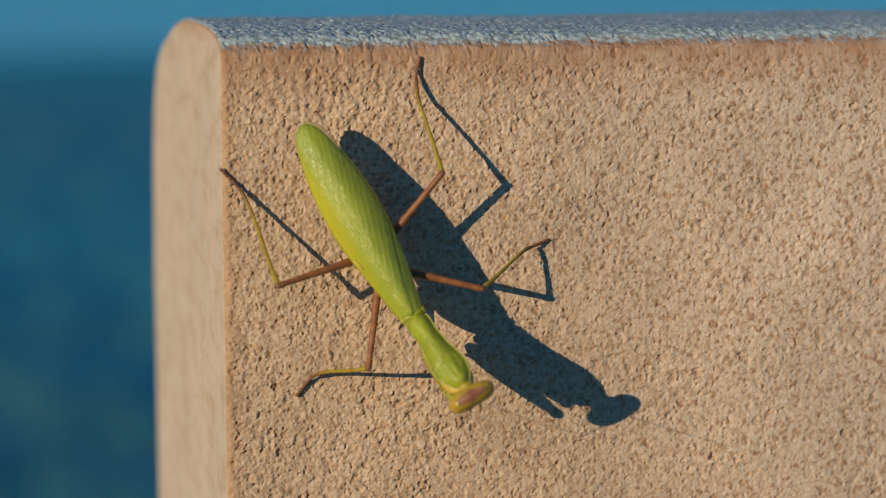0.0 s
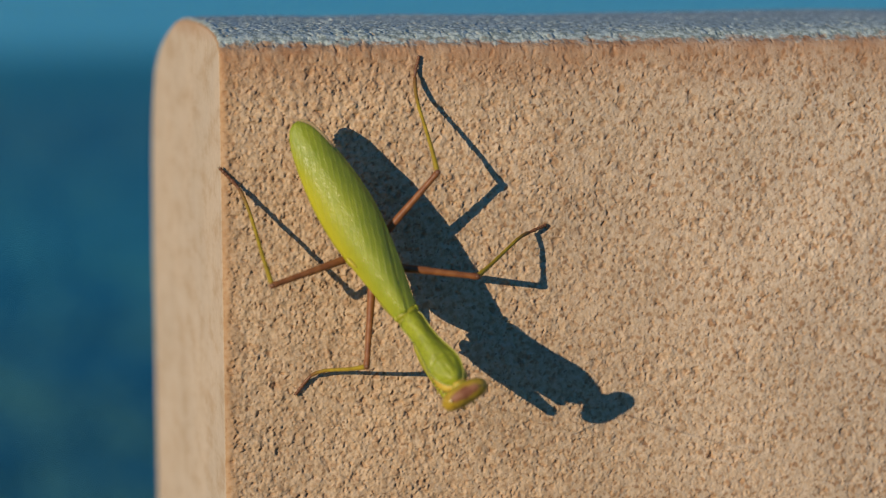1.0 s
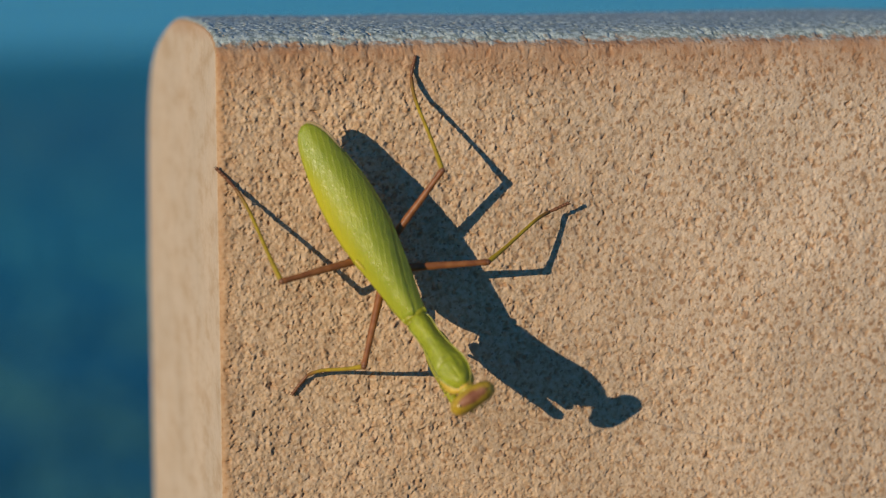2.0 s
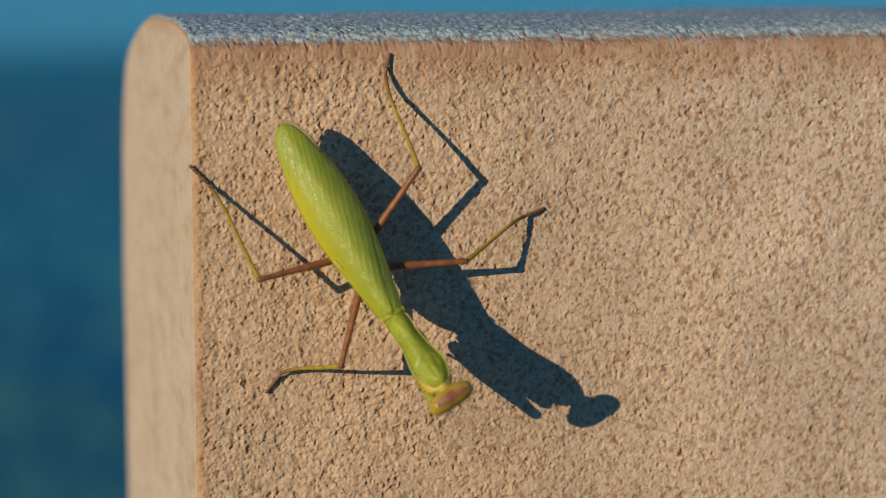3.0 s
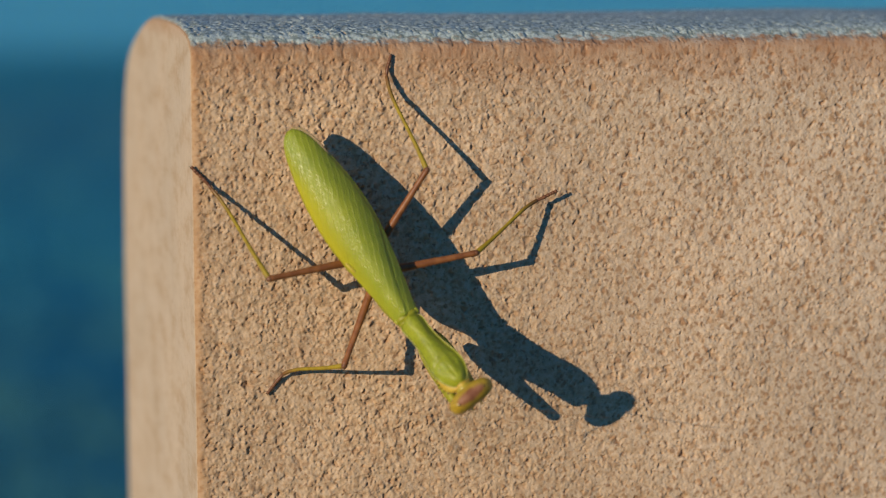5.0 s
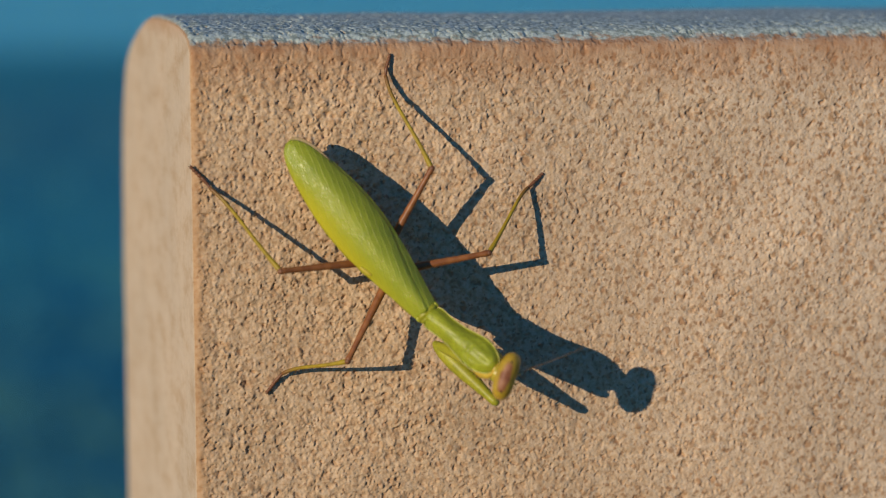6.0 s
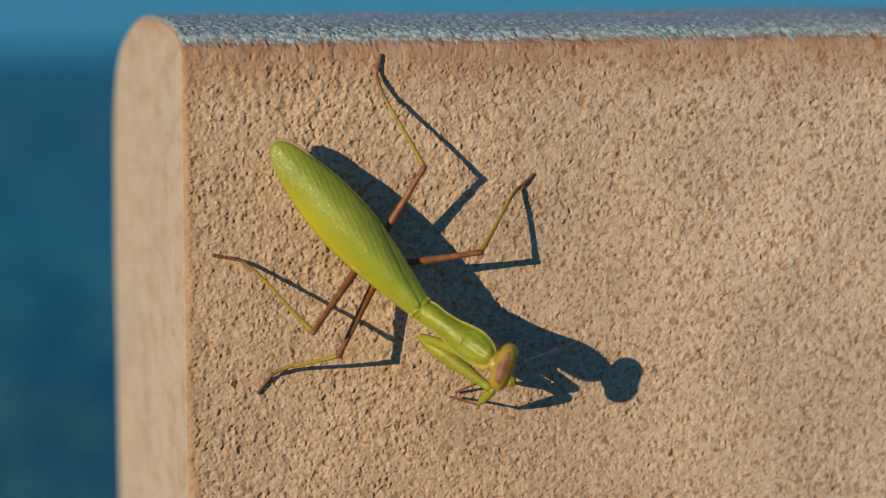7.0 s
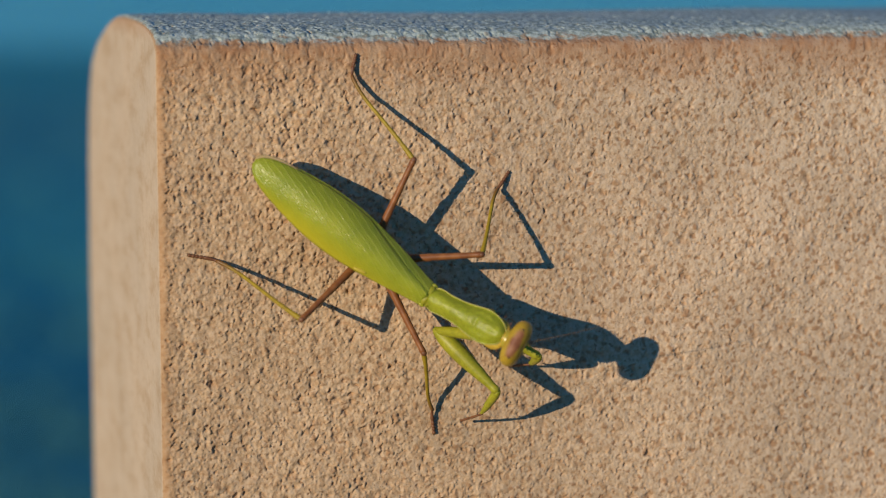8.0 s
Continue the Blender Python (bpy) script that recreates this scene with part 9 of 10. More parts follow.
    walk(MOVERS["tibia_E"], [
        (0, pose(0.00146, 0.02171, -0.00085, -34.8, 2.1, 171.8)), (0.1, pose(0.00142, 0.02167, -0.00083, -34.8, 2.1, 171.8)),
        (0.2, pose(0.00152, 0.02155, -0.0008, -34.8, 2.2, 171.5)), (0.3, pose(0.00143, 0.02155, -0.00078, -34.8, 2.2, 171.3)),
        (0.4, pose(0.00156, 0.02155, -0.0008, -34.8, 2.3, 170.8)), (0.5, pose(0.00161, 0.02155, -0.00075, -34.8, 2.3, 170.6)),
        (0.6, pose(0.0009, 0.02192, -0.00095, -34.7, 2.3, 171.2)), (0.7, pose(0.00041, 0.02225, -0.00105, -34.7, 2.1, 171.9)),
        (0.8, pose(0.00063, 0.02205, -0.00099, -34.8, 2.1, 172.1)), (0.9, pose(0.00118, 0.02173, -0.00081, -34.8, 2.1, 172)),
        (1, pose(0.00141, 0.02164, -0.00079, -34.8, 2.1, 171.9)), (1.1, pose(0.00143, 0.02166, -0.00087, -34.7, 2.1, 171.9)),
        (1.2, pose(0.00145, 0.02168, -0.00091, -34.7, 2.1, 171.9)), (1.4, pose(0.00167, 0.02158, -0.00083, -34.8, 2.2, 171.6)),
        (1.6, pose(0.002, 0.02148, -0.0007, -34.9, 2.5, 170.9)), (1.8, pose(0.00195, 0.02164, -0.00069, -35, 2.6, 170)),
        (2, pose(0.00187, 0.02184, -0.00075, -35.1, 2.9, 169.3)), (2.15, pose(0.00187, 0.0219, -0.00076, -35.2, 3, 168.9)),
        (2.3, pose(0.00186, 0.0219, -0.00074, -35.2, 3, 168.8)), (2.4, pose(0.00198, 0.02187, -0.00062, -35.3, 3.1, 168.3)),
        (2.5, pose(0.00243, 0.02173, -0.00044, -35.5, 3.4, 167.2)), (2.6, pose(0.00275, 0.02161, -0.00036, -35.6, 3.6, 166.5)),
        (2.7, pose(0.00248, 0.02176, -0.00042, -35.5, 3.5, 166.8)), (2.8, pose(0.00228, 0.02184, -0.00052, -35.4, 3.4, 167.3)),
        (2.9, pose(0.00219, 0.02187, -0.00063, -35.3, 3.3, 167.8)), (3, pose(0.00221, 0.02183, -0.0007, -35.2, 3.2, 168.1)),
        (3.1, pose(0.00237, 0.02171, -0.00068, -35.2, 3.2, 168.1)), (3.2, pose(0.00234, 0.02171, -0.00066, -35.2, 3.2, 167.9)),
        (3.3, pose(0.00216, 0.02182, -0.0007, -35.2, 3.3, 167.7)), (3.4, pose(0.00189, 0.02194, -0.00071, -35.2, 3.3, 167.7)),
        (3.5, pose(0.00182, 0.02193, -0.00068, -35.2, 3.3, 167.7)), (3.6, pose(0.00199, 0.02183, -0.00065, -35.2, 3.3, 167.5)),
        (3.7, pose(0.0025, 0.02161, -0.0006, -35.3, 3.5, 167)), (3.8, pose(0.00301, 0.02143, -0.00058, -35.3, 3.6, 166.4)),
        (3.9, pose(0.00283, 0.02158, -0.00065, -35.3, 3.6, 166.4)), (4, pose(0.00234, 0.02187, -0.00079, -35.2, 3.6, 166.7)),
        (4.1, pose(0.00221, 0.02199, -0.00078, -35.2, 3.5, 166.8)), (4.2, pose(0.00239, 0.0219, -0.00073, -35.2, 3.6, 166.7)),
        (4.3, pose(0.00261, 0.02178, -0.0007, -35.3, 3.6, 166.5)), (4.4, pose(0.00238, 0.02179, -0.00067, -35.3, 3.5, 166.8)),
        (4.5, pose(0.00173, 0.022, -0.00074, -35.1, 3.4, 167.6)), (4.6, pose(0.00128, 0.0222, -0.00085, -35, 3.2, 168.2)),
        (4.7, pose(0.00166, 0.02199, -0.00083, -35, 3.2, 168.4)), (4.9, pose(0.00123, 0.0226, -0.00132, -26.9, 2.6, 171)),
        (5.1, pose(0.00114, 0.02339, -0.00188, -11.1, 1.7, 174.3)), (5.3, pose(0.00136, 0.02391, -0.00168, -7.6, 1.1, 176.2)),
        (5.5, pose(0.0013, 0.02419, -0.00135, -14.8, -0.1, -179.4)), (5.65, pose(0.00091, 0.02437, -0.00121, -22.9, -1.4, -175.6)),
        (5.8, pose(0.0004, 0.02451, -0.00149, -24.5, -2.9, -172.6)), (5.9, pose(0.00062, 0.02468, -0.00194, -22.8, -2.9, -172.7)),
        (6, pose(0.00062, 0.02501, -0.00288, -20.6, -2.9, -172.9)), (6.1, pose(-0.00016, 0.02519, -0.00429, -14.7, -3.5, -169.3)),
        (6.2, pose(-0.00032, 0.02487, -0.00561, -9.3, -3.4, -167.1)), (6.3, pose(0.00081, 0.02484, -0.00501, -10.6, -5.5, -164.4)),
        (6.4, pose(0.00153, 0.0251, -0.00585, -14.6, -7.4, -155.4)), (6.5, pose(0.00193, 0.02504, -0.00578, -22.7, -9.1, -147.1)),
        (6.6, pose(0.0028, 0.02502, -0.00492, -30.2, -11.2, -137.4)), (6.7, pose(0.00311, 0.02505, -0.00362, -42.9, -14, -123.3)),
        (6.8, pose(0.00258, 0.02481, -0.00269, -59.7, -17, -94)), (6.9, pose(0.00135, 0.0248, -0.00249, -68.2, -15.7, -67)),
        (7, pose(4e-05, 0.02441, -0.00287, -68.1, -11.9, -48.2)), (7.1, pose(-0.00015, 0.02405, -0.00242, -65.3, -9, -41.6)),
        (7.2, pose(0.00028, 0.02379, -0.00238, -64.2, -7, -37.8)), (7.3, pose(0.00166, 0.02448, -0.0034, -61, -7.5, -46.5)),
        (7.4, pose(0.00284, 0.02525, -0.00426, -55.9, -8.2, -52.1)), (7.5, pose(0.00404, 0.02611, -0.00455, -53.6, -8.7, -56.6)),
        (7.6, pose(0.00555, 0.02652, -0.00438, -53.6, -9.5, -65.8)), (7.7, pose(0.00718, 0.02643, -0.00403, -53.5, -10, -72.8)),
        (7.8, pose(0.00848, 0.02616, -0.0037, -53.6, -10.2, -77.4)), (7.9, pose(0.00832, 0.02586, -0.0036, -53.7, -10.1, -74.3)),
        (8, pose(0.00762, 0.02541, -0.0035, -53.6, -9.7, -68.2)),
    ])
    walk(MOVERS["tarsus_E"], [
        (0, pose(0.00049, 0.01339, -0.00667, -47.2, 1.5, 174.3)), (0.1, pose(0.00043, 0.01336, -0.00665, -47.1, 1.5, 174.3)),
        (0.2, pose(0.00051, 0.01322, -0.00663, -47.1, 1.6, 173.9)), (0.3, pose(0.00039, 0.01323, -0.00661, -47.1, 1.7, 173.6)),
        (0.4, pose(0.00046, 0.01324, -0.00662, -47.2, 1.8, 173)), (0.5, pose(0.00048, 0.01325, -0.00657, -47.1, 1.9, 172.7)),
        (0.6, pose(-0.00014, 0.01361, -0.00675, -47.2, 1.7, 173.5)), (0.7, pose(-0.00056, 0.01392, -0.00685, -47.1, 1.6, 174.1)),
        (0.8, pose(-0.00031, 0.01372, -0.0068, -47.1, 1.5, 174.4)), (0.9, pose(0.00023, 0.0134, -0.00663, -47, 1.5, 174.4)),
        (1, pose(0.00044, 0.01332, -0.00662, -47, 1.5, 174.4)), (1.1, pose(0.00046, 0.01333, -0.00668, -47.1, 1.5, 174.5)),
        (1.2, pose(0.00048, 0.01334, -0.00671, -47.1, 1.5, 174.5)), (1.4, pose(0.00066, 0.01326, -0.00664, -47.1, 1.6, 174)),
        (1.6, pose(0.00091, 0.01319, -0.00652, -47.1, 1.9, 173.2)), (1.8, pose(0.00076, 0.01337, -0.00654, -47.2, 2.2, 172.2)),
        (2, pose(0.00061, 0.01359, -0.00661, -47.3, 2.4, 171.4)), (2.15, pose(0.00057, 0.01366, -0.00663, -47.4, 2.6, 171)),
        (2.3, pose(0.00056, 0.01367, -0.00661, -47.4, 2.6, 170.8)), (2.4, pose(0.00061, 0.01366, -0.00651, -47.4, 2.8, 170.2)),
        (2.5, pose(0.00093, 0.01356, -0.00636, -47.5, 3, 168.8)), (2.6, pose(0.00116, 0.01347, -0.00629, -47.5, 3.2, 168)),
        (2.7, pose(0.00094, 0.0136, -0.00634, -47.5, 3.2, 168.2)), (2.8, pose(0.0008, 0.01367, -0.00643, -47.5, 3.1, 168.4)),
        (2.9, pose(0.00076, 0.01366, -0.00651, -47.6, 3.1, 168.6)), (3, pose(0.00082, 0.01361, -0.00657, -47.7, 3, 168.7)),
        (3.1, pose(0.00097, 0.01349, -0.00656, -47.7, 3, 168.7)), (3.2, pose(0.00091, 0.01349, -0.00653, -47.6, 3, 168.7)),
        (3.3, pose(0.00072, 0.0136, -0.00656, -47.5, 3, 168.8)), (3.4, pose(0.00045, 0.01373, -0.00658, -47.4, 3, 169)),
        (3.5, pose(0.00038, 0.01371, -0.00655, -47.4, 2.9, 169.1)), (3.6, pose(0.00053, 0.01362, -0.00652, -47.4, 3, 169)),
        (3.7, pose(0.00098, 0.01342, -0.00649, -47.4, 3, 168.7)), (3.8, pose(0.00141, 0.01326, -0.00647, -47.4, 3.1, 168.4)),
        (3.9, pose(0.00124, 0.01341, -0.00653, -47.4, 3.1, 168.6)), (4, pose(0.00078, 0.01368, -0.00667, -47.4, 3, 169)),
        (4.1, pose(0.00065, 0.0138, -0.00666, -47.3, 3, 169.1)), (4.2, pose(0.00082, 0.01372, -0.00662, -47.3, 3, 169.1)),
        (4.3, pose(0.00103, 0.01361, -0.00658, -47.4, 3, 168.9)), (4.4, pose(0.00083, 0.0136, -0.00656, -47.4, 3.1, 168.6)),
        (4.5, pose(0.00027, 0.01378, -0.0066, -47.5, 3.2, 168.3)), (4.6, pose(-0.0001, 0.01395, -0.00669, -47.5, 3.1, 168.5)),
        (4.7, pose(0.00029, 0.01373, -0.00667, -47.3, 2.9, 169.8)), (4.9, pose(1e-05, 0.01358, -0.00594, -37.7, 1.1, 177.4)),
        (5.1, pose(0.0002, 0.01342, -0.00386, -12.5, -1.1, -174.5)), (5.3, pose(0.00072, 0.01383, -0.00303, -4.4, -1.9, -171.7)),
        (5.5, pose(0.00139, 0.01433, -0.00397, -4.9, -1.7, -172.9)), (5.65, pose(0.00153, 0.01499, -0.00517, -7.3, -1.5, -173.4)),
        (5.8, pose(0.00138, 0.01528, -0.00572, -10.2, -1.8, -171.9)), (5.9, pose(0.00161, 0.01532, -0.00589, -12.4, -1.7, -172.4)),
        (6, pose(0.00162, 0.01552, -0.00646, -13.6, -1.6, -173)), (6.1, pose(0.00152, 0.01547, -0.00687, -10.2, -1.9, -170.4)),
        (6.2, pose(0.00183, 0.01503, -0.00725, -10.9, -2.1, -168.5)), (6.3, pose(0.00334, 0.01514, -0.00688, -34.2, -2, -167.4)),
        (6.4, pose(0.00533, 0.01599, -0.00841, -43, -1.4, -171.4)), (6.5, pose(0.00652, 0.0168, -0.00967, -42.4, -1.6, -169.3)),
        (6.6, pose(0.00802, 0.01786, -0.00996, -45.4, -0.4, -177.3)), (6.7, pose(0.00843, 0.01954, -0.01035, -43, -0.6, -176.2)),
        (6.8, pose(0.00754, 0.02189, -0.01112, -37.1, -2, -167.8)), (6.9, pose(0.00582, 0.02393, -0.01161, -40.5, -4.1, -155.9)),
        (7, pose(0.00417, 0.02549, -0.01213, -47.7, -6.4, -142.5)), (7.1, pose(0.00376, 0.02628, -0.01156, -53.1, -7.9, -131.4)),
        (7.2, pose(0.00388, 0.0266, -0.0115, -57, -9.1, -118.9)), (7.3, pose(0.00605, 0.02704, -0.01224, -63.3, -10, -105.4)),
        (7.4, pose(0.00809, 0.02781, -0.01262, -66.1, -10.2, -99)), (7.5, pose(0.00977, 0.02841, -0.01267, -65.4, -10.2, -100.1)),
        (7.6, pose(0.01163, 0.02777, -0.01248, -65, -10.2, -101.5)), (7.7, pose(0.01339, 0.02687, -0.01211, -64.4, -10.2, -102.8)),
        (7.8, pose(0.0147, 0.02606, -0.01178, -64.1, -10.2, -103.7)), (7.9, pose(0.01452, 0.02611, -0.01169, -63.6, -10.2, -101.9)),
        (8, pose(0.01375, 0.02637, -0.01159, -62.9, -10.3, -98.6)),
    ])
    walk(MOVERS["coxa_F"], [
        (0, pose(-0.0028, 0.01163, 0.00194, -63.6, 2.1, 172.1)), (0.1, pose(-0.0028, 0.01163, 0.00194, -63.4, 2.2, 171.3)),
        (0.2, pose(-0.00292, 0.01162, 0.00193, -63, 1.8, 173.3)), (0.3, pose(-0.00293, 0.01161, 0.00197, -62.9, 2.3, 171.3)),
        (0.4, pose(-0.00282, 0.01164, 0.00198, -63, 2.5, 169.7)), (0.5, pose(-0.00273, 0.01164, 0.00205, -63, 2.9, 168.3)),
        (0.6, pose(-0.00281, 0.01163, 0.00199, -64.3, 4.5, 161)), (0.7, pose(-0.00261, 0.01166, 0.00197, -65.2, 6.3, 152.8)),
        (0.8, pose(-0.0027, 0.01165, 0.00191, -64.5, 5, 158.8)), (0.9, pose(-0.00273, 0.01164, 0.00196, -63.4, 3, 167.9)),
        (1, pose(-0.00285, 0.01162, 0.00198, -63.3, 2, 172.4)), (1.1, pose(-0.00284, 0.01163, 0.00194, -63.4, 1.9, 172.6)),
        (1.2, pose(-0.00282, 0.01163, 0.00193, -63.5, 1.9, 172.6)), (1.4, pose(-0.00278, 0.01169, 0.00195, -63, 1.7, 173.7)),
        (1.6, pose(-0.00275, 0.01181, 0.00199, -62.4, 1.7, 174.1)), (1.8, pose(-0.00281, 0.01195, 0.00199, -62.6, 2.6, 170.2)),
        (2, pose(-0.00288, 0.01209, 0.00195, -63.2, 3.6, 166.3)), (2.15, pose(-0.0029, 0.01216, 0.00194, -63.2, 4, 164.6)),
        (2.3, pose(-0.00293, 0.01219, 0.00195, -63.2, 4.1, 164.3)), (2.4, pose(-0.00275, 0.01219, 0.00203, -63, 4.7, 161.3)),
        (2.5, pose(-0.00252, 0.0122, 0.00212, -62.6, 5, 160)), (2.6, pose(-0.00246, 0.0122, 0.00213, -62.3, 4.8, 160.8)),
        (2.7, pose(-0.00244, 0.0122, 0.00214, -62.7, 5.4, 158.3)), (2.8, pose(-0.00247, 0.01221, 0.0021, -62.8, 5.4, 158.4)),
        (2.9, pose(-0.00256, 0.01221, 0.00204, -62.7, 4.8, 160.9)), (3, pose(-0.00273, 0.01221, 0.00198, -62.5, 3.8, 165.5)),
        (3.1, pose(-0.00278, 0.01222, 0.00196, -62.1, 2.9, 169)), (3.2, pose(-0.00279, 0.01223, 0.00195, -62.2, 3.1, 168.5)),
        (3.3, pose(-0.00283, 0.01224, 0.00194, -62.9, 3.7, 166)), (3.4, pose(-0.0029, 0.01223, 0.00194, -63.5, 4.4, 162.9)),
        (3.5, pose(-0.00297, 0.01223, 0.00196, -63.5, 4.4, 162.9)), (3.6, pose(-0.00297, 0.01223, 0.00196, -63, 3.9, 165.3)),
        (3.7, pose(-0.00289, 0.01224, 0.00194, -62.1, 2.8, 170.1)), (3.8, pose(-0.00275, 0.01226, 0.00191, -61.3, 2, 173.5)),
        (3.9, pose(-0.00269, 0.01225, 0.00193, -61.8, 3, 169.6)), (4, pose(-0.00267, 0.01225, 0.0019, -63.1, 4.9, 160.8)),
        (4.1, pose(-0.0025, 0.01226, 0.00197, -64.1, 6.7, 152)), (4.2, pose(-0.00246, 0.01226, 0.00198, -64.6, 7.6, 147.6)),
        (4.3, pose(-0.0025, 0.01226, 0.00195, -65.2, 8.1, 145.1)), (4.4, pose(-0.0026, 0.01225, 0.00196, -65.1, 8.2, 144.7)),
        (4.5, pose(-0.00273, 0.01224, 0.00195, -64.8, 7.8, 146.9)), (4.6, pose(-0.00286, 0.01223, 0.0019, -64.5, 6.7, 152.4)),
        (4.7, pose(-0.00305, 0.01222, 0.00188, -63.3, 3.9, 165.3)), (4.9, pose(-0.00336, 0.0126, 0.00198, -62.6, 3.6, 166.3)),
        (5.1, pose(-0.00335, 0.01342, 0.00226, -60.6, 3.2, 167.9)), (5.3, pose(-0.00324, 0.01406, 0.00256, -61.2, 1.2, 175.5)),
        (5.5, pose(-0.00389, 0.01398, 0.00243, -65, -3.6, -164.7)), (5.65, pose(-0.00492, 0.0138, 0.00229, -67.5, -7.6, -144.7)),
        (5.8, pose(-0.00572, 0.01362, 0.00224, -67.3, -9.7, -131.4)), (5.9, pose(-0.00576, 0.01359, 0.00229, -65.4, -9.6, -131.1)),
        (6, pose(-0.00566, 0.01366, 0.00212, -64.7, -8.7, -136.9)), (6.1, pose(-0.00585, 0.01358, 0.00221, -63.9, -7.3, -140.8)),
        (6.2, pose(-0.00581, 0.01366, 0.00188, -61.5, -5.8, -145.9)), (6.3, pose(-0.0058, 0.01362, 0.00208, -62.3, -4.8, -148.3)),
        (6.4, pose(-0.00606, 0.01363, 0.00154, -64.8, -4.8, -148.5)), (6.5, pose(-0.00618, 0.01361, 0.0014, -64.8, -4.6, -147.4)),
        (6.6, pose(-0.00616, 0.01357, 0.00146, -62.9, -5, -144.1)), (6.7, pose(-0.00537, 0.01351, 0.00217, -62.1, -5.2, -143.6)),
        (6.8, pose(-0.00435, 0.01343, 0.00318, -63.5, -5.2, -145.6)), (6.9, pose(-0.00383, 0.01337, 0.00372, -65.2, -5.1, -149.1)),
        (7, pose(-0.00358, 0.01356, 0.00326, -65.9, -3, -163.5)), (7.1, pose(-0.00374, 0.01355, 0.00303, -66.5, -3.1, -162.7)),
        (7.2, pose(-0.00449, 0.01348, 0.00271, -67.3, -3.4, -160.8)), (7.3, pose(-0.00572, 0.01341, 0.00256, -69.1, -5, -151.3)),
        (7.4, pose(-0.00597, 0.01351, 0.00232, -69.2, -5.2, -149.7)), (7.5, pose(-0.0057, 0.01361, 0.00232, -69.7, -5.6, -147.8)),
        (7.6, pose(-0.00578, 0.0136, 0.00222, -70.8, -7.4, -134.9)), (7.7, pose(-0.00572, 0.01361, 0.00226, -71.5, -8.6, -125.3)),
        (7.8, pose(-0.00556, 0.01357, 0.00269, -70.9, -9.1, -120.3)), (7.9, pose(-0.00529, 0.01355, 0.00307, -71.2, -8.9, -121.7)),
        (8, pose(-0.00511, 0.01355, 0.00326, -71.2, -8.5, -126.1)),
    ])
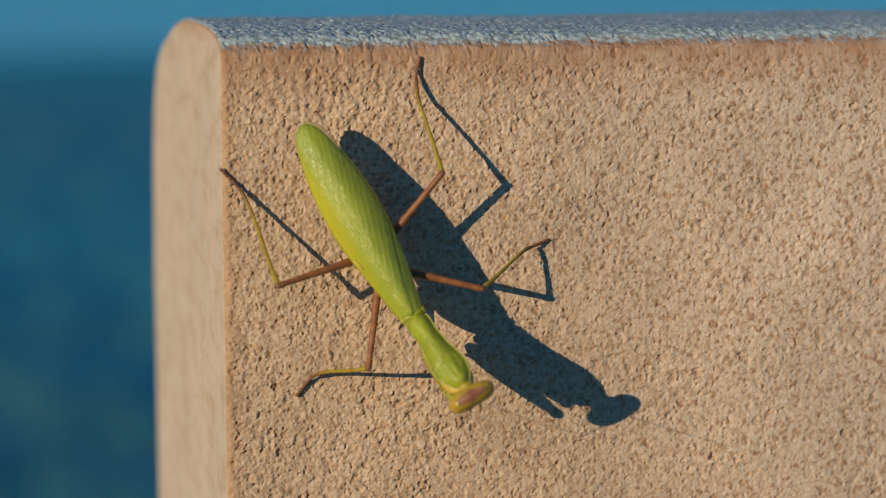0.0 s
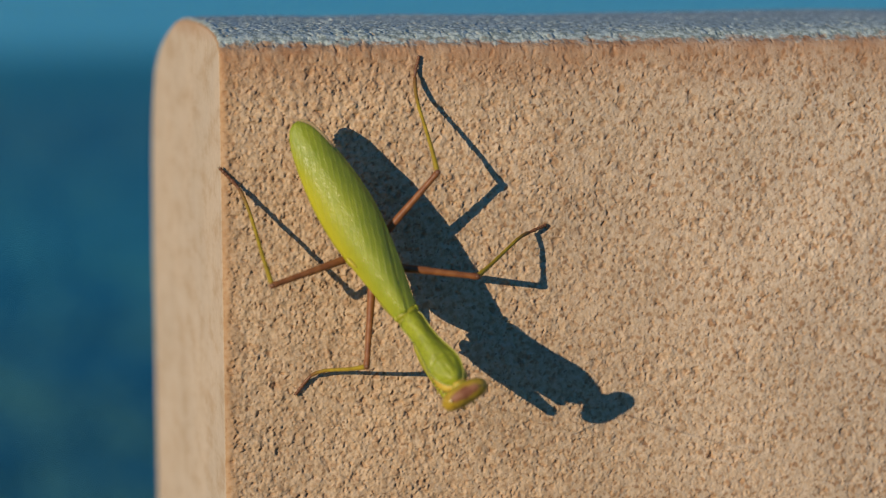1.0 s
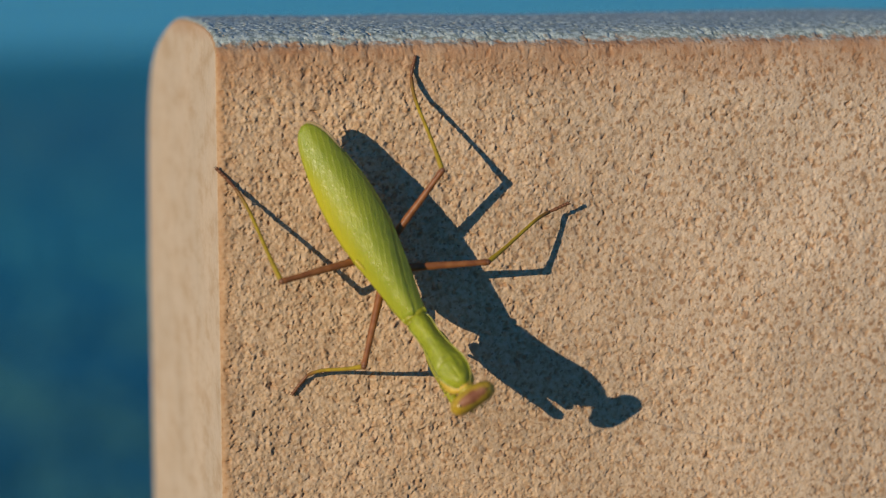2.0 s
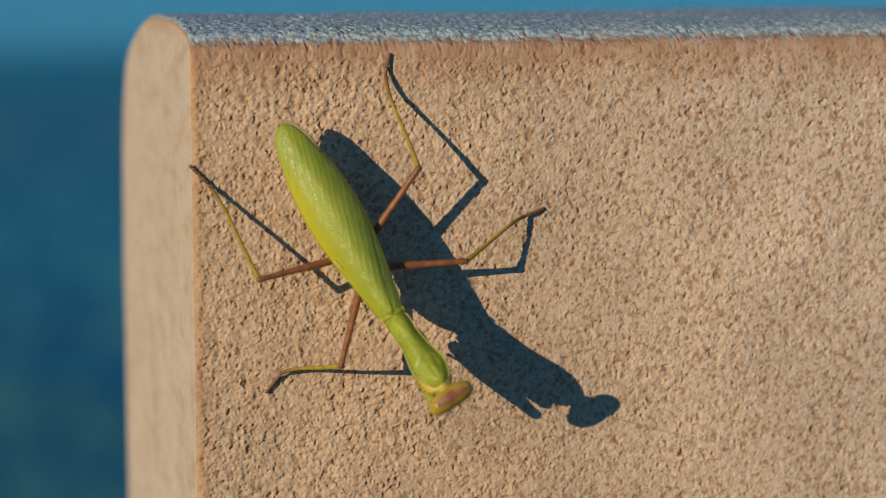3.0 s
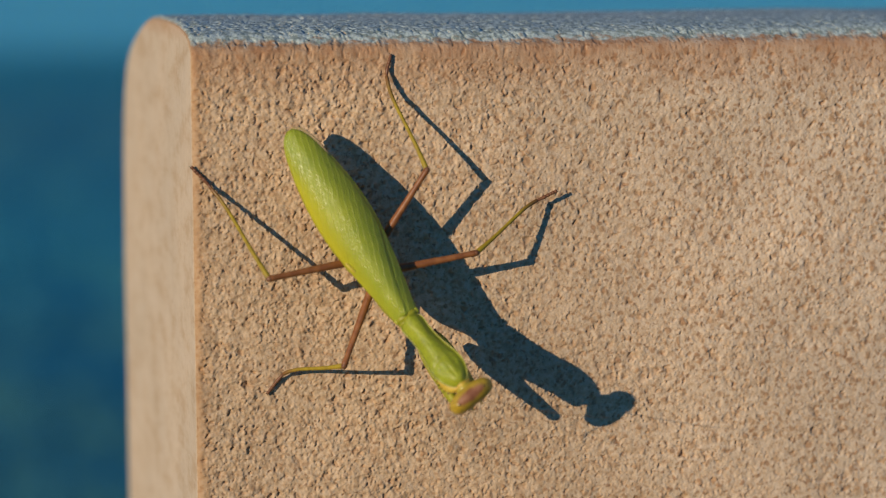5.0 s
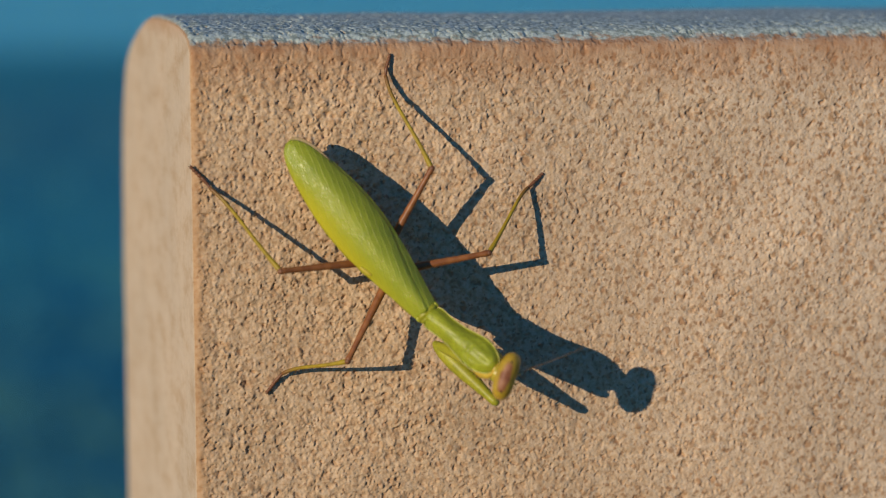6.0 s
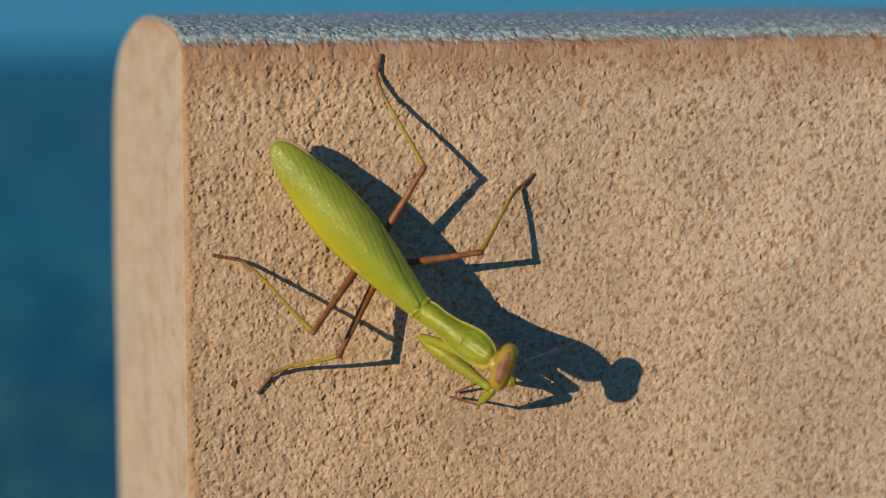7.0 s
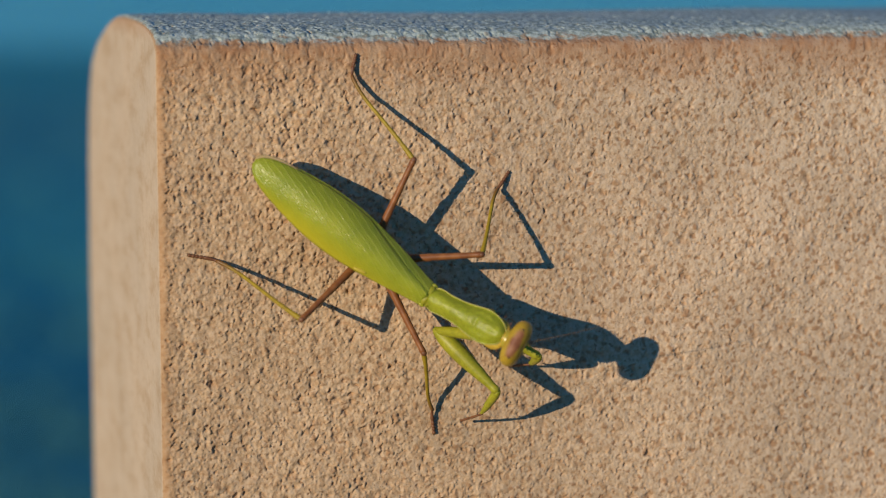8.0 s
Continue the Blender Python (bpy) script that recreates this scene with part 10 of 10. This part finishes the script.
    walk(MOVERS["femur_F"], [
        (0, pose(-0.00324, 0.00505, -0.01131, 36.4, -2.7, -9.9)), (0.1, pose(-0.00329, 0.00501, -0.01129, 36.4, -2.7, -9.9)),
        (0.2, pose(-0.0033, 0.00488, -0.01125, 36.3, -2.8, -10.4)), (0.3, pose(-0.00344, 0.00487, -0.0112, 36.1, -2.9, -10.6)),
        (0.4, pose(-0.00344, 0.00492, -0.0112, 36.1, -3, -11.1)), (0.5, pose(-0.00344, 0.00491, -0.01112, 36.1, -3.1, -11.4)),
        (0.6, pose(-0.00391, 0.00522, -0.0113, 35.9, -2.8, -10.3)), (0.7, pose(-0.00415, 0.00548, -0.01139, 35.9, -2.5, -9.2)),
        (0.8, pose(-0.00391, 0.00532, -0.0114, 36.1, -2.6, -9.1)), (0.9, pose(-0.00345, 0.00502, -0.01126, 36.3, -2.6, -9.6)),
        (1, pose(-0.00328, 0.00496, -0.01124, 36.3, -2.7, -9.8)), (1.1, pose(-0.00325, 0.005, -0.01129, 36.3, -2.7, -9.7)),
        (1.2, pose(-0.00323, 0.00502, -0.01131, 36.3, -2.7, -9.7)), (1.4, pose(-0.00314, 0.00496, -0.01123, 36.4, -2.8, -10.3)),
        (1.6, pose(-0.00308, 0.00494, -0.01112, 36.5, -3.3, -11.8)), (1.8, pose(-0.00337, 0.00516, -0.01115, 36.7, -3.8, -13.2)),
        (2, pose(-0.00366, 0.00541, -0.01122, 36.9, -4.1, -14.3)), (2.15, pose(-0.00378, 0.00551, -0.01125, 36.9, -4.3, -15.1)),
        (2.3, pose(-0.00383, 0.00552, -0.01123, 36.9, -4.4, -15.3)), (2.4, pose(-0.00387, 0.00549, -0.01112, 36.9, -4.5, -15.8)),
        (2.5, pose(-0.00377, 0.0054, -0.01097, 36.9, -4.8, -17.1)), (2.6, pose(-0.00367, 0.00535, -0.01093, 37, -5.1, -18)),
        (2.7, pose(-0.00381, 0.00543, -0.01095, 36.9, -4.9, -17.4)), (2.8, pose(-0.00382, 0.00546, -0.011, 36.7, -4.7, -16.5)),
        (2.9, pose(-0.00374, 0.00544, -0.01107, 36.6, -4.5, -15.7)), (3, pose(-0.0036, 0.00539, -0.01112, 36.6, -4.4, -15.3)),
        (3.1, pose(-0.00342, 0.00531, -0.01112, 36.7, -4.4, -15.5)), (3.2, pose(-0.00346, 0.00535, -0.01113, 36.9, -4.5, -15.9)),
        (3.3, pose(-0.00364, 0.00549, -0.01121, 37.1, -4.6, -16.4)), (3.4, pose(-0.00387, 0.00563, -0.01126, 37.3, -4.7, -16.6)),
        (3.5, pose(-0.00394, 0.00563, -0.01125, 37.4, -4.7, -16.8)), (3.6, pose(-0.00382, 0.00552, -0.01121, 37.4, -4.8, -17.1)),
        (3.7, pose(-0.00345, 0.00531, -0.01113, 37.3, -5.1, -17.9)), (3.8, pose(-0.00311, 0.00516, -0.01108, 37.2, -5.2, -18.6)),
        (3.9, pose(-0.0033, 0.00526, -0.01109, 36.9, -5.2, -18.1)), (4, pose(-0.00381, 0.00555, -0.01124, 36.7, -4.9, -17.2)),
        (4.1, pose(-0.00416, 0.0058, -0.01125, 36.6, -4.7, -16.5)), (4.2, pose(-0.00436, 0.00594, -0.01128, 36.7, -4.7, -16.4)),
        (4.3, pose(-0.00451, 0.00608, -0.01134, 36.8, -4.7, -16.4)), (4.4, pose(-0.00464, 0.00607, -0.01134, 36.9, -4.6, -16.2)),
        (4.5, pose(-0.00465, 0.00598, -0.01132, 37, -4.5, -15.7)), (4.6, pose(-0.00444, 0.00585, -0.01136, 37, -4.4, -15.2)),
        (4.7, pose(-0.00386, 0.00557, -0.01132, 36.9, -4.3, -14.8)), (4.9, pose(-0.00415, 0.0058, -0.01113, 33.8, -1.8, -5.3)),
        (5.1, pose(-0.00416, 0.00618, -0.01061, 30.5, 0.6, 3.3)), (5.3, pose(-0.00352, 0.00692, -0.0104, 33.1, 0.9, 3.9)),
        (5.5, pose(-0.00306, 0.00774, -0.01095, 38.9, 0.3, 1.4)), (5.65, pose(-0.00312, 0.00814, -0.01126, 43.1, -0.4, -1.9)),
        (5.8, pose(-0.00294, 0.00811, -0.01122, 45.6, -1.1, -4.7)), (5.9, pose(-0.00259, 0.00784, -0.01097, 44.7, -1, -4.5)),
        (6, pose(-0.00281, 0.00766, -0.0111, 41.4, -0.2, -1.1)), (6.1, pose(-0.00304, 0.00746, -0.01097, 38.9, 0.5, 2.4)),
        (6.2, pose(-0.00293, 0.00707, -0.01106, 36.3, 0.8, 4.5)), (6.3, pose(-0.00312, 0.00719, -0.01098, 29.2, 0.9, 5.8)),
        (6.4, pose(-0.00373, 0.00767, -0.01181, 17.8, 1, 6.5)), (6.5, pose(-0.00369, 0.00772, -0.01195, 13.9, 1, 6.8)),
        (6.6, pose(-0.00314, 0.00742, -0.01166, 13.8, 1.1, 7.1)), (6.7, pose(-0.00221, 0.00722, -0.01085, 13.2, 1.2, 7.7)),
        (6.8, pose(-0.00161, 0.00729, -0.01001, 12.1, 1.3, 8.1)), (6.9, pose(-0.00167, 0.00744, -0.00966, 10.7, 1.4, 8.2)),
        (7, pose(-0.00255, 0.00756, -0.01022, 10.2, 1.4, 7.4)), (7.1, pose(-0.00269, 0.00769, -0.01052, 9.9, 1.2, 6.7)),
        (7.2, pose(-0.00339, 0.00783, -0.01093, 8.7, 1.2, 6.5)), (7.3, pose(-0.00424, 0.00819, -0.0112, 6.8, 1, 5.5)),
        (7.4, pose(-0.00442, 0.00835, -0.01147, 6.9, 1.2, 6.5)), (7.5, pose(-0.0041, 0.00855, -0.01149, 7.6, 1.4, 7.8)),
        (7.6, pose(-0.00361, 0.0089, -0.01165, 8.4, 1.3, 6.9)), (7.7, pose(-0.0031, 0.0092, -0.01162, 8.8, 1, 5.2)),
        (7.8, pose(-0.00248, 0.00922, -0.01112, 7.7, 0.7, 3.6)), (7.9, pose(-0.00237, 0.00919, -0.01077, 6.6, 0.8, 4.4)),
        (8, pose(-0.00246, 0.00907, -0.01059, 6, 1.2, 6.4)),
    ])
    walk(MOVERS["tibia_F"], [
        (0, pose(-0.00123, 0.01973, -0.00039, -46.4, 2.4, 170.2)), (0.1, pose(-0.00127, 0.01969, -0.00037, -46.4, 2.4, 170.2)),
        (0.2, pose(-0.00117, 0.01957, -0.00036, -46.3, 2.5, 169.7)), (0.3, pose(-0.00126, 0.01958, -0.00033, -46.3, 2.6, 169.5)),
        (0.4, pose(-0.00114, 0.01961, -0.00034, -46.4, 2.7, 168.9)), (0.5, pose(-0.00109, 0.01961, -0.00028, -46.4, 2.8, 168.6)),
        (0.6, pose(-0.00178, 0.01997, -0.00049, -46.3, 2.6, 169.4)), (0.7, pose(-0.00227, 0.02028, -0.00059, -46.2, 2.4, 170.2)),
        (0.8, pose(-0.00205, 0.02007, -0.00055, -46.3, 2.4, 170.4)), (0.9, pose(-0.0015, 0.01974, -0.00036, -46.3, 2.4, 170.4)),
        (1, pose(-0.00128, 0.01966, -0.00033, -46.3, 2.4, 170.3)), (1.1, pose(-0.00126, 0.01971, -0.00039, -46.3, 2.4, 170.4)),
        (1.2, pose(-0.00126, 0.01973, -0.00041, -46.3, 2.4, 170.4)), (1.4, pose(-0.00102, 0.01963, -0.00032, -46.3, 2.5, 170)),
        (1.6, pose(-0.00068, 0.01953, -0.00016, -46.4, 2.8, 169.1)), (1.8, pose(-0.00072, 0.01966, -0.00015, -46.5, 3.1, 168)),
        (2, pose(-0.00078, 0.01984, -0.0002, -46.7, 3.4, 167.2)), (2.15, pose(-0.00076, 0.0199, -0.00022, -46.8, 3.5, 166.7)),
        (2.3, pose(-0.00078, 0.01989, -0.00019, -46.7, 3.6, 166.6)), (2.4, pose(-0.00071, 0.01986, -8e-05, -46.7, 3.6, 166.5)),
        (2.5, pose(-0.00034, 0.01971, 6e-05, -46.6, 3.7, 166.1)), (2.6, pose(-7e-05, 0.0196, 0.00012, -46.7, 3.7, 165.8)),
        (2.7, pose(-0.00032, 0.01974, 6e-05, -46.6, 3.7, 166)), (2.8, pose(-0.0005, 0.01984, -3e-05, -46.6, 3.7, 166.2)),
        (2.9, pose(-0.00056, 0.01987, -0.00012, -46.6, 3.6, 166.3)), (3, pose(-0.0005, 0.01985, -0.00018, -46.7, 3.6, 166.2)),
        (3.1, pose(-0.00028, 0.01974, -0.00014, -46.8, 3.7, 165.8)), (3.2, pose(-0.00026, 0.01971, -0.0001, -46.8, 3.9, 165.2)),
        (3.3, pose(-0.00036, 0.01979, -0.00013, -46.9, 4, 164.7)), (3.4, pose(-0.00057, 0.01987, -0.00013, -47, 4, 164.5)),
        (3.5, pose(-0.00062, 0.01984, -0.0001, -47, 4.1, 164.4)), (3.6, pose(-0.00043, 0.01973, -6e-05, -47, 4.1, 164.4)),
        (3.7, pose(0.00011, 0.0195, -1e-05, -46.9, 4.1, 164.1)), (3.8, pose(0.00061, 0.01934, 2e-05, -46.9, 4.2, 164)),
        (3.9, pose(0.00035, 0.01951, -7e-05, -46.7, 4.1, 164.5)), (4, pose(-0.00036, 0.01991, -0.00027, -46.6, 3.9, 165.1)),
        (4.1, pose(-0.00084, 0.0202, -0.0003, -46.6, 3.9, 165.3)), (4.2, pose(-0.00106, 0.02035, -0.00032, -46.7, 3.9, 165.1)),
        (4.3, pose(-0.00121, 0.02045, -0.00034, -46.8, 4, 164.8)), (4.4, pose(-0.00139, 0.02042, -0.0003, -46.8, 4, 164.7)),
        (4.5, pose(-0.00151, 0.02033, -0.00027, -46.8, 4, 164.8)), (4.6, pose(-0.00142, 0.02023, -0.0003, -46.8, 4, 165.1)),
        (4.7, pose(-0.00092, 0.01997, -0.00028, -46.7, 3.9, 165.5)), (4.9, pose(-0.00304, 0.02131, -0.00071, -36.7, 1.6, 174.9)),
        (5.1, pose(-0.00502, 0.02274, -0.00082, -16.9, -0.5, -176.9)), (5.3, pose(-0.00448, 0.02333, 0.00033, -15.1, -0.8, -176.4)),
        (5.5, pose(-0.00336, 0.02306, 0.00143, -28.5, -0.3, -178.7)), (5.65, pose(-0.00276, 0.02251, 0.0022, -39.5, 0.2, 179.2)),
        (5.8, pose(-0.00207, 0.02187, 0.00286, -46.8, 0.4, 178.1)), (5.9, pose(-0.00174, 0.02181, 0.00289, -47.8, 0.2, 179)),
        (6, pose(-0.00258, 0.02244, 0.00192, -45.5, -0.5, -177.9)), (6.1, pose(-0.00357, 0.02279, 0.00139, -43, -1.2, -174.2)),
        (6.2, pose(-0.00401, 0.02291, 0.0006, -40.4, -1.7, -170.8)), (6.3, pose(-0.0047, 0.02432, -0.00138, -38.7, -2.8, -162.3)),
        (6.4, pose(-0.00574, 0.02632, -0.00578, -36.3, -4.8, -148.1)), (6.5, pose(-0.00587, 0.02672, -0.00722, -36.9, -6, -135.6)),
        (6.6, pose(-0.00541, 0.02641, -0.00694, -39.3, -6.4, -131.4)), (6.7, pose(-0.00468, 0.02624, -0.00634, -44, -6.8, -129)),
        (6.8, pose(-0.00424, 0.02637, -0.00587, -49.5, -7.3, -128)), (6.9, pose(-0.00433, 0.02661, -0.00601, -54.2, -7.8, -127.9)),
        (7, pose(-0.00498, 0.0268, -0.00675, -57.6, -8.8, -123.6)), (7.1, pose(-0.00488, 0.02697, -0.00713, -61.1, -10.2, -102.9)),
        (7.2, pose(-0.00552, 0.02718, -0.00794, -60.4, -10.1, -77.3)), (7.3, pose(-0.00609, 0.02767, -0.00889, -57.8, -9.7, -69.7)),
        (7.4, pose(-0.00657, 0.02778, -0.00909, -55.7, -9.9, -73.8)), (7.5, pose(-0.0067, 0.0279, -0.00888, -55.6, -10.2, -79.3)),
        (7.6, pose(-0.00588, 0.02825, -0.00877, -62.4, -10.1, -76.4)), (7.7, pose(-0.0048, 0.02859, -0.0086, -72.2, -9.6, -66.9)),
        (7.8, pose(-0.00368, 0.02871, -0.00847, -77.3, -9.3, -62.6)), (7.9, pose(-0.00383, 0.0287, -0.0085, -78.5, -8.7, -56)),
        (8, pose(-0.0046, 0.02854, -0.00852, -79.4, -6.9, -41)),
    ])
    walk(MOVERS["tarsus_F"], [
        (0, pose(-0.00211, 0.01275, -0.00776, -50.5, 3, 167.9)), (0.1, pose(-0.00216, 0.0127, -0.00774, -50.5, 3, 167.8)),
        (0.2, pose(-0.00209, 0.01258, -0.00773, -50.5, 3.1, 167.4)), (0.3, pose(-0.00221, 0.01259, -0.0077, -50.6, 3.2, 167.1)),
        (0.4, pose(-0.00214, 0.01263, -0.00772, -50.6, 3.3, 166.5)), (0.5, pose(-0.00212, 0.01264, -0.00765, -50.7, 3.4, 166.3)),
        (0.6, pose(-0.00274, 0.01298, -0.00785, -50.6, 3.2, 166.9)), (0.7, pose(-0.00316, 0.01328, -0.00796, -50.5, 3.1, 167.6)),
        (0.8, pose(-0.00291, 0.01307, -0.00791, -50.5, 3, 167.9)), (0.9, pose(-0.00237, 0.01273, -0.00773, -50.5, 2.9, 168)),
        (1, pose(-0.00216, 0.01266, -0.00771, -50.5, 2.9, 168.1)), (1.1, pose(-0.00214, 0.01271, -0.00775, -50.4, 2.9, 168.1)),
        (1.2, pose(-0.00212, 0.01273, -0.00777, -50.4, 2.9, 168.1)), (1.4, pose(-0.00192, 0.01264, -0.00768, -50.5, 3, 167.8)),
        (1.6, pose(-0.00166, 0.01255, -0.00754, -50.5, 3.3, 166.9)), (1.8, pose(-0.00178, 0.01272, -0.00754, -50.7, 3.6, 166)),
        (2, pose(-0.00191, 0.01292, -0.00761, -50.8, 3.9, 165.1)), (2.15, pose(-0.00192, 0.013, -0.00762, -50.8, 4, 164.7)),
        (2.3, pose(-0.00195, 0.01299, -0.0076, -50.8, 4, 164.6)), (2.4, pose(-0.00189, 0.01295, -0.00749, -50.7, 4, 164.6)),
        (2.5, pose(-0.00157, 0.01281, -0.00734, -50.7, 4.1, 164.5)), (2.6, pose(-0.00132, 0.01269, -0.00728, -50.7, 4.1, 164.4)),
        (2.7, pose(-0.00156, 0.01283, -0.00734, -50.6, 4.1, 164.5)), (2.8, pose(-0.00171, 0.01293, -0.00742, -50.7, 4.1, 164.5)),
        (2.9, pose(-0.00176, 0.01296, -0.00752, -50.8, 4.1, 164.3)), (3, pose(-0.0017, 0.01295, -0.00758, -50.9, 4.1, 164.1)),
        (3.1, pose(-0.00153, 0.01285, -0.00756, -50.9, 4.2, 163.6)), (3.2, pose(-0.00155, 0.01284, -0.00753, -51, 4.4, 163)),
        (3.3, pose(-0.0017, 0.01294, -0.00756, -51, 4.5, 162.5)), (3.4, pose(-0.00193, 0.01303, -0.00757, -51.1, 4.6, 162.2)),
        (3.5, pose(-0.00198, 0.01301, -0.00754, -51.1, 4.6, 162.2)), (3.6, pose(-0.0018, 0.01288, -0.0075, -51.1, 4.6, 162.2)),
        (3.7, pose(-0.00128, 0.01266, -0.00745, -51, 4.6, 162.1)), (3.8, pose(-0.00079, 0.0125, -0.00741, -51, 4.6, 162.2)),
        (3.9, pose(-0.00101, 0.01264, -0.00748, -50.8, 4.5, 162.7)), (4, pose(-0.00166, 0.013, -0.00767, -50.8, 4.4, 163.2)),
        (4.1, pose(-0.00212, 0.0133, -0.0077, -50.8, 4.4, 163.3)), (4.2, pose(-0.00237, 0.01346, -0.00772, -50.8, 4.4, 163)),
        (4.3, pose(-0.00255, 0.01358, -0.00776, -50.9, 4.5, 162.6)), (4.4, pose(-0.00274, 0.01356, -0.00773, -51, 4.6, 162.4)),
        (4.5, pose(-0.00284, 0.01346, -0.00769, -50.9, 4.6, 162.5)), (4.6, pose(-0.00271, 0.01336, -0.00772, -50.9, 4.5, 162.7)),
        (4.7, pose(-0.00218, 0.01308, -0.00769, -50.9, 4.5, 163)), (4.9, pose(-0.0036, 0.01315, -0.0068, -39.9, 2.4, 171.6)),
        (5.1, pose(-0.00452, 0.013, -0.00379, -11.5, 0.6, 178.8)), (5.3, pose(-0.00391, 0.0135, -0.00232, -4.7, 0.1, 180)),
        (5.5, pose(-0.00318, 0.0141, -0.00345, -13.3, -1.4, -174)), (5.65, pose(-0.00284, 0.01465, -0.00429, -24, -2.2, -170.6)),
        (5.8, pose(-0.00225, 0.0149, -0.00458, -33, -2.2, -170.3)), (5.9, pose(-0.00183, 0.01496, -0.00466, -37.1, -1.4, -173.7)),
        (6, pose(-0.00239, 0.01529, -0.00535, -38.9, -0.6, -177.3)), (6.1, pose(-0.00296, 0.01536, -0.00556, -39, -0.8, -176.1)),
        (6.2, pose(-0.00296, 0.01521, -0.00601, -33.8, -2.8, -164.1)), (6.3, pose(-0.00258, 0.01664, -0.00774, -28.7, -6.1, -138.3)),
        (6.4, pose(-0.00183, 0.01907, -0.0118, -26, -7.7, -122.9)), (6.5, pose(-0.00062, 0.02045, -0.01332, -25.2, -7.4, -119.7)),
        (6.6, pose(3e-05, 0.02065, -0.01336, -25.3, -7.4, -120.1)), (6.7, pose(0.0005, 0.02097, -0.01337, -25.8, -7.7, -118.5)),
        (6.8, pose(0.00037, 0.02152, -0.01356, -27.3, -8.4, -114.7)), (6.9, pose(-0.00031, 0.02207, -0.01421, -31.4, -9.4, -108.2)),
        (7, pose(-0.00116, 0.02268, -0.01526, -40.1, -10.4, -98.8)), (7.1, pose(-0.00044, 0.02433, -0.01592, -44.6, -10.3, -100.9)),
        (7.2, pose(-0.00026, 0.02677, -0.01667, -40.8, -9.6, -112.9)), (7.3, pose(-0.00049, 0.02819, -0.0174, -41.8, -9.4, -114.5)),
        (7.4, pose(-0.00065, 0.02799, -0.01739, -48.9, -9.5, -113.6)), (7.5, pose(-0.00075, 0.02752, -0.01716, -53.3, -9.5, -113.3)),
        (7.6, pose(-0.0009, 0.02783, -0.01767, -54.5, -9.4, -115.3)), (7.7, pose(-0.0013, 0.02832, -0.01818, -55.8, -9.6, -113)),
        (7.8, pose(-0.00096, 0.0283, -0.01829, -57.2, -10, -107.7)), (7.9, pose(-0.00131, 0.02858, -0.01838, -53.5, -9.5, -115.3)),
        (8, pose(-0.00247, 0.02917, -0.01847, -47.2, -8.5, -125.7)),
    ])


motions()
